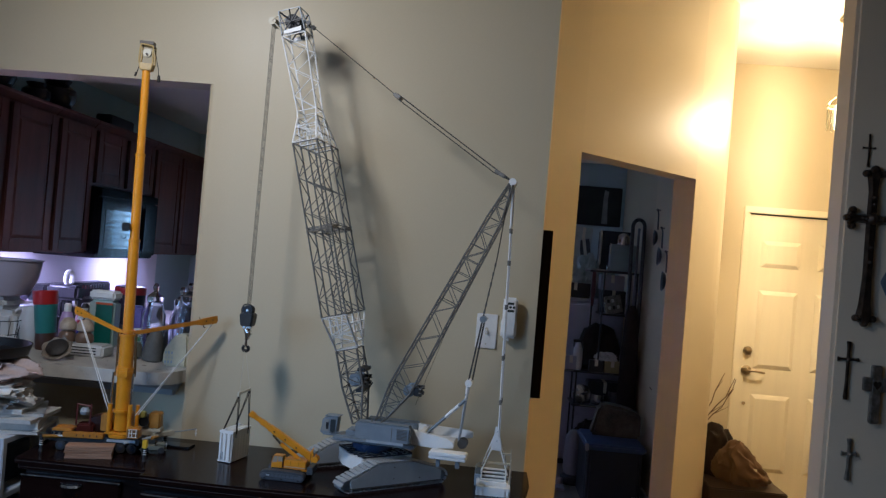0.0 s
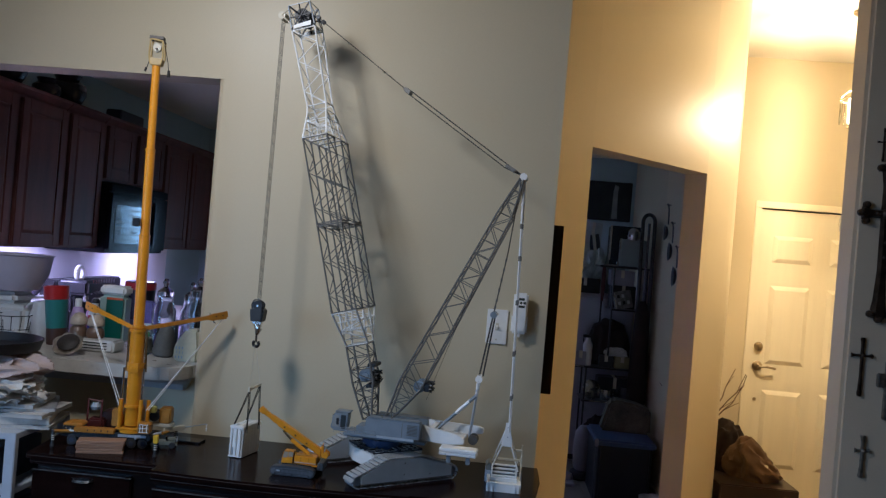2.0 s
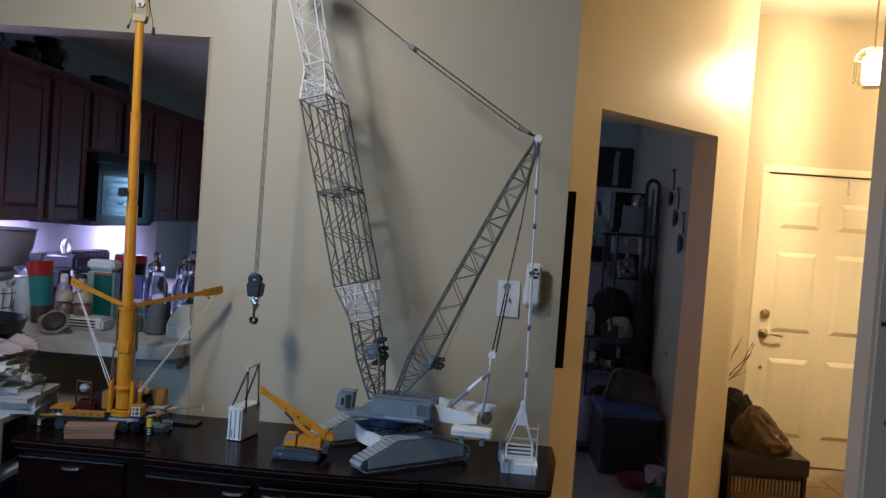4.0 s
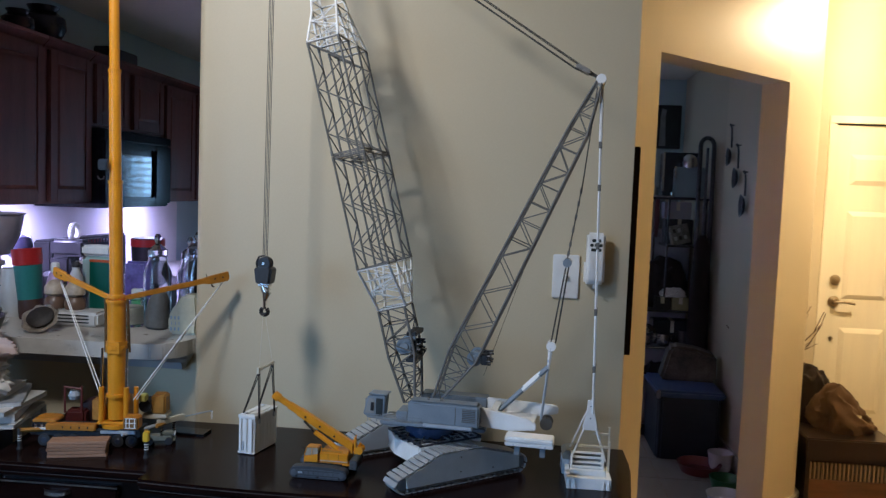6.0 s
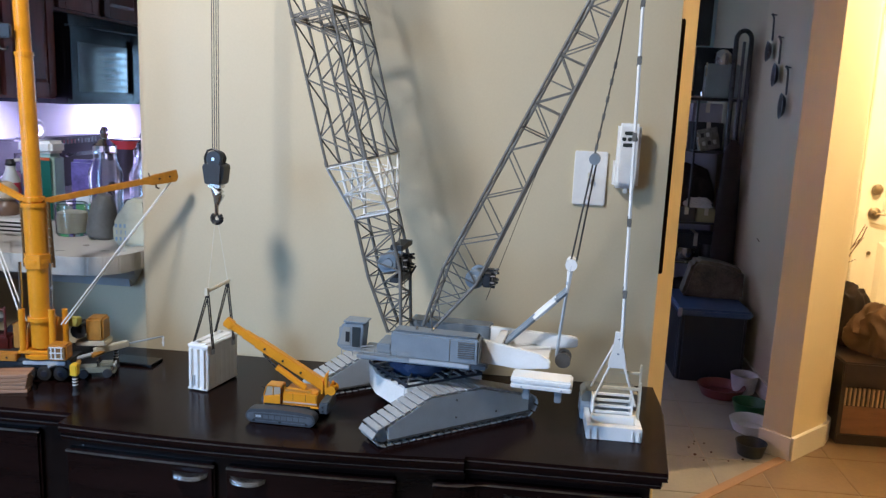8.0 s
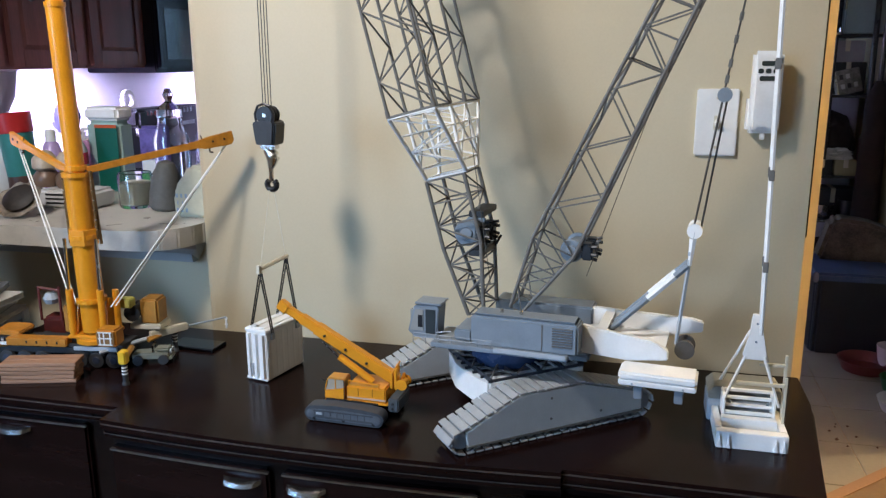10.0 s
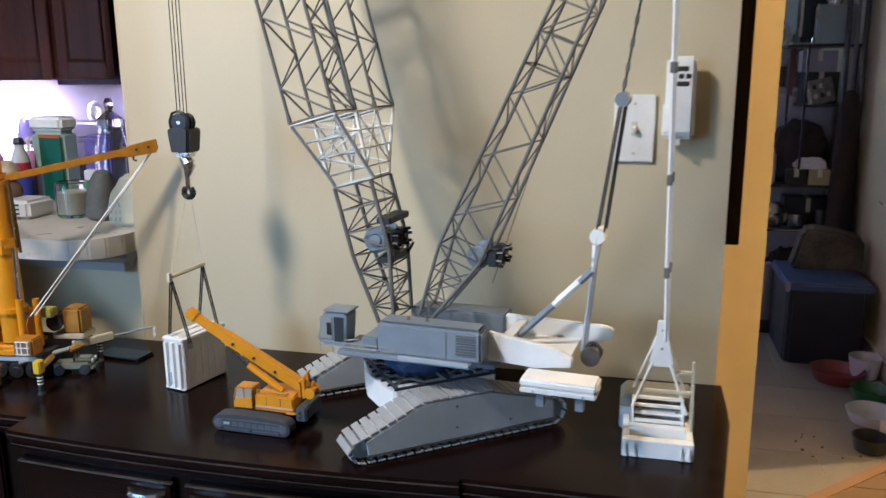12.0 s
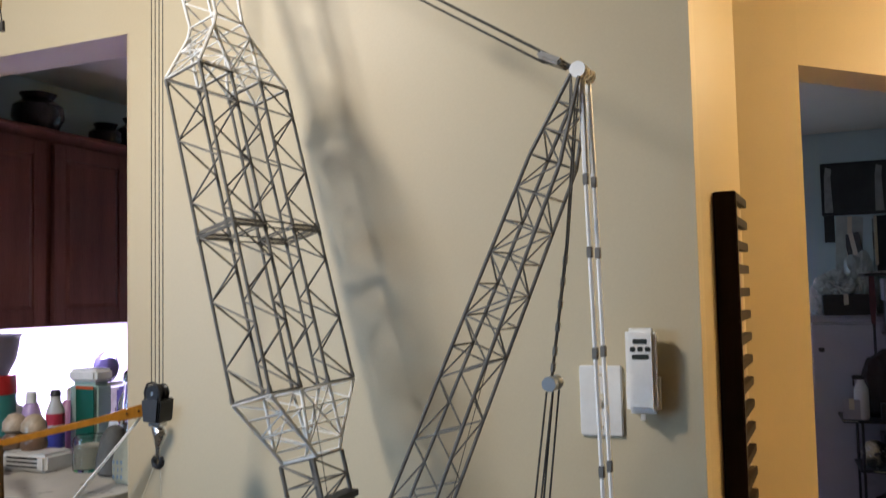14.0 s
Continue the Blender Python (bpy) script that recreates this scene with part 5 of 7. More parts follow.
# spread guy arms
HEADB0 = mat("pin_brown", (0.06, 0.035, 0.02), 0.5)
for tip, lab in (((-0.870, 2.585, 1.253), 1), ((-1.318, 2.520, 1.250), -1)):
    a, b = mast(1.205) + Vector((lab * 0.018, 0.004, 0)), Y(*tip)
    d = (b - a)
    m = Matrix.Translation(a) @ d.to_track_quat("X", "Z").to_matrix().to_4x4()
    L = d.length
    # the right arm takes the darker amber: its shade is put into the colour
    arm = part("guy_arm", prism(fresh(), [(0, -0.006), (L - 0.072, -0.0052), (L - 0.056, -0.0115), (L - 0.006, -0.0135), (L, -0.006), (L, 0.0115), (L - 0.046, 0.0100), (L - 0.072, 0.0052), (0, 0.006)], -0.0045, 0.0045, m, axis="y", bevel=-0.001), AMBER if lab > 0 else YELLOW, yc, "yellow guy arm")
    for q in (0.018, 0.040):
        part("pin", rod(fresh(), m @ Vector((L - q, -0.006, 0.0)), m @ Vector((L - q, 0.006, 0.0)), 0.0022, n=8), BLACK, arm)
    part("hook", pipe(fresh(), [m @ Vector((L - 0.048, 0, -0.011)), m @ Vector((L - 0.050, -0.002, -0.018)), m @ Vector((L - 0.044, -0.002, -0.021))], 0.0018, 6), HEADB0, arm, "small dark hook")
    part("pin_head", rod(fresh(), m @ Vector((L - 0.058, 0, 0.006)), m @ Vector((L - 0.059, 0, 0.016)), 0.0012, n=5), HEADB0, arm)
    bm = fresh()
    low = Y(-1.035, 2.40, 0.955) if lab > 0 else Y(-1.118, 2.40, 0.955)
    for o in (-0.003, 0.003):
        rod(bm, b + Vector((-lab * 0.012, o, -0.012)), low + Vector((o, o, 0)), 0.0014, n=5)
    part("guy_rope", bm, WHITE, yc, "pale doubled guy rope")
# boom head and hook
HO = Matrix.Translation((mast(2.03).x, mast(2.03).y, 0))
HEADT, HEADB = mat("head_tan", (0.50, 0.36, 0.15), 0.45, vary=0.2, scale=40), mat("head_brown", (0.05, 0.035, 0.02), 0.5)
HP = [(-0.015, 2.022), (0.015, 2.022), (0.021, 2.045), (0.019, 2.095), (-0.019, 2.10), (-0.021, 2.05)]
bh = part("boom_head", prism(fresh(), [(x, z - TZ) for x, z in ((-0.015, 2.022), (0.015, 2.022), (0.020, 2.040), (-0.020, 2.042))], -0.014, 0.014, HO, axis="y", bevel=-0.001), HEADT, yc, "tan open boom head")
for y in (-0.012, 0.012):
    part("head_frame", pipe(fresh(), [HO @ Vector((x, y, z - TZ)) for x, z in HP + HP[:1]], 0.0028, 6), HEADT, bh, "tan head frame")
for x, z in ((-0.019, 2.10), (0.019, 2.095), (0.0, 2.07)):
    part("head_pin", rod(fresh(), HO @ Vector((x, -0.014, z - TZ)), HO @ Vector((x, 0.014, z - TZ)), 0.003), HEADB, bh)
bm = lathe(fresh(), [(0.013, -0.006), (0.010, 0), (0.013, 0.006)], 14, Matrix.Translation(mast(2.075)) @ pose(0, 0, 0, 90))
part("sheave", bm, CREAM, yc, "pale sheave")
part("head_plate", box(fresh(), mast(2.10) + Vector((-0.022, -0.014, 0.0)), mast(2.10) + Vector((0.020, 0.014, 0.010)), bevel=0.001), HEADB, yc)
bm = pipe(fresh(), [mast(2.085) + Vector((0.022, 0, 0)), mast(2.03) + Vector((0.036, -0.004, 0)), mast(2.0) + Vector((0.04, -0.004, 0))], 0.0012, 5)
rod(bm, mast(2.0) + Vector((0.04, -0.004, 0.008)), mast(2.0) + Vector((0.04, -0.004, -0.012)), 0.004, 0.0055, 8)
part("hook_line", bm, ROPE_B, yc, "dark hanging hook line")
part("side_hook", rod(pipe(fresh(), [mast(2.04) + Vector((-0.02, 0, 0)), mast(2.0) + Vector((-0.032, 0, 0))], 0.0014, 5), mast(2.012) + Vector((-0.030, 0, 0)), mast(2.0) + Vector((-0.033, 0, 0)), 0.0035, n=6), ROPE_B, yc)
hk = part("parked_hook", box(fresh(), mast(1.53) + Vector((-0.032, -0.030, -0.012)), mast(1.53) + Vector((-0.008, -0.016, 0.014)), bevel=0.003), BLACK, yc, "black parked hook block")
part("hook_ring", pipe(fresh(), [mast(1.515) + Vector((-0.026 + 0.008 * math.cos(a), -0.023, -0.012 + 0.008 * math.sin(a))) for a in (0, -0.8, -1.6, -2.4, -3.2)], 0.002, 5), BLACK, hk)

# ---- other small things on the dresser ----
jeep = thing("toy_army_truck", pose(-0.985, 2.435, TZ, 0, 0, 20), "small olive grey toy truck beside the mobile crane", "toy truck")
OLIVE = mat("olive_grey", (0.20, 0.21, 0.17), 0.45, vary=0.2, scale=40)
part("body", box(fresh(), (-0.035, -0.015, 0.010), (0.030, 0.015, 0.022), bevel=0.002), OLIVE, jeep)
part("bonnet", box(fresh(), (0.006, -0.012, 0.022), (0.034, 0.012, 0.030), bevel=0.003), OLIVE, jeep)
part("windscreen", box(fresh(), (0.002, -0.013, 0.022), (0.005, 0.013, 0.036)), GLASS, jeep)
part("bumper", box(fresh(), (0.032, -0.016, 0.009), (0.037, 0.016, 0.013)), OLIVE, jeep)
for y in (-0.009, 0.009):
    part("headlight", lathe(fresh(), [(0.0045, 0.0), (0.0045, 0.003)], 10, pose(0.034, y, 0.024, 0, 90)), GREY_LT, jeep, "pale round headlight")
for x in (-0.024, 0.022):
    for y in (-0.016, 0.016):
        part("wheel", lathe(fresh(), [(0.006, -0.004), (0.0095, -0.0035), (0.0095, 0.0035), (0.006, 0.004)], 14, pose(x, y, 0.0095, 90)), RUBBER, jeep, "", True)
PLANK = mat("plank_wood", (0.36, 0.20, 0.12), 0.6, vary=0.35, scale=20, bump=0.2, bscale=150, stretch=(0.3, 6, 6))
stack = thing("plank_stack", pose(-1.132, 2.315, TZ, 0, 0, 16), "small stack of reddish brown wooden planks on the dresser", "plank stack")
for i in range(5):
    for j in range(2):
        part("plank", box(fresh(), (-0.066 + 0.003 * (i % 2) + random.uniform(-0.003, 0.003), -0.022 + j * 0.023, i * 0.0078), (0.066 + random.uniform(-0.004, 0.004), -0.001 + j * 0.023, i * 0.0078 + 0.0068), bevel=0.0008, seg=1), PLANK, stack)
phone = thing("mobile_phone", pose(-0.948, 2.53, TZ, 0, 0, -3), "black mobile phone lying flat on the dresser", "phone")
part("case", box(fresh(), (-0.052, -0.027, 0.0), (0.052, 0.027, 0.006), bevel=0.003), BLACK, phone)
part("screen", box(fresh(), (-0.048, -0.024, 0.006), (0.048, 0.024, 0.0064)), mat("phone_glass", (0.01, 0.01, 0.012), 0.08), phone)
REDM = mat("dull_red", (0.12, 0.02, 0.015), 0.5, vary=0.3, scale=30)
eng = thing("red_toy_loader", pose(-1.235, 2.50, TZ, 0, 0, 10), "dull red toy machine with a steel frame", "toy machine")
part("body", box(fresh(), (-0.03, -0.022, 0.012), (0.022, 0.022, 0.056), bevel=0.006), REDM, eng)
part("drum", lathe(fresh(), [(0.012, -0.020), (0.036, -0.018), (0.040, -0.012), (0.040, 0.012), (0.036, 0.018), (0.012, 0.020)], 28, pose(0.032, 0.026, 0.0405, 90)), mat("maroon_drum", (0.035, 0.012, 0.012), 0.5, vary=0.3, scale=30), eng, "dark maroon drum", True)
for x in (-0.03, 0.012):
    part("post", rod(fresh(), (x, -0.02, 0.05), (x, -0.02, 0.12), 0.003, n=6), REDM, eng)
part("seat", lathe(fresh(), [(0.012, 0), (0.016, 0.01), (0.010, 0.022)], 12, pose(-0.008, -0.015, 0.085)), GREY_LT, eng)
part("crossbar", rod(fresh(), (-0.03, -0.02, 0.118), (0.012, -0.02, 0.112), 0.003, n=6), REDM, eng)
for x in (-0.02, 0.028):
    part("wheel", lathe(fresh(), [(0.010, -0.008), (0.014, -0.006), (0.014, 0.006), (0.010, 0.008)], 14, pose(x, -0.028, 0.0142, 90)), RUBBER, eng)

# ---- the heaped shelf unit left of the dresser ----
WMETAL = mat("white_wire_metal", (0.58, 0.62, 0.68), 0.4, vary=0.08, scale=20)
unit = thing("shelf_unit", pose(-1.604, 2.40, 0), "white shelf unit holding folders, heaped with paper on top", "shelf unit")
for x in (-0.247, 0.215):
    for y in (-0.15, 0.13):
        part("post", box(fresh(), (x, y, 0), (x + 0.032, y + 0.02, 0.885), bevel=0.002), WMETAL, unit)
for z in (0.10, 0.45, 0.70, 0.865):
    part("shelf", box(fresh(), (-0.243, -0.148, z), (0.243, 0.148, z + 0.018), bevel=0.002), WMETAL, unit)
SPINE = [mat("folder_%s" % n, c, 0.5, vary=0.1) for n, c in (("navy", (0.03, 0.04, 0.08)), ("grey", (0.18, 0.2, 0.23)), ("black", (0.015, 0.015, 0.02)))]
for z, h in ((0.118, 0.26), (0.468, 0.2), (0.718, 0.11)):
    for i in range(7):
        w = thing("folder", pose(-1.80 + i * 0.056, 2.40, z), "dark folder standing on the white shelf", "folder", group="folders on the shelf unit")
        part("cover", box(fresh(), (0, -0.13, 0), (0.045, 0.10, h - random.uniform(0, 0.03)), bevel=0.003), SPINE[i % 3], w)
PAPER = mat("magazine_paper", (0.60, 0.58, 0.54), 0.45, vary=0.2, scale=15, bump=0.1)
PAPER_G = mat("magazine_cover", (0.30, 0.31, 0.32), 0.35, vary=0.5, scale=12)
zz = 0.884
for i, (h, rz, dx, w, d, mm) in enumerate(((0.010, 14, 0.06, 0.30, 0.22, PAPER), (0.024, 20, 0.05, 0.29, 0.22, PAPER_G), (0.012, 6, 0.07, 0.28, 0.21, PAPER), (0.010, 26, 0.06, 0.27, 0.20, PAPER_G), (0.014, 12, 0.02, 0.28, 0.2, PAPER))):
    mg = thing("magazine", pose(-1.535 + dx, 2.40, zz, 0, 0, rz), "glossy magazine in a slipping stack on the shelf unit", "magazine", group="magazines on the shelf unit")
    part("page_block", box(fresh(), (-w / 2, -d / 2, 0.001), (w / 2 - 0.002, d / 2, h - 0.001)), PAPER, mg)
    bm = box(fresh(), (-w / 2 - 0.001, -d / 2 - 0.001, h - 0.001), (w / 2, d / 2 + 0.001, h), bevel=0.0004)
    box(bm, (-w / 2 - 0.001, -d / 2 - 0.001, 0), (w / 2, d / 2 + 0.001, 0.001))
    part("cover", bm, mm, mg, "worn printed cover")
    zz += h
def crumple(name, cx, cy, z0, sx, sy, h, material, label, cat, seed, folds=5.0, smooth=True, deep=0.34, fine=0.07, slope=0.0):
    """A crumpled heap of soft stuff resting on z0."""
    bm = fresh()
    bmesh.ops.create_icosphere(bm, subdivisions=5, radius=1)
    off = Vector((seed * 3.1, seed * 1.7, seed))
    for v in bm.verts:
        p = v.co.copy()
        n1 = noise.noise(p * folds * 0.4 + off)
        n2 = abs(noise.noise(p * folds + off * 2))
        n3 = noise.noise(p * folds * 2.6 + off)
        r = 1 + 0.30 * n1 - deep * n2 + fine * n3
        q = p * r
        z = max(q.z, -0.55) + 0.55
        v.co = (q.x * sx, q.y * sy, z / 1.55 * h * (1 - slope * max(-0.2, min(1.0, p.x + 0.2))))
    return solid(name, bm, material, label, cat, m=pose(cx, cy, z0), smooth=smooth)
CLOTH_W = mat("white_cloth", (0.66, 0.65, 0.62), 0.7, vary=0.15, scale=12, bump=0.3, bscale=200)
CLOTH_P = mat("pale_pink_cloth", (0.50, 0.40, 0.37), 0.75, vary=0.2, scale=12, bump=0.3, bscale=200)
crumple("plastic_bag", -1.51, 2.37, zz - 0.004, 0.165, 0.13, 0.115, CLOTH_W, "crumpled white plastic bag on the magazines", "bag", 1, 3.2, deep=0.62, fine=0.03)
crumple("folded_cloth", -1.56, 2.37, zz + 0.066, 0.20, 0.13, 0.105, CLOTH_P, "crumpled pale pink cloth on the heap", "cloth", 2, 2.2, deep=0.5, fine=0.03)
pan = thing("black_tray", pose(-1.565, 2.39, zz + 0.146, 0, 0, 4), "flat black tray on top of the cloth heap", "tray")
part("dish", lathe(fresh(), [(0.06, 0.0), (0.155, 0.002), (0.165, 0.035), (0.160, 0.035), (0.150, 0.008), (0.05, 0.006)], 36), BLACK, pan, "", True)

# ---- kitchen cabinets ----
def panel_door(parent, y0, y1, z0, z1, x=0.0, name="door"):
    """A raised-panel door facing +x."""
    d = part(name, box(fresh(), (x, y0, z0), (x + 0.016, y1, z1), bevel=0.002), CHERRY, parent)
    f = 0.055
    for a, b, nm in (((y0, z0), (y0 + f, z1), "stile"), ((y1 - f, z0), (y1, z1), "stile"), ((y0 + f, z0), (y1 - f, z0 + f), "rail"), ((y0 + f, z1 - f), (y1 - f, z1), "rail")):
        part(nm, box(fresh(), (x + 0.0155, a[0], a[1]), (x + 0.022, b[0], b[1]), bevel=0.0015), CHERRY, d)
    g = 0.02
    t = bmesh.new()
    lo = [(y0 + f + 0.004, z0 + f + 0.004), (y1 - f - 0.004, z0 + f + 0.004), (y1 - f - 0.004, z1 - f - 0.004), (y0 + f + 0.004, z1 - f - 0.004)]
    hi = [(y0 + f + g, z0 + f + g), (y1 - f - g, z0 + f + g), (y1 - f - g, z1 - f - g), (y0 + f + g, z1 - f - g)]
    a = [t.verts.new((x + 0.0162, y, z)) for y, z in lo]
    c = [t.verts.new((x + 0.0215, y, z)) for y, z in hi]
    t.faces.new(c)
    for i in range(4):
        t.faces.new((a[i], a[(i + 1) % 4], c[(i + 1) % 4], c[i]))
    part("raised_panel", join(fresh(), t), CHERRY, d)
    return d
XF = -2.322
def upper(y0, y1, z0, z1, doors):
    u = thing("upper_cabinet", pose(XF, (y0 + y1) / 2, z0), "dark cherry wall cabinet with raised-panel doors", "cabinet", group="kitchen wall cabinets")
    h, w = z1 - z0, (y1 - y0) / 2
    part("carcass", box(fresh(), (-0.325, -w + 0.001, 0), (0.0, w - 0.001, h)), CHERRY, u)
    bm = prism(fresh(), [(0.0, h), (0.03, h + 0.03), (0.03, h + 0.045), (-0.02, h + 0.045), (-0.02, h)], -w, w, axis="y")
    part("crown", bm, CHERRY, u, "dark crown moulding")
    for a, b in doors:
        panel_door(u, a - (y0 + y1) / 2, b - (y0 + y1) / 2, 0.012, h - 0.012, 0.001)
upper(3.18, 4.07, 1.37, 2.10, ((3.20, 3.615), (3.655, 4.05)))
upper(4.075, 4.475, 1.37, 2.10, ((4.095, 4.455),))
upper(4.48, 5.30, 1.77, 2.10, ((4.50, 4.84), (4.90, 5.28)))
upper(5.305, 6.25, 1.37, 2.10, ((5.32, 5.76), (5.79, 6.23)))
upper(2.77, 3.175, 1.37, 2.10, ((2.79, 3.16),))
MWB = mat("matt_black_enamel", (0.008, 0.008, 0.010), 0.14, vary=0.2, scale=10, spec=0.10)
mw = thing("microwave", pose(XF, 4.92, 1.345), "black over-range microwave with a window that mirrors the blinds", "microwave")
part("body", box(fresh(), (-0.32, -0.43, 0.0), (0.05, 0.37, 0.415), bevel=0.006), MWB, mw)
GLOSSB = mat("black_mirror_glass", (0.010, 0.012, 0.014), 0.06, vary=0.1, spec=0.5)
dm = part("door", box(fresh(), (0.05, -0.425, 0.02), (0.072, 0.16, 0.36), bevel=0.006), MWB, mw, "black microwave door")
part("window", box(fresh(), (0.072, -0.37, 0.06), (0.0745, 0.11, 0.29), bevel=0.001), GLOSSB, dm, "glossy dark window")
part("handle", box(fresh(), (0.0735, 0.122, 0.05), (0.092, 0.142, 0.33), bevel=0.006), MWB, dm, "black upright handle")
part("control_panel", box(fresh(), (0.05, 0.165, 0.02), (0.068, 0.365, 0.36), bevel=0.004), MWB, mw)
part("vent", box(fresh(), (0.05, -0.425, 0.365), (0.066, 0.365, 0.41), bevel=0.003), MWB, mw)
# lower cabinets, worktop and splashback
for y0, y1 in ((2.77, 3.6), (3.605, 4.47), (5.31, 6.25)):
    lo = thing("base_cabinet", pose(-2.03, (y0 + y1) / 2, 0), "dark cherry base cabinet under the worktop", "cabinet", group="kitchen base cabinets")
    w = (y1 - y0) / 2
    part("carcass", box(fresh(), (-0.615, -w, 0.08), (0.0, w, 0.868)), CHERRY, lo)
    part("toe_kick", box(fresh(), (-0.6, -w, 0.0), (-0.05, w, 0.08)), BLACK, lo)
    panel_door(lo, -w + 0.015, -0.01, 0.1, 0.85, 0.001)
    panel_door(lo, 0.01, w - 0.015, 0.1, 0.85, 0.001)
solid("worktop", box(fresh(), (-2.648, 2.77, 0.87), (-2.0, 4.475, 0.91), bevel=0.006), COUNTER, "pale laminate kitchen worktop", "worktop", kind="structure")
solid("worktop_far", box(fresh(), (-2.648, 5.305, 0.87), (-2.0, 6.25, 0.91), bevel=0.006), COUNTER, "pale laminate kitchen worktop", "worktop", kind="structure")
rg = thing("range_cooker", pose(-2.02, 4.89, 0), "black kitchen range with a raised control panel", "cooker")
part("body", box(fresh(), (-0.62, -0.41, 0.0), (0.0, 0.41, 0.905), bevel=0.005), BLACK, rg)
part("control_panel", box(fresh(), (-0.62, -0.405, 0.905), (-0.52, 0.405, 1.165), bevel=0.01), BLACK, rg, "black raised control panel")
for i in range(14):
    part("vent_slot", box(fresh(), (-0.5205, -0.15 + i * 0.034, 1.128), (-0.518, -0.134 + i * 0.034, 1.150)), STEEL, rg)
part("silver_strip", box(fresh(), (-0.5195, -0.1, 1.06), (-0.517, 0.33, 1.08)), STEEL, rg)
SPLASH = mat("splash_paint", (0.74, 0.72, 0.72), 0.5, vary=0.05, scale=6)
solid("splashback", box(fresh(), (-2.6495, 2.77, 0.912), (-2.640, 6.25, 1.368)), SPLASH, "white painted splashback lit by cabinet strips", "splashback", kind="structure")
# on top of the cabinets
URN = mat("dark_urn", (0.02, 0.018, 0.022), 0.2, vary=0.4, scale=20)
def urn(x, y, s):
    return solid("urn", lathe(fresh(), [(0.05 * s, 0), (0.045 * s, 0.02 * s), (0.07 * s, 0.05 * s), (0.105 * s, 0.12 * s), (0.10 * s, 0.17 * s), (0.06 * s, 0.20 * s), (0.075 * s, 0.225 * s)], 28), URN, "dark glazed urn standing on the wall cabinets", "urn", m=pose(x, y, 2.1005), smooth=True)
urn(-2.44, 3.70, 0.95)
urn(-2.46, 4.29, 1.0)
urn(-2.44, 4.06, 0.7)
rd = thing("small_radio", pose(-2.45, 4.98, 2.1005), "small black radio on top of the wall cabinets", "radio")
part("case", box(fresh(), (-0.05, -0.16, 0), (0.05, 0.16, 0.135), bevel=0.006), BLACK, rd)
part("knob", lathe(fresh(), [(0.012, 0), (0.010, 0.012)], 12, pose(0.05, 0.06, 0.05, 0, 90)), STEEL, rd)
# kitchen window with blinds
win = thing("window_1", pose(-1.17, 7.0, 1.22), "white kitchen window with half-open blinds", "window", kind="structure")
bm = fresh()
for a, b in (((-0.25, 0.0, 0.0), (-0.22, 0.1, 0.54)), ((0.22, 0.0, 0.0), (0.25, 0.1, 0.54)), ((-0.22, 0.0, 0.0), (0.22, 0.1, 0.03)), ((-0.22, 0.0, 0.51), (0.22, 0.1, 0.54)), ((-0.012, 0.03, 0.03), (0.012, 0.07, 0.51))):
    box(bm, a, b)
part("window_frame", bm, WHITE_TRIM, win)
pane = part("pane", box(fresh(), (-0.22, 0.085, 0.03), (0.22, 0.09, 0.51)), GLASS, win)
pane.visible_shadow = False
sl = mesh_of(box(fresh(), (-0.215, -0.024, -0.001), (0.215, 0.024, 0.001), pose(0, 0, 0, 24)), "blind_slat", WHITE_TRIM)
for i in range(9):
    s = part("blind_slat", sl, None, win)
    s.location = (0, -0.03, 0.05 + i * 0.054)
# unseen glazed door, added as an opening for the kitchen's fill light
gd = thing("added_door", pose(-0.49, 7.0, 0), "white glazed kitchen back door, unseen, added to let fill light in", "door", kind="structure")
for a, b in (((-0.37, 0.01, 0), (-0.32, 0.1, 2.05)), ((0.32, 0.01, 0), (0.37, 0.1, 2.05)), ((-0.32, 0.01, 0), (0.32, 0.1, 1.12)), ((-0.32, 0.01, 1.97), (0.32, 0.1, 2.05))):
    part("door_frame", box(fresh(), a, b, bevel=0.003), WHITE_TRIM, gd)
part("pane", box(fresh(), (-0.32, 0.09, 1.12), (0.32, 0.095, 1.97)), GLASS, gd).visible_shadow = False
solid("backdrop", box(fresh(), (-3.2, 9.0, -0.5), (1.4, 9.05, 4.0)), glow("pale_daylight", (0.50, 0.76, 1.0), 1.0), "pale daylight beyond the kitchen window", "backdrop", kind="structure")

# ---- things on the bar counter ----
BZ = 1.0603
def turned(name, x, y, prof, material, label, cat, z=BZ, n=28):
    return solid(name, lathe(fresh(), prof, n), material, label, cat, m=pose(x, y, z), smooth=True)
LAV = mat("lavender_plastic", (0.45, 0.43, 0.52), 0.35, vary=0.06, scale=10)
MILK = mat("milky_plastic", (0.62, 0.62, 0.60), 0.35, vary=0.08, scale=12)
cro = thing("stand_mixer", pose(-1.83, 2.93, BZ), "white kitchen appliance under a large pale bowl", "appliance")
part("base", box(fresh(), (-0.16, -0.10, 0), (0.12, 0.10, 0.13), bevel=0.02, seg=3), MILK, cro)
part("column", box(fresh(), (-0.10, -0.07, 0.13), (0.06, 0.07, 0.175), bevel=0.015, seg=3), MILK, cro)
turned("mixing_bowl", -1.83, 2.93, [(0.06, 0), (0.095, 0.008), (0.125, 0.07), (0.135, 0.135), (0.142, 0.14), (0.130, 0.137), (0.115, 0.07), (0.05, 0.012)], LAV, "large pale lavender mixing bowl on the appliance", "bowl", z=BZ + 0.1755, n=40)
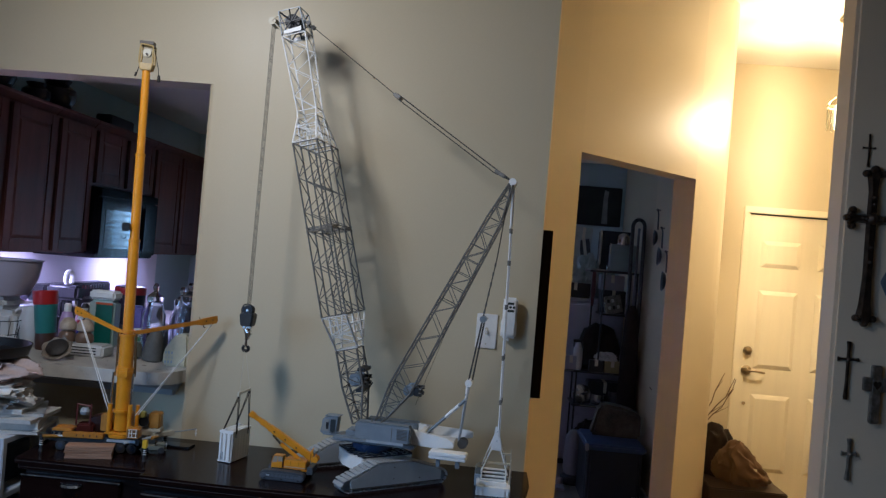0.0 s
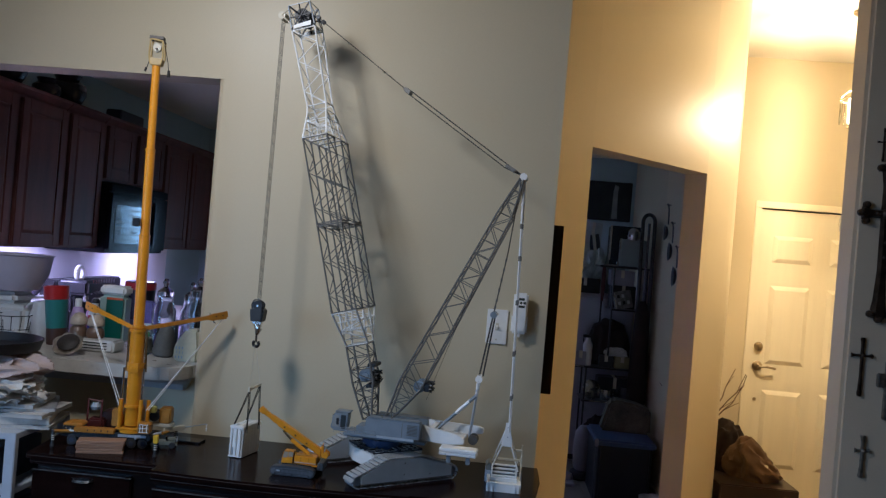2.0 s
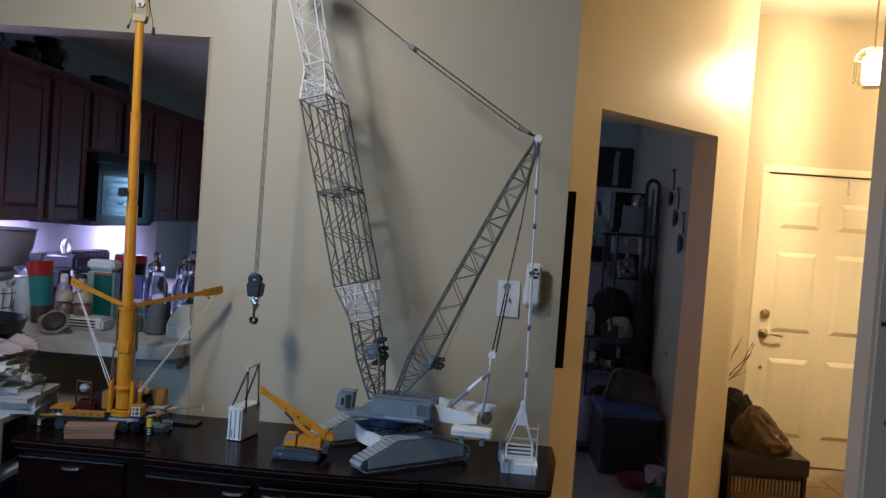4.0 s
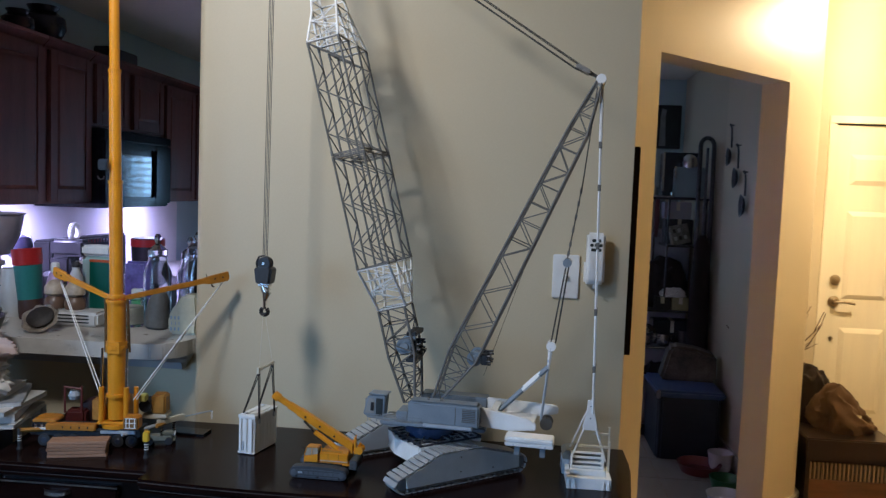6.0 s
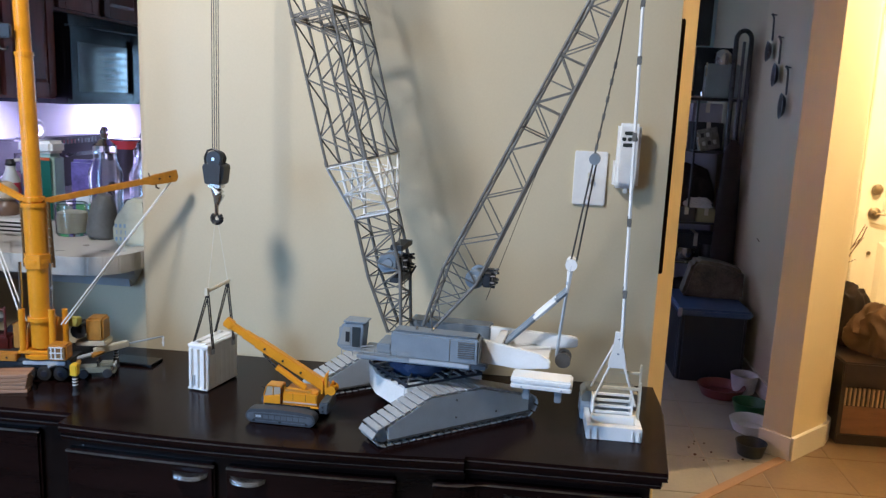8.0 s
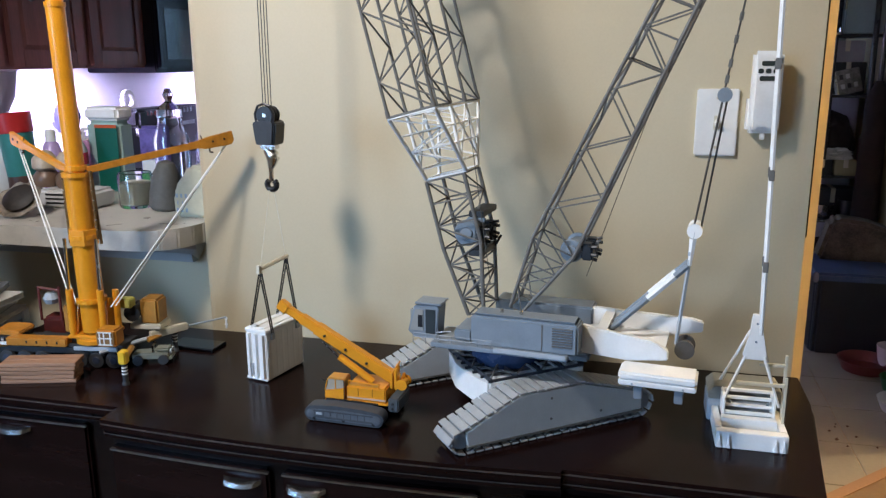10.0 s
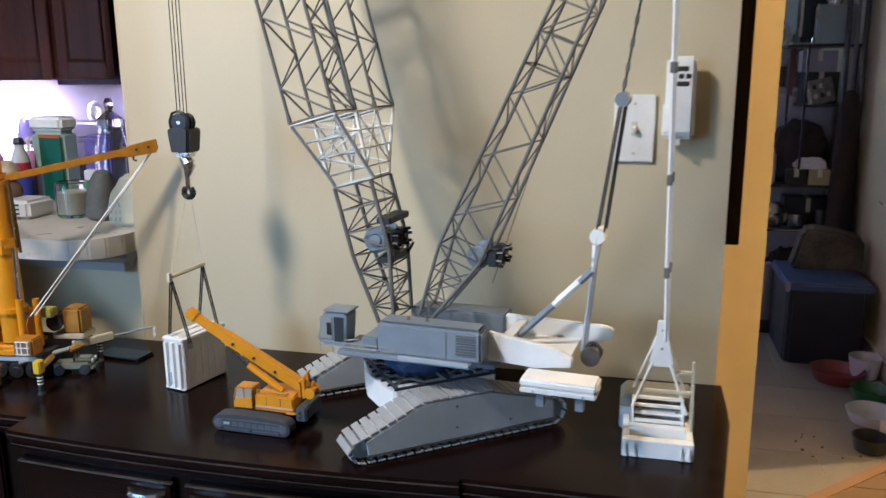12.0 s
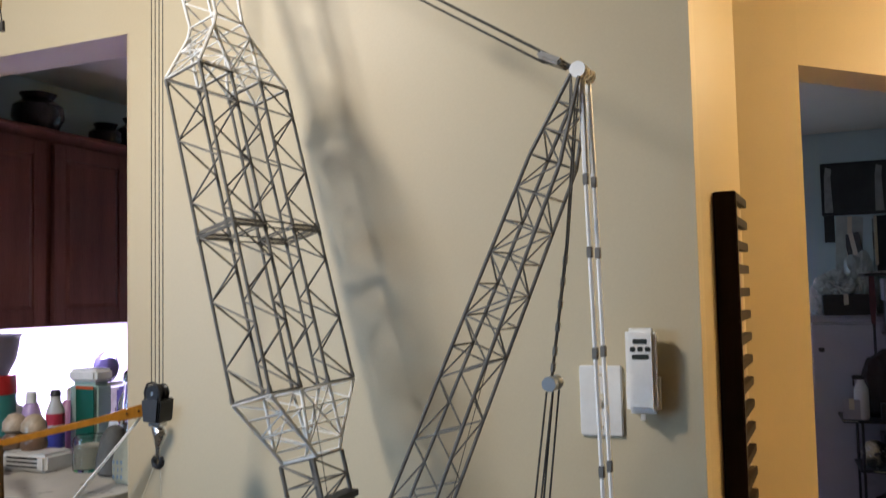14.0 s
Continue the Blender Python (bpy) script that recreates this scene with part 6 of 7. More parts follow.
bk = thing("wire_basket", pose(-1.74, 2.80, BZ), "dark wire basket beside the white pitcher", "basket")
for r, z in ((0.05, 0.004), (0.06, 0.05), (0.066, 0.10)):
    part("ring", pipe(fresh(), [(r * math.cos(a * math.pi / 8), r * math.sin(a * math.pi / 8), z) for a in range(17)], 0.0018, 5), BLACK, bk)
for i in range(12):
    a = i * math.pi / 6
    part("wire", rod(fresh(), (0.05 * math.cos(a), 0.05 * math.sin(a), 0.004), (0.066 * math.cos(a), 0.066 * math.sin(a), 0.10), 0.0014, n=4), BLACK, bk)
pit = thing("white_pitcher", pose(-1.665, 2.87, BZ), "milky white pitcher with a looped handle", "pitcher")
part("body", lathe(fresh(), [(0.026, 0), (0.030, 0.008), (0.045, 0.072), (0.046, 0.095), (0.036, 0.130), (0.035, 0.150), (0.032, 0.150), (0.040, 0.095), (0.026, 0.02)], 24), MILK, pit, "", True)
part("handle", pipe(fresh(), [(-0.040 - 0.030 * math.sin(a), 0, 0.105 + 0.036 * math.cos(a)) for a in [i * math.pi / 8 for i in range(9)]], 0.005, 8), MILK, pit, "", True)
cup = thing("travel_cup", pose(-1.592, 2.85, BZ, 0, -5, 0), "teal drinking cup with a wide red band", "cup")
part("body", lathe(fresh(), [(0.030, 0), (0.034, 0.01), (0.040, 0.165)], 26), mat("teal_plastic", (0.04, 0.22, 0.20), 0.4), cup, "", True)
part("band", lathe(fresh(), [(0.0402, 0.165), (0.0425, 0.167), (0.0435, 0.215), (0.036, 0.215), (0.034, 0.17)], 26), mat("red_plastic", (0.45, 0.02, 0.02), 0.4), cup, "red rim band", True)
part("foot", lathe(fresh(), [(0.036, 0.0), (0.037, 0.03), (0.036, 0.06), (0.034, 0.062)], 26), mat("brown_plastic", (0.07, 0.035, 0.025), 0.4), cup, "brown lower half", True)
PURP = mat("purple_bottle", (0.50, 0.36, 0.62), 0.25, vary=0.1)
bt = thing("purple_bottle", pose(-1.548, 2.90, BZ), "lilac plastic bottle with a white cap", "bottle")
part("body", lathe(fresh(), [(0.024, 0), (0.027, 0.006), (0.027, 0.10), (0.018, 0.135), (0.012, 0.14)], 20), PURP, bt, "", True)
part("cap", lathe(fresh(), [(0.013, 0.14), (0.013, 0.165), (0.010, 0.17)], 16), WHITE, bt)
pk = thing("pink_bottle", pose(-1.555, 3.03, BZ), "pink see-through bottle with a pump", "bottle")
part("body", lathe(fresh(), [(0.025, 0), (0.028, 0.01), (0.026, 0.11), (0.010, 0.13)], 20), mat("pink_plastic", (0.55, 0.28, 0.45), 0.25), pk, "", True)
part("pump", pipe(fresh(), [(0, 0, 0.13), (0, 0, 0.16), (0.03, 0, 0.162)], 0.005, 6), WHITE, pk)
CAN_G, CAN_W = mat("deep_green_label", (0.008, 0.12, 0.085), 0.35, vary=0.15), mat("pale_teal_label", (0.36, 0.50, 0.46), 0.4)
can = thing("storage_canister", pose(-1.460, 3.02, BZ, 0, 0, -4), "large green and white labelled canister", "canister")
part("body", box(fresh(), (-0.056, -0.032, 0), (0.050, 0.032, 0.186), bevel=0.012, seg=3), CAN_W, can, "pale teal side")
part("label", box(fresh(), (-0.022, -0.0336, 0.006), (0.046, -0.0315, 0.176)), CAN_G, can, "deep green label")
part("stripe", box(fresh(), (-0.022, -0.0346, 0.168), (0.046, -0.0336, 0.176)), mat("orange_stripe", (0.55, 0.09, 0.02), 0.4), can, "orange stripe")
part("lid", box(fresh(), (-0.0562, -0.0322, 0.1862), (0.0502, 0.0322, 0.221), bevel=0.008, seg=3), WHITE, can, "white lid")
tr2 = thing("slotted_tray", pose(-1.400, 2.79, BZ), "white slotted plastic tray", "tray")
bm = box(fresh(), (-0.075, -0.045, 0), (0.075, 0.045, 0.044), bevel=0.008, seg=3)
part("shell", bm, MILK, tr2)
for i in range(3):
    part("slot", box(fresh(), (-0.05, -0.0465, 0.012 + i * 0.010), (0.05, -0.0445, 0.016 + i * 0.010)), BLACK, tr2)
MUSH, MUSHB = mat("ceramic_tan", (0.46, 0.37, 0.27), 0.35, vary=0.3, scale=30), mat("ceramic_brown", (0.16, 0.095, 0.06), 0.35)
fg = thing("mushroom_ornament", pose(-1.455, 2.80, BZ + 0.0445), "pair of tan ceramic mushroom ornaments", "ornament")
for x in (-0.032, 0.032):
    part("stem", lathe(fresh(), [(0.028, 0), (0.032, 0.008), (0.030, 0.026), (0.018, 0.04)], 18, pose(x, 0, 0)), MUSHB, fg, "", True)
    part("cap", lathe(fresh(), [(0.018, 0.036), (0.030, 0.045), (0.029, 0.065), (0.016, 0.082), (0.003, 0.086)], 20, pose(x, 0, 0)), MUSH, fg, "speckled cap", True)
SHELLB = mat("shell_beige", (0.24, 0.20, 0.155), 0.5, vary=0.45, scale=40, bump=0.5, bscale=160)
shl = thing("seashell", pose(-1.445, 2.672, BZ + 0.0225, 0, 0, 8), "open ribbed beige seashell with a dark hollow on the counter", "seashell")
bm = lathe(fresh(), [(0.010, 0.0), (0.034, 0.012), (0.044, 0.020), (0.050, 0.028), (0.045, 0.031), (0.034, 0.024), (0.022, 0.020)], 40, pose(0, 0, 0, 42))
for v in bm.verts:
    a = math.atan2(v.co.z - 0.01, v.co.x)
    v.co.x *= 1 + 0.07 * math.cos(9 * a)
    v.co.z = max(-0.0222, v.co.z * (1 + 0.06 * math.cos(9 * a + 1)) - 0.006)
part("shell", bm, SHELLB, shl, "", True)
part("hollow", lathe(fresh(), [(0.037, 0.0265), (0.030, 0.0315), (0.016, 0.0345), (0.003, 0.0350)], 20, pose(0, 0, 0, 42)), mat("shell_dark", (0.028, 0.022, 0.018), 0.6, vary=0.5, scale=60), shl, "dark brown hollow", True)
crumple("tea_towel", -1.655, 2.70, BZ, 0.07, 0.05, 0.055, CLOTH_W, "crumpled pale tea towel on the counter", "towel", 7, 6)
jar = thing("short_glass_jar", pose(-1.256, 2.815, BZ), "short glass jar half full of pale powder", "jar")
part("glass", lathe(fresh(), [(0.036, 0), (0.040, 0.006), (0.040, 0.075), (0.036, 0.082), (0.034, 0.080), (0.037, 0.072), (0.037, 0.008), (0.02, 0.006)], 28), GLASS, jar, "", True)
part("powder", lathe(fresh(), [(0.034, 0.009), (0.036, 0.012), (0.036, 0.058), (0.01, 0.062)], 24), CREAM, jar, "pale powder", True)
STONE = mat("grey_stone", (0.10, 0.10, 0.095), 0.7, vary=0.25, scale=25, bump=0.4, bscale=120)
solid("stone_vase", lathe(fresh(), [(0.030, 0.0), (0.037, 0.008), (0.036, 0.045), (0.029, 0.085), (0.018, 0.108), (0.004, 0.114)], 24, pose(0, 0, 0, 0, 6)), STONE, "rounded dark grey stone ornament on the counter", "ornament", m=pose(-1.165, 2.79, BZ + 0.002), smooth=True)
jug = thing("patterned_jug", pose(-1.052, 2.745, BZ), "cream jug with a blue pattern at the counter's end", "jug")
part("body", prism(fresh(), [(-0.044, 0.0), (0.042, 0.0), (0.046, 0.06), (0.040, 0.115), (-0.004, 0.115), (-0.030, 0.075), (-0.046, 0.05)], -0.03, 0.03, axis="y", bevel=-0.008), mat("jug_cream", (0.50, 0.47, 0.33), 0.4, vary=0.15, scale=20), jug)
PATB = mat("blue_pattern", (0.25, 0.33, 0.42), 0.5)
for i in range(9):
    part("mark", box(fresh(), (-0.036 + (i % 3) * 0.011 + 0.003 * (i // 3 % 2), -0.0308, 0.012 + (i // 3) * 0.016), (-0.031 + (i % 3) * 0.011, -0.0298, 0.021 + (i // 3) * 0.016)), PATB, jug)
def glass_jar(x, y, r, h, filled):
    j = thing("glass_dispenser", pose(x, y, BZ), "tall clear glass jar with a glass stopper", "jar", group="tall glass jars")
    part("glass", lathe(fresh(), [(r * 0.9, 0), (r, 0.01), (r, h * 0.75), (r * 0.7, h * 0.9), (r * 0.66, h), (r * 0.62, h), (r * 0.66, h * 0.9), (r - 0.005, h * 0.74), (r - 0.005, 0.014), (r * 0.4, 0.010)], 30), GLASS, j, "", True)
    part("stopper", lathe(fresh(), [(r * 0.72, h + 0.001), (r * 0.7, h + 0.02), (r * 0.3, h + 0.035), (r * 0.16, h + 0.04), (r * 0.30, h + 0.055), (r * 0.14, h + 0.07)], 22), GLASS, j, "clear glass stopper", True)
    if filled:
        part("dark_filling", lathe(fresh(), [(r * 0.4, 0.016), (r - 0.007, 0.018), (r - 0.007, h * 0.28), (r * 0.2, h * 0.3)], 24), mat("dark_beans", (0.03, 0.022, 0.02), 0.6, vary=0.5, scale=90, bump=0.5), j, "", True)
glass_jar(-1.235, 2.945, 0.043, 0.200, False)
glass_jar(-1.085, 2.905, 0.052, 0.215, True)
glass_jar(-1.155, 3.005, 0.040, 0.190, False)
gbx = thing("small_box", pose(-1.297, 2.945, BZ, 0, 0, 6), "small green and white packet by the glass jar", "packet")
part("case", box(fresh(), (-0.018, -0.012, 0), (0.018, 0.012, 0.062), bevel=0.002), mat("leaf_green_print", (0.06, 0.30, 0.09), 0.4, vary=0.2), gbx)
part("top_band", box(fresh(), (-0.0185, -0.0125, 0.062), (0.0185, 0.0125, 0.094), bevel=0.002), MILK, gbx, "white upper band")
redb = thing("red_label_bottle", pose(-1.500, 2.935, BZ), "white bottle with a red and blue label", "bottle")
part("body", lathe(fresh(), [(0.020, 0), (0.023, 0.005), (0.023, 0.115), (0.012, 0.145), (0.012, 0.155)], 20), MILK, redb, "", True)
part("label", lathe(fresh(), [(0.0236, 0.02), (0.0240, 0.025), (0.0240, 0.070), (0.0236, 0.075)], 20), mat("blue_label", (0.05, 0.06, 0.35), 0.4), redb, "blue label", True)
part("label", lathe(fresh(), [(0.0236, 0.080), (0.0240, 0.084), (0.0236, 0.110)], 20), mat("red_label", (0.45, 0.03, 0.06), 0.4), redb, "red label", True)
part("cap", lathe(fresh(), [(0.013, 0.155), (0.014, 0.160), (0.010, 0.172)], 16), BLACK, redb)
pb = thing("blue_pack", pose(-1.36, 3.05, BZ), "blue and violet food pack", "pack")
part("pouch", box(fresh(), (-0.03, -0.018, 0), (0.045, 0.018, 0.17), bevel=0.008), mat("blue_violet_print", (0.16, 0.12, 0.40), 0.3, vary=0.6, scale=25), pb)
gr = thing("coffee_grinder", pose(-1.120, 3.09, BZ), "small black coffee grinder behind the glass jars", "coffee grinder")
part("body", box(fresh(), (-0.045, -0.04, 0), (0.045, 0.04, 0.165), bevel=0.01, seg=3), BLACK, gr)
part("head", box(fresh(), (-0.05, -0.045, 0.1652), (0.05, 0.045, 0.235), bevel=0.012, seg=3), BLACK, gr)
part("display_frame", box(fresh(), (-0.040, -0.0475, 0.176), (-0.010, -0.0445, 0.224), bevel=0.001), LAV, gr, "pale display frame")
part("display", box(fresh(), (-0.036, -0.0490, 0.182), (-0.014, -0.0472, 0.218)), BLACK, gr, "dark display")
tow = thing("espresso_machine", pose(-2.30, 4.285, 0.9105), "black espresso machine with a white ring handle on the lit worktop", "coffee machine")
part("base", box(fresh(), (-0.10, -0.045, 0.0), (0.10, 0.045, 0.03), bevel=0.006), BLACK, tow)
part("column", box(fresh(), (-0.10, -0.035, 0.0302), (0.0, 0.035, 0.20), bevel=0.012, seg=3), BLACK, tow)
part("head", box(fresh(), (-0.10, -0.042, 0.2002), (0.08, 0.042, 0.285), bevel=0.016, seg=3), BLACK, tow)
part("spout", lathe(fresh(), [(0.012, 0.165), (0.016, 0.172), (0.016, 0.2)], 12, pose(0.05, 0, 0)), STEEL, tow, "chromed spout", True)
part("ring_handle", pipe(fresh(), [(0.0, 0.012 + 0.036 * math.cos(a), 0.320 + 0.036 * math.sin(a)) for a in [i * math.pi / 10 for i in range(21)]], 0.013, 8), WHITE, tow, "white ring handle", True)
tub = thing("red_pot", pose(-2.34, 5.17, 0.9055), "dark pot with a red rim band on the black range", "pot")
part("body", lathe(fresh(), [(0.075, 0), (0.085, 0.01), (0.096, 0.20), (0.06, 0.19), (0.06, 0.02)], 26), BLACK, tub, "", True)
part("rim_band", lathe(fresh(), [(0.097, 0.195), (0.099, 0.20), (0.099, 0.24), (0.06, 0.24)], 26), mat("red_enamel", (0.46, 0.035, 0.03), 0.35, vary=0.1), tub, "red enamel rim band", True)
part("lid", lathe(fresh(), [(0.094, 0.2402), (0.094, 0.246), (0.03, 0.254)], 26), BLACK, tub, "dark lid", True)
hd = thing("coffee_maker", pose(-2.43, 4.03, 0.9105), "white coffee maker with a dark round kettle on the lit worktop", "coffee maker")
part("body", box(fresh(), (-0.08, -0.08, 0), (0.08, 0.08, 0.20), bevel=0.02, seg=3), MILK, hd)
part("loop", pipe(fresh(), [(0.0, -0.066 * math.cos(a), 0.25 + 0.080 * math.sin(a)) for a in [i * math.pi / 8 for i in range(9)]], 0.011, 8), WHITE, hd, "white looped handle", True)
part("kettle", lathe(fresh(), [(0.030, 0.2005), (0.050, 0.225), (0.060, 0.265), (0.052, 0.305), (0.025, 0.325), (0.006, 0.335)], 24, pose(0.015, 0, 0)), mat("dark_violet_gloss", (0.05, 0.045, 0.085), 0.15), hd, "dark round kettle", True)
part("pot", lathe(fresh(), [(0.05, 0), (0.06, 0.02), (0.055, 0.12), (0.03, 0.14)], 20, pose(0.12, 0.1, 0.0)), BLACK, hd, "black pot", True)

# ---- crosses on the near wall ----
IRON = mat("cast_iron", (0.050, 0.036, 0.028), 0.36, metal=0.7, vary=0.75, scale=25, bump=0.8, bscale=90)
PEWTER = mat("pewter", (0.28, 0.27, 0.25), 0.35, metal=0.8, vary=0.5, scale=40, bump=0.8, bscale=120)
def flare(bm, a, b, w0, w1, th):
    """A flat arm that widens to its end, with a rounded face."""
    a, b = Vector(a), Vector(b)
    d = (b - a).normalized()
    p = Vector((d.z, 0, -d.x))
    ring = []
    for u, w in ((0, w0), (0.55, w0 * 0.9), (0.82, w1 * 0.75), (0.93, w1), (1.0, w1 * 0.72)):
        c = a.lerp(b, u)
        ring.append([bm.verts.new(c + p * w + Vector((0, 0, 0))), bm.verts.new(c + p * w * 0.6 + Vector((0, -th, 0))), bm.verts.new(c - p * w * 0.6 + Vector((0, -th, 0))), bm.verts.new(c - p * w)])
    for q, r in zip(ring, ring[1:]):
        for i in range(4):
            bm.faces.new((q[i], q[(i + 1) % 4], r[(i + 1) % 4], r[i]))
    bm.faces.new(ring[0])
    bm.faces.new(ring[-1][::-1])
    return bm
def cross(x, z, up, down, arm, w, w1, th, material, label, cat="wall cross", knob=0.0):
    """A hanging cross with flared arms; knob gives the size of the beads at its ends."""
    bm = fresh()
    for tip in ((0, 0, up), (0, 0, -down), (-arm, 0, 0), (arm, 0, 0)):
        flare(bm, (0, 0, 0), tip, w, w1, th)
        if knob:
            d = Vector(tip).normalized()
            side = Vector((d.z, 0, -d.x))
            for o in (d * knob * 0.2, side * w1 - d * knob * 1.1, -side * w1 - d * knob * 1.1):
                lathe(bm, [(knob, 0.0), (knob * 0.95, th * 0.7), (knob * 0.6, th * 1.15), (knob * 0.1, th * 1.3)], 10, Matrix.Translation(Vector(tip) + o) @ pose(0, 0, 0, 90))
            for u in (0.28, 0.42):
                q = Vector(tip) * u
                lathe(bm, [(w * 0.55, 0.0), (w * 0.5, th * 1.1), (w * 0.1, th * 1.35)], 10, Matrix.Translation(q) @ pose(0, 0, 0, 90))
    lathe(bm, [(w * 1.3, 0.0), (w * 1.2, th * 1.2), (w * 0.4, th * 1.7)], 14, pose(0, 0, 0, 90))
    return solid("wall_cross", bm, material, label, cat, group="crosses on the wall", m=pose(x, 2.6395, z), smooth=False)
cross(1.226, 1.755, 0.16, 0.335, 0.075, 0.015, 0.026, 0.018, IRON, "large dark cast-iron cross with beaded flared ends", knob=0.012)
cross(1.188, 1.298, 0.058, 0.130, 0.034, 0.005, 0.008, 0.008, IRON, "slim black cross made of iron nails")
sc = thing("wall_cross", pose(1.277, 2.6395, 1.225), "grey carved stone-like cross with a heart", "wall cross", group="crosses on the wall")
part("upright", box(fresh(), (-0.0155, -0.018, -0.125), (0.0155, 0.0, 0.062), bevel=0.003), PEWTER, sc)
for x in (-0.040, 0.0156):
    part("arm", box(fresh(), (x, -0.018, -0.022), (x + 0.0244, 0.0, 0.022), bevel=0.003), PEWTER, sc)
part("heart", prism(fresh(), [(0.0, -0.016), (0.012, 0.0), (0.012, 0.008), (0.006, 0.012), (0.0, 0.008), (-0.006, 0.012), (-0.012, 0.008), (-0.012, 0.0)], -0.022, -0.018, axis="y"), IRON, sc, "dark carved heart")
cross(1.212, 0.995, 0.050, 0.085, 0.024, 0.005, 0.009, 0.010, PEWTER, "small pewter cross with a beaded centre")
cross(1.203, 1.985, 0.045, 0.062, 0.02, 0.0025, 0.004, 0.005, IRON, "tiny thin wire cross")
solid("blue_plaque", prism(fresh(), [(1.268, 1.555), (1.29, 1.60), (1.345, 1.60), (1.365, 1.555), (1.345, 1.51), (1.29, 1.51)], 2.625, 2.6395, axis="y", bevel=-0.003), mat("slate_blue", (0.10, 0.13, 0.17), 0.5), "slate blue six-sided wall plaque", "plaque")

# ---- hall ----
lampf = thing("hall_lamp", pose(1.936, 4.57, 2.496), "hanging hall lamp with ribbed clear glass, lit", "lamp")
part("stem", rod(fresh(), (0, 0, 0.10), (0, 0, 0.545), 0.006), BRASS, lampf)
part("canopy", lathe(fresh(), [(0.06, 0.535), (0.06, 0.548), (0.02, 0.553)], 20), BRASS, lampf, "", True)
part("bulb", lathe(fresh(), [(0.004, -0.055), (0.026, -0.04), (0.030, -0.015), (0.018, 0.02), (0.014, 0.045)], 18), glow("bulb_glow", (1.0, 0.72, 0.36), 30), lampf, "glowing bulb", True).visible_shadow = False
# glowing tube added inside the ribs to imitate the glare of the lit glass
part("lit_chimney", lathe(fresh(), [(0.030, -0.088), (0.050, -0.075), (0.052, 0.050), (0.040, 0.075), (0.026, 0.085)], 24), glow("core_glow", (1.0, 0.78, 0.46), 9), lampf, "added glowing core that stands for the brightly lit glass", True).visible_shadow = False
for i in range(10):
    a = i * math.pi / 5
    part("glass_rib", box(fresh(), (-0.012, -0.0015, -0.08), (0.012, 0.0015, 0.045), pose(0.09 * math.cos(a), 0.09 * math.sin(a), 0, 0, 0, math.degrees(a) + 90)), GLASS, lampf, "bevelled glass strip")
part("base_plate", lathe(fresh(), [(0.045, -0.104), (0.045, -0.098), (0.012, -0.094)], 20), BRASS, lampf, "", True)
# open ring and curved arms, added to throw swirling shadows on the hall ceiling
part("crown_ring", pipe(fresh(), [(0.092 * math.cos(i * math.pi / 12), 0.092 * math.sin(i * math.pi / 12), 0.052) for i in range(25)], 0.004, 6), BRASS, lampf)
for i in range(5):
    a = i * math.pi / 2.5
    part("crown_arm", pipe(fresh(), [(r * math.cos(a + w), r * math.sin(a + w), z) for r, w, z in ((0.092, 0, 0.054), (0.080, 0.3, 0.080), (0.050, 0.7, 0.104), (0.006, 1.2, 0.112))], 0.0045, 6), BRASS, lampf)
BENCHW = mat("bench_wood", (0.20, 0.10, 0.05), 0.45, vary=0.3, scale=5, bump=0.15, bscale=60, stretch=(1, 8, 8))
BENCHD = mat("bench_dark", (0.03, 0.016, 0.012), 0.4, vary=0.3, scale=6)
bench = thing("storage_bench", pose(1.52, 4.85, 0), "brown wooden storage bench with a slatted front", "bench")
part("seat", box(fresh(), (-0.205, -0.42, 0.292), (0.215, 0.42, 0.385), bevel=0.006), BENCHD, bench, "dark brown seat board")
part("front_panel", box(fresh(), (-0.185, -0.40, 0.05), (0.195, -0.385, 0.180)), BENCHW, bench, "brown wooden front panel")
part("case", box(fresh(), (-0.195, -0.375, 0.05), (0.205, 0.40, 0.2915)), BENCHD, bench)
part("base", box(fresh(), (-0.195, -0.405, 0.0), (0.205, 0.40, 0.05), bevel=0.004), BENCHD, bench)
for x in (-0.2, 0.19):
    part("post", box(fresh(), (x, -0.41, 0.05), (x + 0.018, -0.376, 0.2915)), BENCHD, bench)
sm = mesh_of(box(fresh(), (0, -0.4, 0.181), (0.009, -0.385, 0.262), bevel=0.001), "slat", mat("bench_pale", (0.42, 0.30, 0.18), 0.5))
for i in range(19):
    s = part("slat", sm, None, bench)
    s.location = (-0.178 + i * 0.0195, 0, 0)
JACK, JACKD = mat("brown_canvas", (0.16, 0.095, 0.05), 0.8, vary=0.25, scale=10, bump=0.4, bscale=250), mat("dark_fleece", (0.022, 0.012, 0.010), 0.9, vary=0.4, scale=12, bump=0.5, bscale=200)
crumple("brown_jacket", 1.545, 4.63, 0.3852, 0.165, 0.13, 0.235, JACK, "brown canvas jacket slumped on the bench", "jacket", 11, 2.2, deep=0.40, fine=0.045, slope=0.55)
crumple("dark_backpack", 1.44, 4.80, 0.3852, 0.115, 0.13, 0.31, JACKD, "dark brown backpack leaning on the bench", "backpack", 13, 1.8, deep=0.34, fine=0.05)
solid("jacket_tag", box(fresh(), (-0.014, -0.003, -0.009), (0.014, 0.0, 0.009), bevel=0.001), CREAM, "small cream tag on the jacket", "tag", m=pose(1.575, 4.512, 0.480, -25, 8, 10))
vase = thing("branch_vase", pose(1.485, 5.40, 0), "tall floor vase holding bare brown branches", "vase")
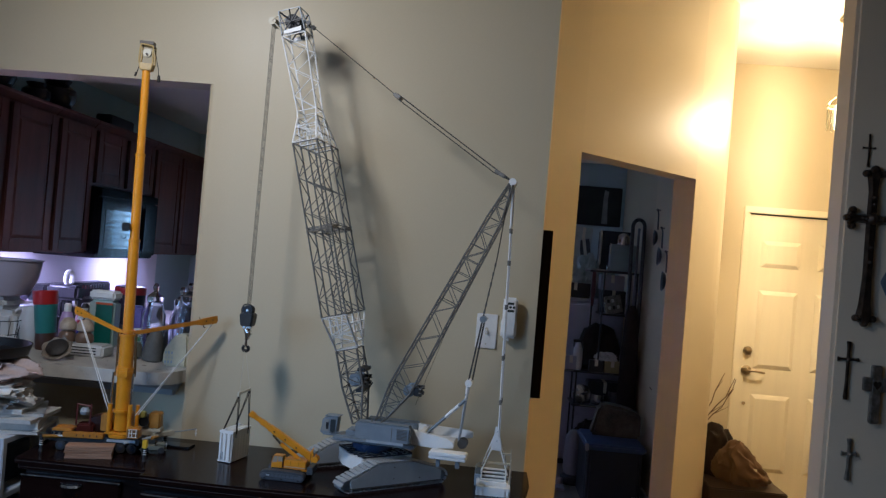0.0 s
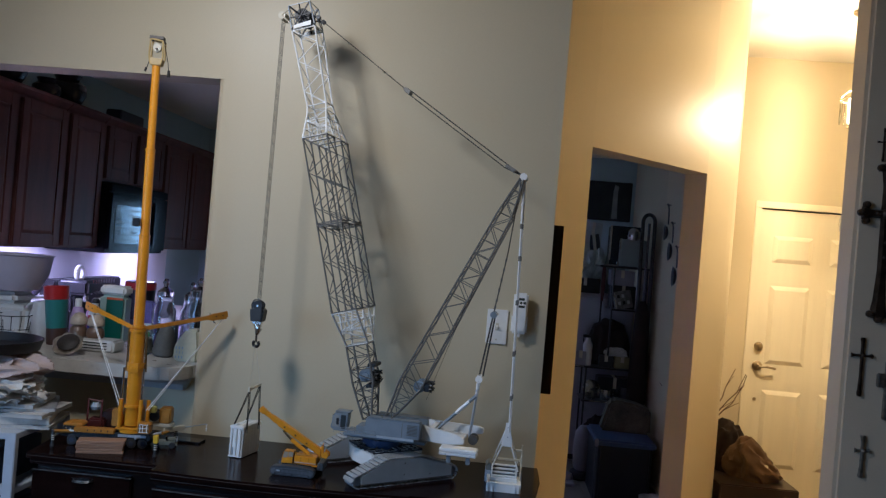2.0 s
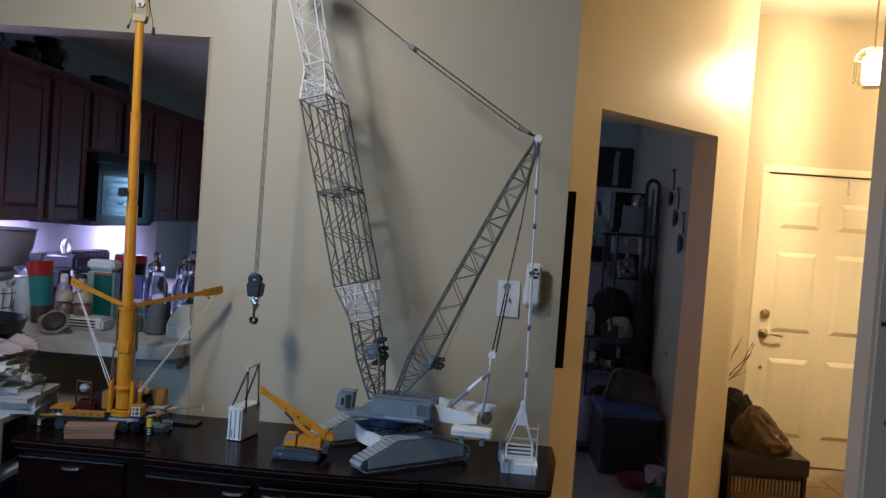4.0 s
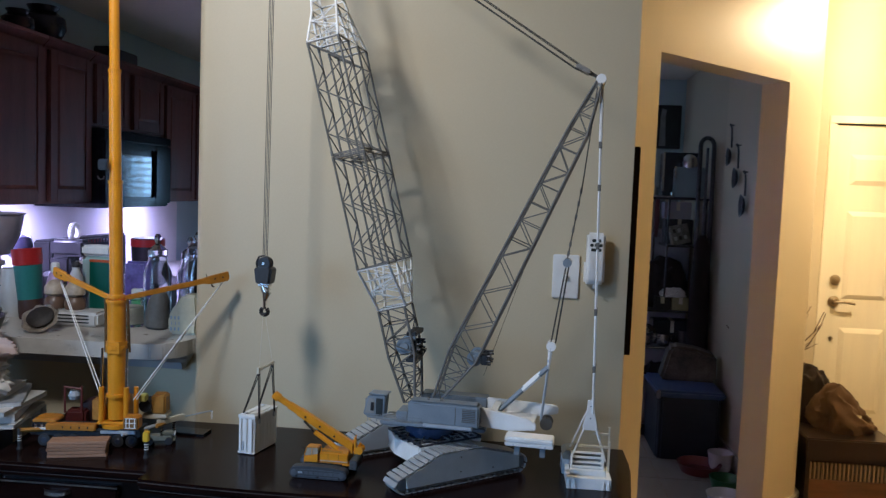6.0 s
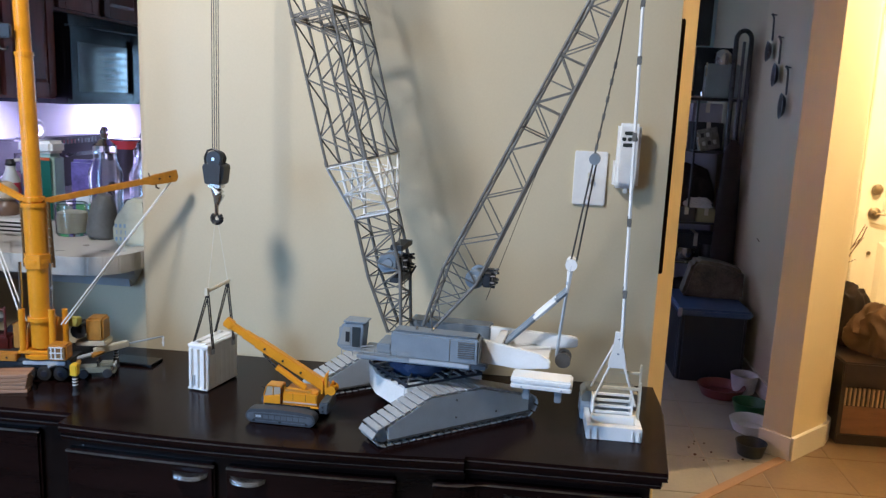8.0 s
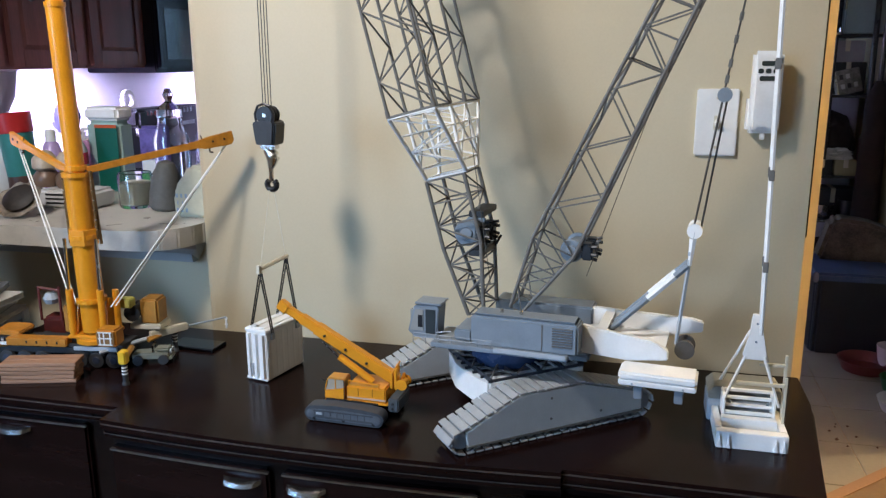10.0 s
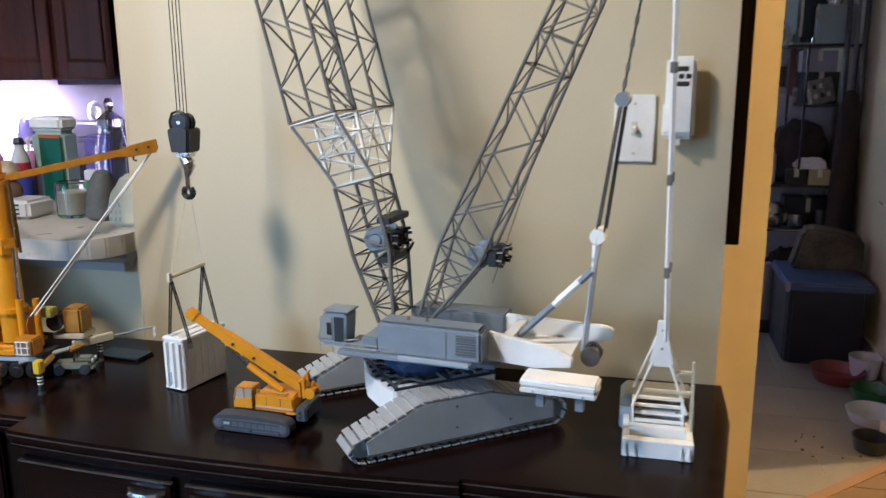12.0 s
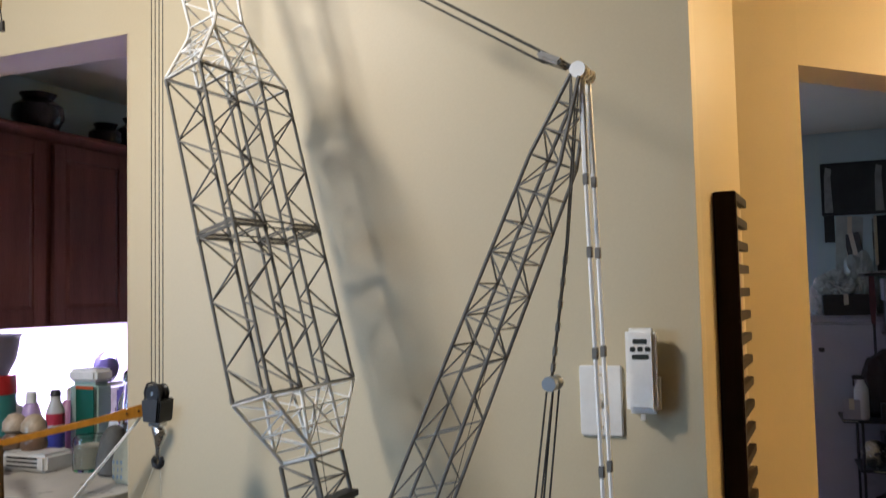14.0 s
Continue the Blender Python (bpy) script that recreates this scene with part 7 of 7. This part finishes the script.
part("vase_body", lathe(fresh(), [(0.06, 0), (0.08, 0.02), (0.09, 0.2), (0.06, 0.38), (0.045, 0.45), (0.055, 0.48), (0.045, 0.478), (0.035, 0.44)], 24), URN, vase, "", True)
rs = random.Random(4)
BARK = mat("bare_branch", (0.13, 0.07, 0.04), 0.8, vary=0.3)
def twig(name, pts, r0, r1, parent):
    """A bent tapering branch as one closed tube."""
    bm, rings = fresh(), []
    for n, p in enumerate(pts):
        q = (pts[min(n + 1, len(pts) - 1)] - pts[max(n - 1, 0)]).to_track_quat("Z", "Y").to_matrix()
        r = r0 + (r1 - r0) * n / (len(pts) - 1)
        rings.append([bm.verts.new(p + q @ Vector((r * math.cos(a), r * math.sin(a), 0))) for a in [i * math.pi / 3 for i in range(6)]])
    for u, w in zip(rings, rings[1:]):
        for i in range(6):
            bm.faces.new((u[i], u[(i + 1) % 6], w[(i + 1) % 6], w[i]))
    bm.faces.new(rings[0][::-1])
    bm.faces.new(rings[-1])
    return part(name, bm, BARK, parent, smooth=True)
for k in range(10):
    pts, tips, p, d = [Vector((0, 0, 0.44))], [], Vector((0, 0, 0.44)), Vector((rs.uniform(-0.55, 0.28), rs.uniform(-0.3, 0.3), 1)).normalized()
    for i in range(7):
        p = p + d * 0.072
        pts.append(p)
        if i in (2, 4):
            tips.append((p, p + (d + Vector((rs.uniform(-0.8, 0.8), rs.uniform(-0.6, 0.6), 0.1))) * 0.07))
        d = (d + Vector((rs.uniform(-0.50, 0.42), rs.uniform(-0.35, 0.35), 0.1))).normalized()
    branch = twig("branch", pts, 0.0052, 0.0022, vase)
    for a, b in tips:
        twig("twig", [a, a.lerp(b, 0.5), b], 0.0032, 0.0014, branch)

# ---- kitchen's far corner, through the doorway ----
TEAL = mat("storage_tote_grey", (0.014, 0.016, 0.022), 0.45, vary=0.15)
tote = thing("storage_tote", pose(0.925, 5.40, 0), "dark plastic storage tote with a blue lid on the floor", "storage tote")
part("tub", prism(fresh(), [(-0.165, -0.235), (0.165, -0.235), (0.18, -0.20), (0.18, 0.22), (-0.18, 0.22), (-0.18, -0.20)], 0, 0.365, bevel=0.012), TEAL, tote)
part("lid", box(fresh(), (-0.195, -0.25, 0.362), (0.195, 0.235, 0.402), bevel=0.012, seg=3), mat("lid_blue", (0.06, 0.10, 0.22), 0.4), tote, "blue snap lid")
part("latch", box(fresh(), (-0.20, -0.258, 0.356), (-0.175, -0.247, 0.408), bevel=0.006), LAV, tote, "pale latch")
BAGM = mat("tan_print_canvas", (0.12, 0.095, 0.062), 0.8, vary=0.75, scale=9, bump=0.3)
solid("canvas_bag", prism(fresh(), [(-0.17, 0), (0.165, 0), (0.160, 0.165), (0.05, 0.20), (-0.09, 0.215), (-0.12, 0.195)], -0.08, 0.08, axis="y", bevel=-0.025), BAGM, "tan printed canvas bag on the storage tote", "bag", m=pose(0.965, 5.50, 0.4025, 0, 0, -4))
DARKST0 = mat("dull_dark_steel", (0.16, 0.16, 0.17), 0.3, metal=0.9, vary=0.3)
rk = thing("utility_rack", pose(0.0, 0.0, 0), "dark metal utility rack crammed with appliances and clutter", "rack")
for x, y, z0, z1 in ((0.72, 5.86, 0, 0.77), (0.72, 6.12, 0, 0.77), (1.105, 5.86, 0, 1.51), (1.105, 6.12, 0, 1.51), (0.825, 6.12, 0.77, 1.51), (0.868, 5.86, 0.77, 1.51)):
    part("post", rod(fresh(), (x, y, z0), (x, y, z1), 0.007, n=10), BLACK, rk)
for z, x0 in ((0.53, 0.70), (0.775, 0.63), (1.205, 0.86), (1.515, 0.76)):
    part("shelf", box(fresh(), (x0, 5.845, z - 0.014), (1.12, 6.135, z), bevel=0.003), BLACK, rk)
part("shelf_edge", rod(fresh(), (0.76, 5.841, 0.524), (1.05, 5.841, 0.524), 0.004, n=6), STEEL, rk, "chromed shelf edge")
part("shelf_edge", rod(fresh(), (0.63, 5.841, 0.770), (0.70, 5.841, 0.770), 0.004, n=6), STEEL, rk, "chromed shelf edge")
cm = thing("coffee_machine", pose(0.95, 5.98, 1.5155), "black coffee machine with a grey water tank and chrome edges", "coffee machine")
part("body", box(fresh(), (-0.115, -0.03, 0), (0.125, 0.12, 0.298), bevel=0.008), mat("navy_gloss", (0.012, 0.016, 0.026), 0.15, vary=0.2), cm)
part("chrome_edge", box(fresh(), (-0.124, -0.045, 0.04), (-0.110, -0.028, 0.298), bevel=0.003), STEEL, cm, "chrome edge")
tank = part("water_tank", box(fresh(), (-0.052, -0.12, 0.004), (0.138, -0.034, 0.200), bevel=0.008), mat("slate_plastic", (0.26, 0.34, 0.35), 0.3), cm, "grey green water tank")
part("tank_edge", box(fresh(), (-0.060, -0.122, 0.125), (-0.050, -0.110, 0.205), bevel=0.002), STEEL, tank, "chrome edge")
part("spout", rod(fresh(), (-0.062, -0.10, 0.0), (-0.062, -0.10, 0.035), 0.009, n=10), STEEL, cm, "chrome spout")
part("dome", lathe(fresh(), [(0.045, 0.196), (0.052, 0.225), (0.045, 0.262), (0.022, 0.282), (0.004, 0.286)], 22, pose(0.04, -0.075, 0)), STEEL, cm, "chrome dome", True)
part("drip_plate", box(fresh(), (-0.165, -0.125, 0.0), (-0.062, 0.0, 0.010), bevel=0.002), PEWTER, cm)
vac = thing("vacuum_cleaner", pose(1.075, 5.78, 0), "upright black vacuum cleaner with an arched hose", "vacuum cleaner")
part("floor_head", box(fresh(), (-0.10, -0.12, 0.0), (0.075, 0.06, 0.09), bevel=0.02, seg=3), BLACK, vac)
part("dust_bag", lathe(fresh(), [(0.05, 0.085), (0.066, 0.14), (0.068, 0.55), (0.060, 0.98), (0.05, 1.20), (0.02, 1.28)], 20), JACKD, vac, "dark dust bag", True)
hose = bpy.data.curves.new("hose", "CURVE")
hose.dimensions, hose.bevel_depth, hose.bevel_resolution = "3D", 0.014, 3
arc = [(0.048, 0.02, 1.10)] + [(0.042 * math.cos(a), 0.02, 1.85 + 0.052 * math.sin(a)) for a in [i * math.pi / 10 for i in range(11)]] + [(-0.036, 0.02, 1.20)]
sp_line = hose.splines.new("POLY")
sp_line.points.add(len(arc) - 1)
for q, p in zip(sp_line.points, arc):
    q.co = (*p, 1)
hose.materials.append(mat("hose_grey", (0.035, 0.037, 0.040), 0.3, vary=0.3, scale=60))
part("hose", hose, None, vac)
part("pole", rod(fresh(), (0.004, 0.02, 1.26), (0.004, 0.02, 1.84), 0.009, n=10), DARKST0, vac, "", True)
BOXW = mat("pale_carton", (0.34, 0.33, 0.38), 0.6, vary=0.15)
GRN = mat("green_glassware", (0.20, 0.27, 0.25), 0.3, vary=0.3, scale=20)
PALEBAG = mat("pale_green_film", (0.42, 0.47, 0.44), 0.35, vary=0.25, scale=14, bump=0.3)
def carton(x, y, z, sx, sy, sz, material, label, rz=0, ry=0, rx=0):
    c = thing("carton", pose(x, y, z, rx, ry, rz), label, "box", group="boxes on the rack")
    part("case", box(fresh(), (-sx / 2, -sy / 2, 0), (sx / 2, sy / 2, sz), bevel=min(0.004, sx / 4, sy / 4)), material, c)
    part("tape", box(fresh(), (-min(0.012, sx / 3), -sy / 2 - 0.001, sz * 0.5), (min(0.012, sx / 3), sy / 2 + 0.001, sz + 0.001)), CREAM, c)
    return c
carton(0.96, 6.03, 1.2055, 0.18, 0.14, 0.168, TEAL, "dark grey box on the utility rack")
carton(0.945, 6.02, 1.374, 0.175, 0.13, 0.112, BOXW, "pale grey box stacked under the top shelf")
tin = thing("patterned_tin", pose(0.955, 5.90, 1.2075, -8, -12, 12), "silvery patterned tin leaning on the utility rack", "tin")
part("case", box(fresh(), (-0.055, -0.02, 0), (0.075, 0.02, 0.13), bevel=0.004), PEWTER, tin)
part("bright_edge", box(fresh(), (-0.060, -0.023, 0.0), (-0.050, -0.017, 0.13), bevel=0.002), STEEL, tin, "shiny edge")
for n in range(5):
    part("mark", box(fresh(), (-0.035 + (n % 3) * 0.034, -0.0215, 0.03 + (n // 3) * 0.05), (-0.015 + (n % 3) * 0.034, -0.0195, 0.055 + (n // 3) * 0.05), bevel=0.002), BLACK if n % 2 else MILK, tin)
hc = thing("hanging_cloth", pose(0.792, 5.852, 1.50), "maroon cloth strip hanging from the top shelf", "cloth")
part("cloth", prism(fresh(), [(-0.012, 0.0), (0.012, 0.0), (0.016, -0.14), (0.008, -0.25), (-0.010, -0.24), (-0.015, -0.12)], -0.006, 0.006, axis="y", bevel=-0.002), mat("maroon_cloth", (0.085, 0.02, 0.025), 0.8, vary=0.3, scale=20), hc)
turned("chrome_bottle", 0.835, 5.93, [(0.018, 0), (0.022, 0.006), (0.022, 0.19), (0.010, 0.23), (0.010, 0.26)], STEEL, "slim chromed bottle on the rack", "bottle", z=0.7755, n=16)
crumple("dark_bag", 0.885, 5.99, 0.7755, 0.165, 0.11, 0.33, JACKD, "dark rounded bag filling the rack's middle shelf", "bag", 17, 1.6, deep=0.22)
carton(0.975, 5.885, 0.7755, 0.11, 0.07, 0.085, mat("straw_carton", (0.30, 0.28, 0.14), 0.6), "straw coloured small box on the rack")
crumple("crumpled_paper", 0.925, 5.875, 0.861, 0.085, 0.03, 0.065, CLOTH_W, "crumpled pale paper on the small boxes", "paper", 19, 6, deep=0.5)
carton(0.858, 5.875, 0.7755, 0.10, 0.05, 0.085, BLACK, "black small box on the rack")
carton(1.055, 5.90, 0.7755, 0.025, 0.10, 0.20, mat("brown_book", (0.10, 0.05, 0.035), 0.6), "brown book standing on the rack")
sp = thing("spray_bottle", pose(0.725, 5.90, 0.7755), "milky white bottle with a black nozzle on the rack", "bottle")
part("body", lathe(fresh(), [(0.030, 0), (0.034, 0.01), (0.034, 0.15), (0.020, 0.18), (0.014, 0.20)], 16), MILK, sp, "", True)
part("nozzle", box(fresh(), (-0.040, -0.012, 0.20), (0.012, 0.012, 0.222), bevel=0.004), BLACK, sp)
part("trigger", box(fresh(), (-0.038, -0.006, 0.165), (-0.030, 0.006, 0.20), bevel=0.002), BLACK, sp)
carton(0.678, 5.885, 0.7755, 0.085, 0.03, 0.10, BOXW, "small pale grey book on the utility rack", -8)
def pot(x, y, z, r, h, material, label):
    p = thing("cooking_pot", pose(x, y, z, 0, 0, 30), label, "pot", group="pots on the rack")
    part("body", lathe(fresh(), [(r * 0.92, 0), (r, 0.008), (r, h), (r * 0.95, h), (r * 0.94, 0.012), (r * 0.3, 0.01)], 22), material, p, "", True)
    part("handle", rod(fresh(), (r, 0, h * 0.8), (r + 0.07, 0, h * 0.85), 0.007, n=8), BLACK, p)
    return p
pot(0.90, 5.93, 0.5305, 0.055, 0.075, STEEL, "small shiny steel pot on the lower shelf")
pot(1.03, 5.95, 0.5305, 0.055, 0.10, DARKST0, "dark steel pot on the lower shelf")
lid = thing("pan_lid", pose(0.775, 5.90, 0.5305, 0, 0, 0), "round steel pan lid leaning on the lower shelf", "pan lid")
part("disc", lathe(fresh(), [(0.004, 0.012), (0.05, 0.008), (0.072, 0.0), (0.070, -0.003), (0.04, 0.003)], 26, pose(0, 0.0, 0.070, 78, 0, 20)), STEEL, lid, "", True)
part("knob", rod(fresh(), (0.006, -0.012, 0.072), (0.014, -0.034, 0.078), 0.009, n=10), BLACK, lid)
carton(0.95, 6.03, 0.5305, 0.25, 0.15, 0.16, TEAL, "dark box on the lower rack shelf")
crumple("floor_bag", 0.90, 6.00, 0.0, 0.18, 0.12, 0.40, JACKD, "dark bag slumped on the floor under the rack", "bag", 21, 3)
feeder = thing("pet_feeder", pose(0.725, 5.70, 0), "grey rounded plastic pet feeder on the tiles", "pet feeder")
part("hopper", lathe(fresh(), [(0.050, 0.06), (0.066, 0.09), (0.070, 0.22), (0.060, 0.33), (0.030, 0.37), (0.004, 0.375)], 24), mat("feeder_grey", (0.20, 0.205, 0.22), 0.4, vary=0.15), feeder, "", True)
part("foot", lathe(fresh(), [(0.085, 0.0), (0.090, 0.01), (0.080, 0.05), (0.055, 0.062)], 24), TEAL, feeder, "dark foot", True)
# tall white freezer behind the rack and what stands on it
fr = thing("chest_freezer", pose(0.79, 6.52, 0), "pale grey freezer with bags and papers on top", "freezer")
part("case", box(fresh(), (-0.275, -0.32, 0.04), (0.30, 0.35, 1.25), bevel=0.012, seg=3), mat("white_enamel", (0.40, 0.40, 0.45), 0.3, vary=0.05), fr)
part("lid", box(fresh(), (-0.28, -0.325, 1.252), (0.305, 0.355, 1.29), bevel=0.01, seg=3), mat("freezer_lid", (0.34, 0.34, 0.39), 0.35), fr, "pale lid")
part("foot", box(fresh(), (-0.26, -0.30, 0.0), (0.28, 0.33, 0.04)), BLACK, fr)
part("lock", box(fresh(), (-0.235, -0.328, 1.09), (-0.205, -0.319, 1.115), bevel=0.003), BLACK, fr, "small dark lock")
carton(0.705, 6.27, 1.2905, 0.23, 0.12, 0.115, BLACK, "black low box on the freezer")
crumple("pale_plastic_bag", 0.66, 6.27, 1.406, 0.10, 0.07, 0.13, PALEBAG, "pale green plastic bag slumped on the black box", "bag", 31, 4, deep=0.5)
crumple("pale_plastic_bag", 0.795, 6.33, 1.2905, 0.09, 0.07, 0.36, PALEBAG, "pale green plastic bag slumped on the freezer", "bag", 37, 4, deep=0.5)
crumple("white_paper_heap", 0.60, 6.40, 1.2905, 0.07, 0.08, 0.22, CLOTH_W, "crumpled white paper on the freezer", "paper", 41, 5, deep=0.45)
carton(0.735, 6.44, 1.2905, 0.14, 0.015, 0.56, PALEBAG, "pale green card standing on the freezer", 4, 3, 0)
carton(0.845, 6.42, 1.2905, 0.085, 0.012, 0.47, BLACK, "black folder standing on the freezer", -10, -10, 0)
carton(0.95, 6.46, 1.2905, 0.16, 0.10, 0.30, GRN, "dull green box on the freezer")
pic = thing("framed_picture", pose(0.93, 6.998, 2.07), "dark framed picture with pale figures on the wall", "picture")
part("frame", box(fresh(), (-0.27, -0.022, -0.17), (0.20, 0.0, 0.17), bevel=0.004), BLACK, pic)
part("canvas", box(fresh(), (-0.25, -0.024, -0.15), (0.18, -0.022, 0.15)), mat("dark_canvas", (0.02, 0.022, 0.022), 0.5, vary=0.5, scale=10), pic)
for x in (-0.235, 0.055):
    part("pale_column", prism(fresh(), [(x - 0.02, -0.15), (x + 0.03, -0.15), (x + 0.022, 0.08), (x + 0.03, 0.13), (x - 0.005, 0.145), (x - 0.015, 0.08)], -0.026, -0.024, axis="y"), mat("pale_paint", (0.28, 0.29, 0.27), 0.6, vary=0.3, scale=20), pic, "pale painted shape")
pn = thing("hanging_photo", pose(0.70, 6.998, 1.86), "dark hanging pennant on the wall", "pennant")
part("cloth", box(fresh(), (-0.03, -0.006, -0.13), (0.03, 0.0, 0.13)), BLACK, pn)
# ladles hanging on the side wall
DARKST = mat("dark_steel", (0.10, 0.10, 0.10), 0.35, metal=0.9, vary=0.3)
for y, z, r in ((5.50, 1.955, 0.036), (5.33, 1.825, 0.040), (5.15, 1.665, 0.042)):
    ld = thing("hanging_ladle", pose(1.158, y, z), "dark steel ladle hanging on the pale wall", "ladle", group="ladles on the wall")
    part("stem", pipe(fresh(), [(-0.014, 0.018, 0.004), (-0.022, 0.002, 0.010), (-0.016, -0.006, -0.010), (-0.012, 0, -0.03), (-0.010, 0, -0.13)], 0.0055, 6), DARKST, ld)
    part("peg", rod(fresh(), (0, 0.0, 0.004), (-0.03, 0.0, 0.006), 0.004), DARKST, ld)
    bowl = lathe(fresh(), [(0.004, 0), (r * 0.7, 0.008), (r, 0.026), (r * 0.9, 0.024), (r * 0.6, 0.012)], 20, pose(-0.006, 0, -0.185, 0, -90) @ Matrix.Diagonal((1.55, 1, 1, 1)))
    part("bowl", bowl, DARKST, ld, "oval ladle bowl", True)
# bowls on the floor
def basin(x, y, r, h, material, label, z=0.0):
    return turned("basin", x, y, [(r * 0.72, 0), (r * 0.8, 0.004), (r * 0.97, h * 0.9), (r, h), (r * 0.95, h), (r * 0.76, 0.012)], material, label, "bowl", z=z, n=32)
basin(0.905, 4.245, 0.065, 0.06, mat("black_bowl", (0.02, 0.025, 0.025), 0.4), "black pet bowl on the tiled floor")
basin(0.98, 4.52, 0.10, 0.05, MILK, "milky plastic bowl on the floor by the wall")
basin(1.03, 4.74, 0.085, 0.06, mat("green_plastic", (0.02, 0.12, 0.03), 0.4), "green plastic bowl on the floor by the wall")
basin(0.945, 4.97, 0.12, 0.055, mat("dull_red_plastic", (0.16, 0.03, 0.025), 0.45), "dull red basin on the floor by the tote")
basin(1.075, 5.04, 0.07, 0.10, MILK, "pale dish on the floor by the wall")
rs = random.Random(8)
bm = fresh()
for i in range(9):
    x, y = 0.76 + rs.uniform(-0.12, 0.10), 4.24 + rs.uniform(-0.10, 0.10)
    s = rs.uniform(0.004, 0.008)
    lathe(bm, [(s * 0.6, 0), (s, s * 0.5), (s * 0.5, s)], 6, pose(x, y, 0.0005))
solid("pet_food_crumbs", bm, mat("kibble", (0.10, 0.05, 0.025), 0.8), "scattered brown pet food crumbs on the tiles", "crumbs", kind="stuff")
sl2 = thing("pale_slippers", pose(0.62, 5.55, 0), "pale slipper lying on the tiled floor", "slipper")
part("sole", box(fresh(), (-0.04, -0.11, 0), (0.04, 0.11, 0.02), bevel=0.01), BOXW, sl2)
part("strap", lathe(fresh(), [(0.04, 0.0), (0.03, 0.035), (0.01, 0.045)], 14, pose(0, 0.04, 0.018)), BOXW, sl2, "", True)

# ---- floor tiles ----
def tile_mesh(s, material, name):
    return mesh_of(box(fresh(), (-s / 2 + 0.002, -s / 2 + 0.002, -0.006), (s / 2 - 0.002, s / 2 - 0.002, 0.0), bevel=0.0015, seg=1), name, material)
S = 0.33
tk, th = tile_mesh(S, TILE_K, "tile"), tile_mesh(S, TILE_H, "tile")
def lay(x, y, z, me, keep):
    """A tile at its place; where the doorway's line crosses it, only the side asked for stays."""
    off = [(y + b * S / 2) - (x + a * S / 2) - 3.20 for a in (-1, 1) for b in (-1, 1)]
    if max(k * keep for k in off) <= 0:
        return
    if min(k * keep for k in off) < 0:
        bm = bmesh.new()
        bm.from_mesh(me)
        made = bmesh.ops.bisect_plane(bm, geom=bm.verts[:] + bm.edges[:] + bm.faces[:], plane_co=(0.0, 3.20 + x - y, 0), plane_no=(keep * 0.7071, -keep * 0.7071, 0), clear_outer=True)
        bmesh.ops.holes_fill(bm, edges=[e for e in made["geom_cut"] if isinstance(e, bmesh.types.BMEdge)])
        me = mesh_of(bm, "tile", me.materials[0])
    part("tile", me, None, FLOOR).location = (x, y, z)
for i in range(0, 4):
    for j in range(7, 22):
        x, y = i * S + 0.21, j * S + 0.05
        if 2.9 < y < 6.98:
            lay(x, y, -0.0006, tk, 1)
for i in range(-3, 8):
    for j in range(-6, 6):
        x, y = 1.078 + i * S, 4.113 + j * S
        if 0.0 < x < 3.0 and 2.2 < y < 5.7:
            lay(x, y, 0.0, th, -1)
bm = prism(fresh(), [(0.383, 3.55), (1.058, 4.225), (1.03, 4.253), (0.355, 3.578)], -0.01, 0.004)
solid("threshold", bm, mat("threshold_wood", (0.30, 0.17, 0.09), 0.5), "narrow brown threshold strip in the doorway", "trim", kind="structure")
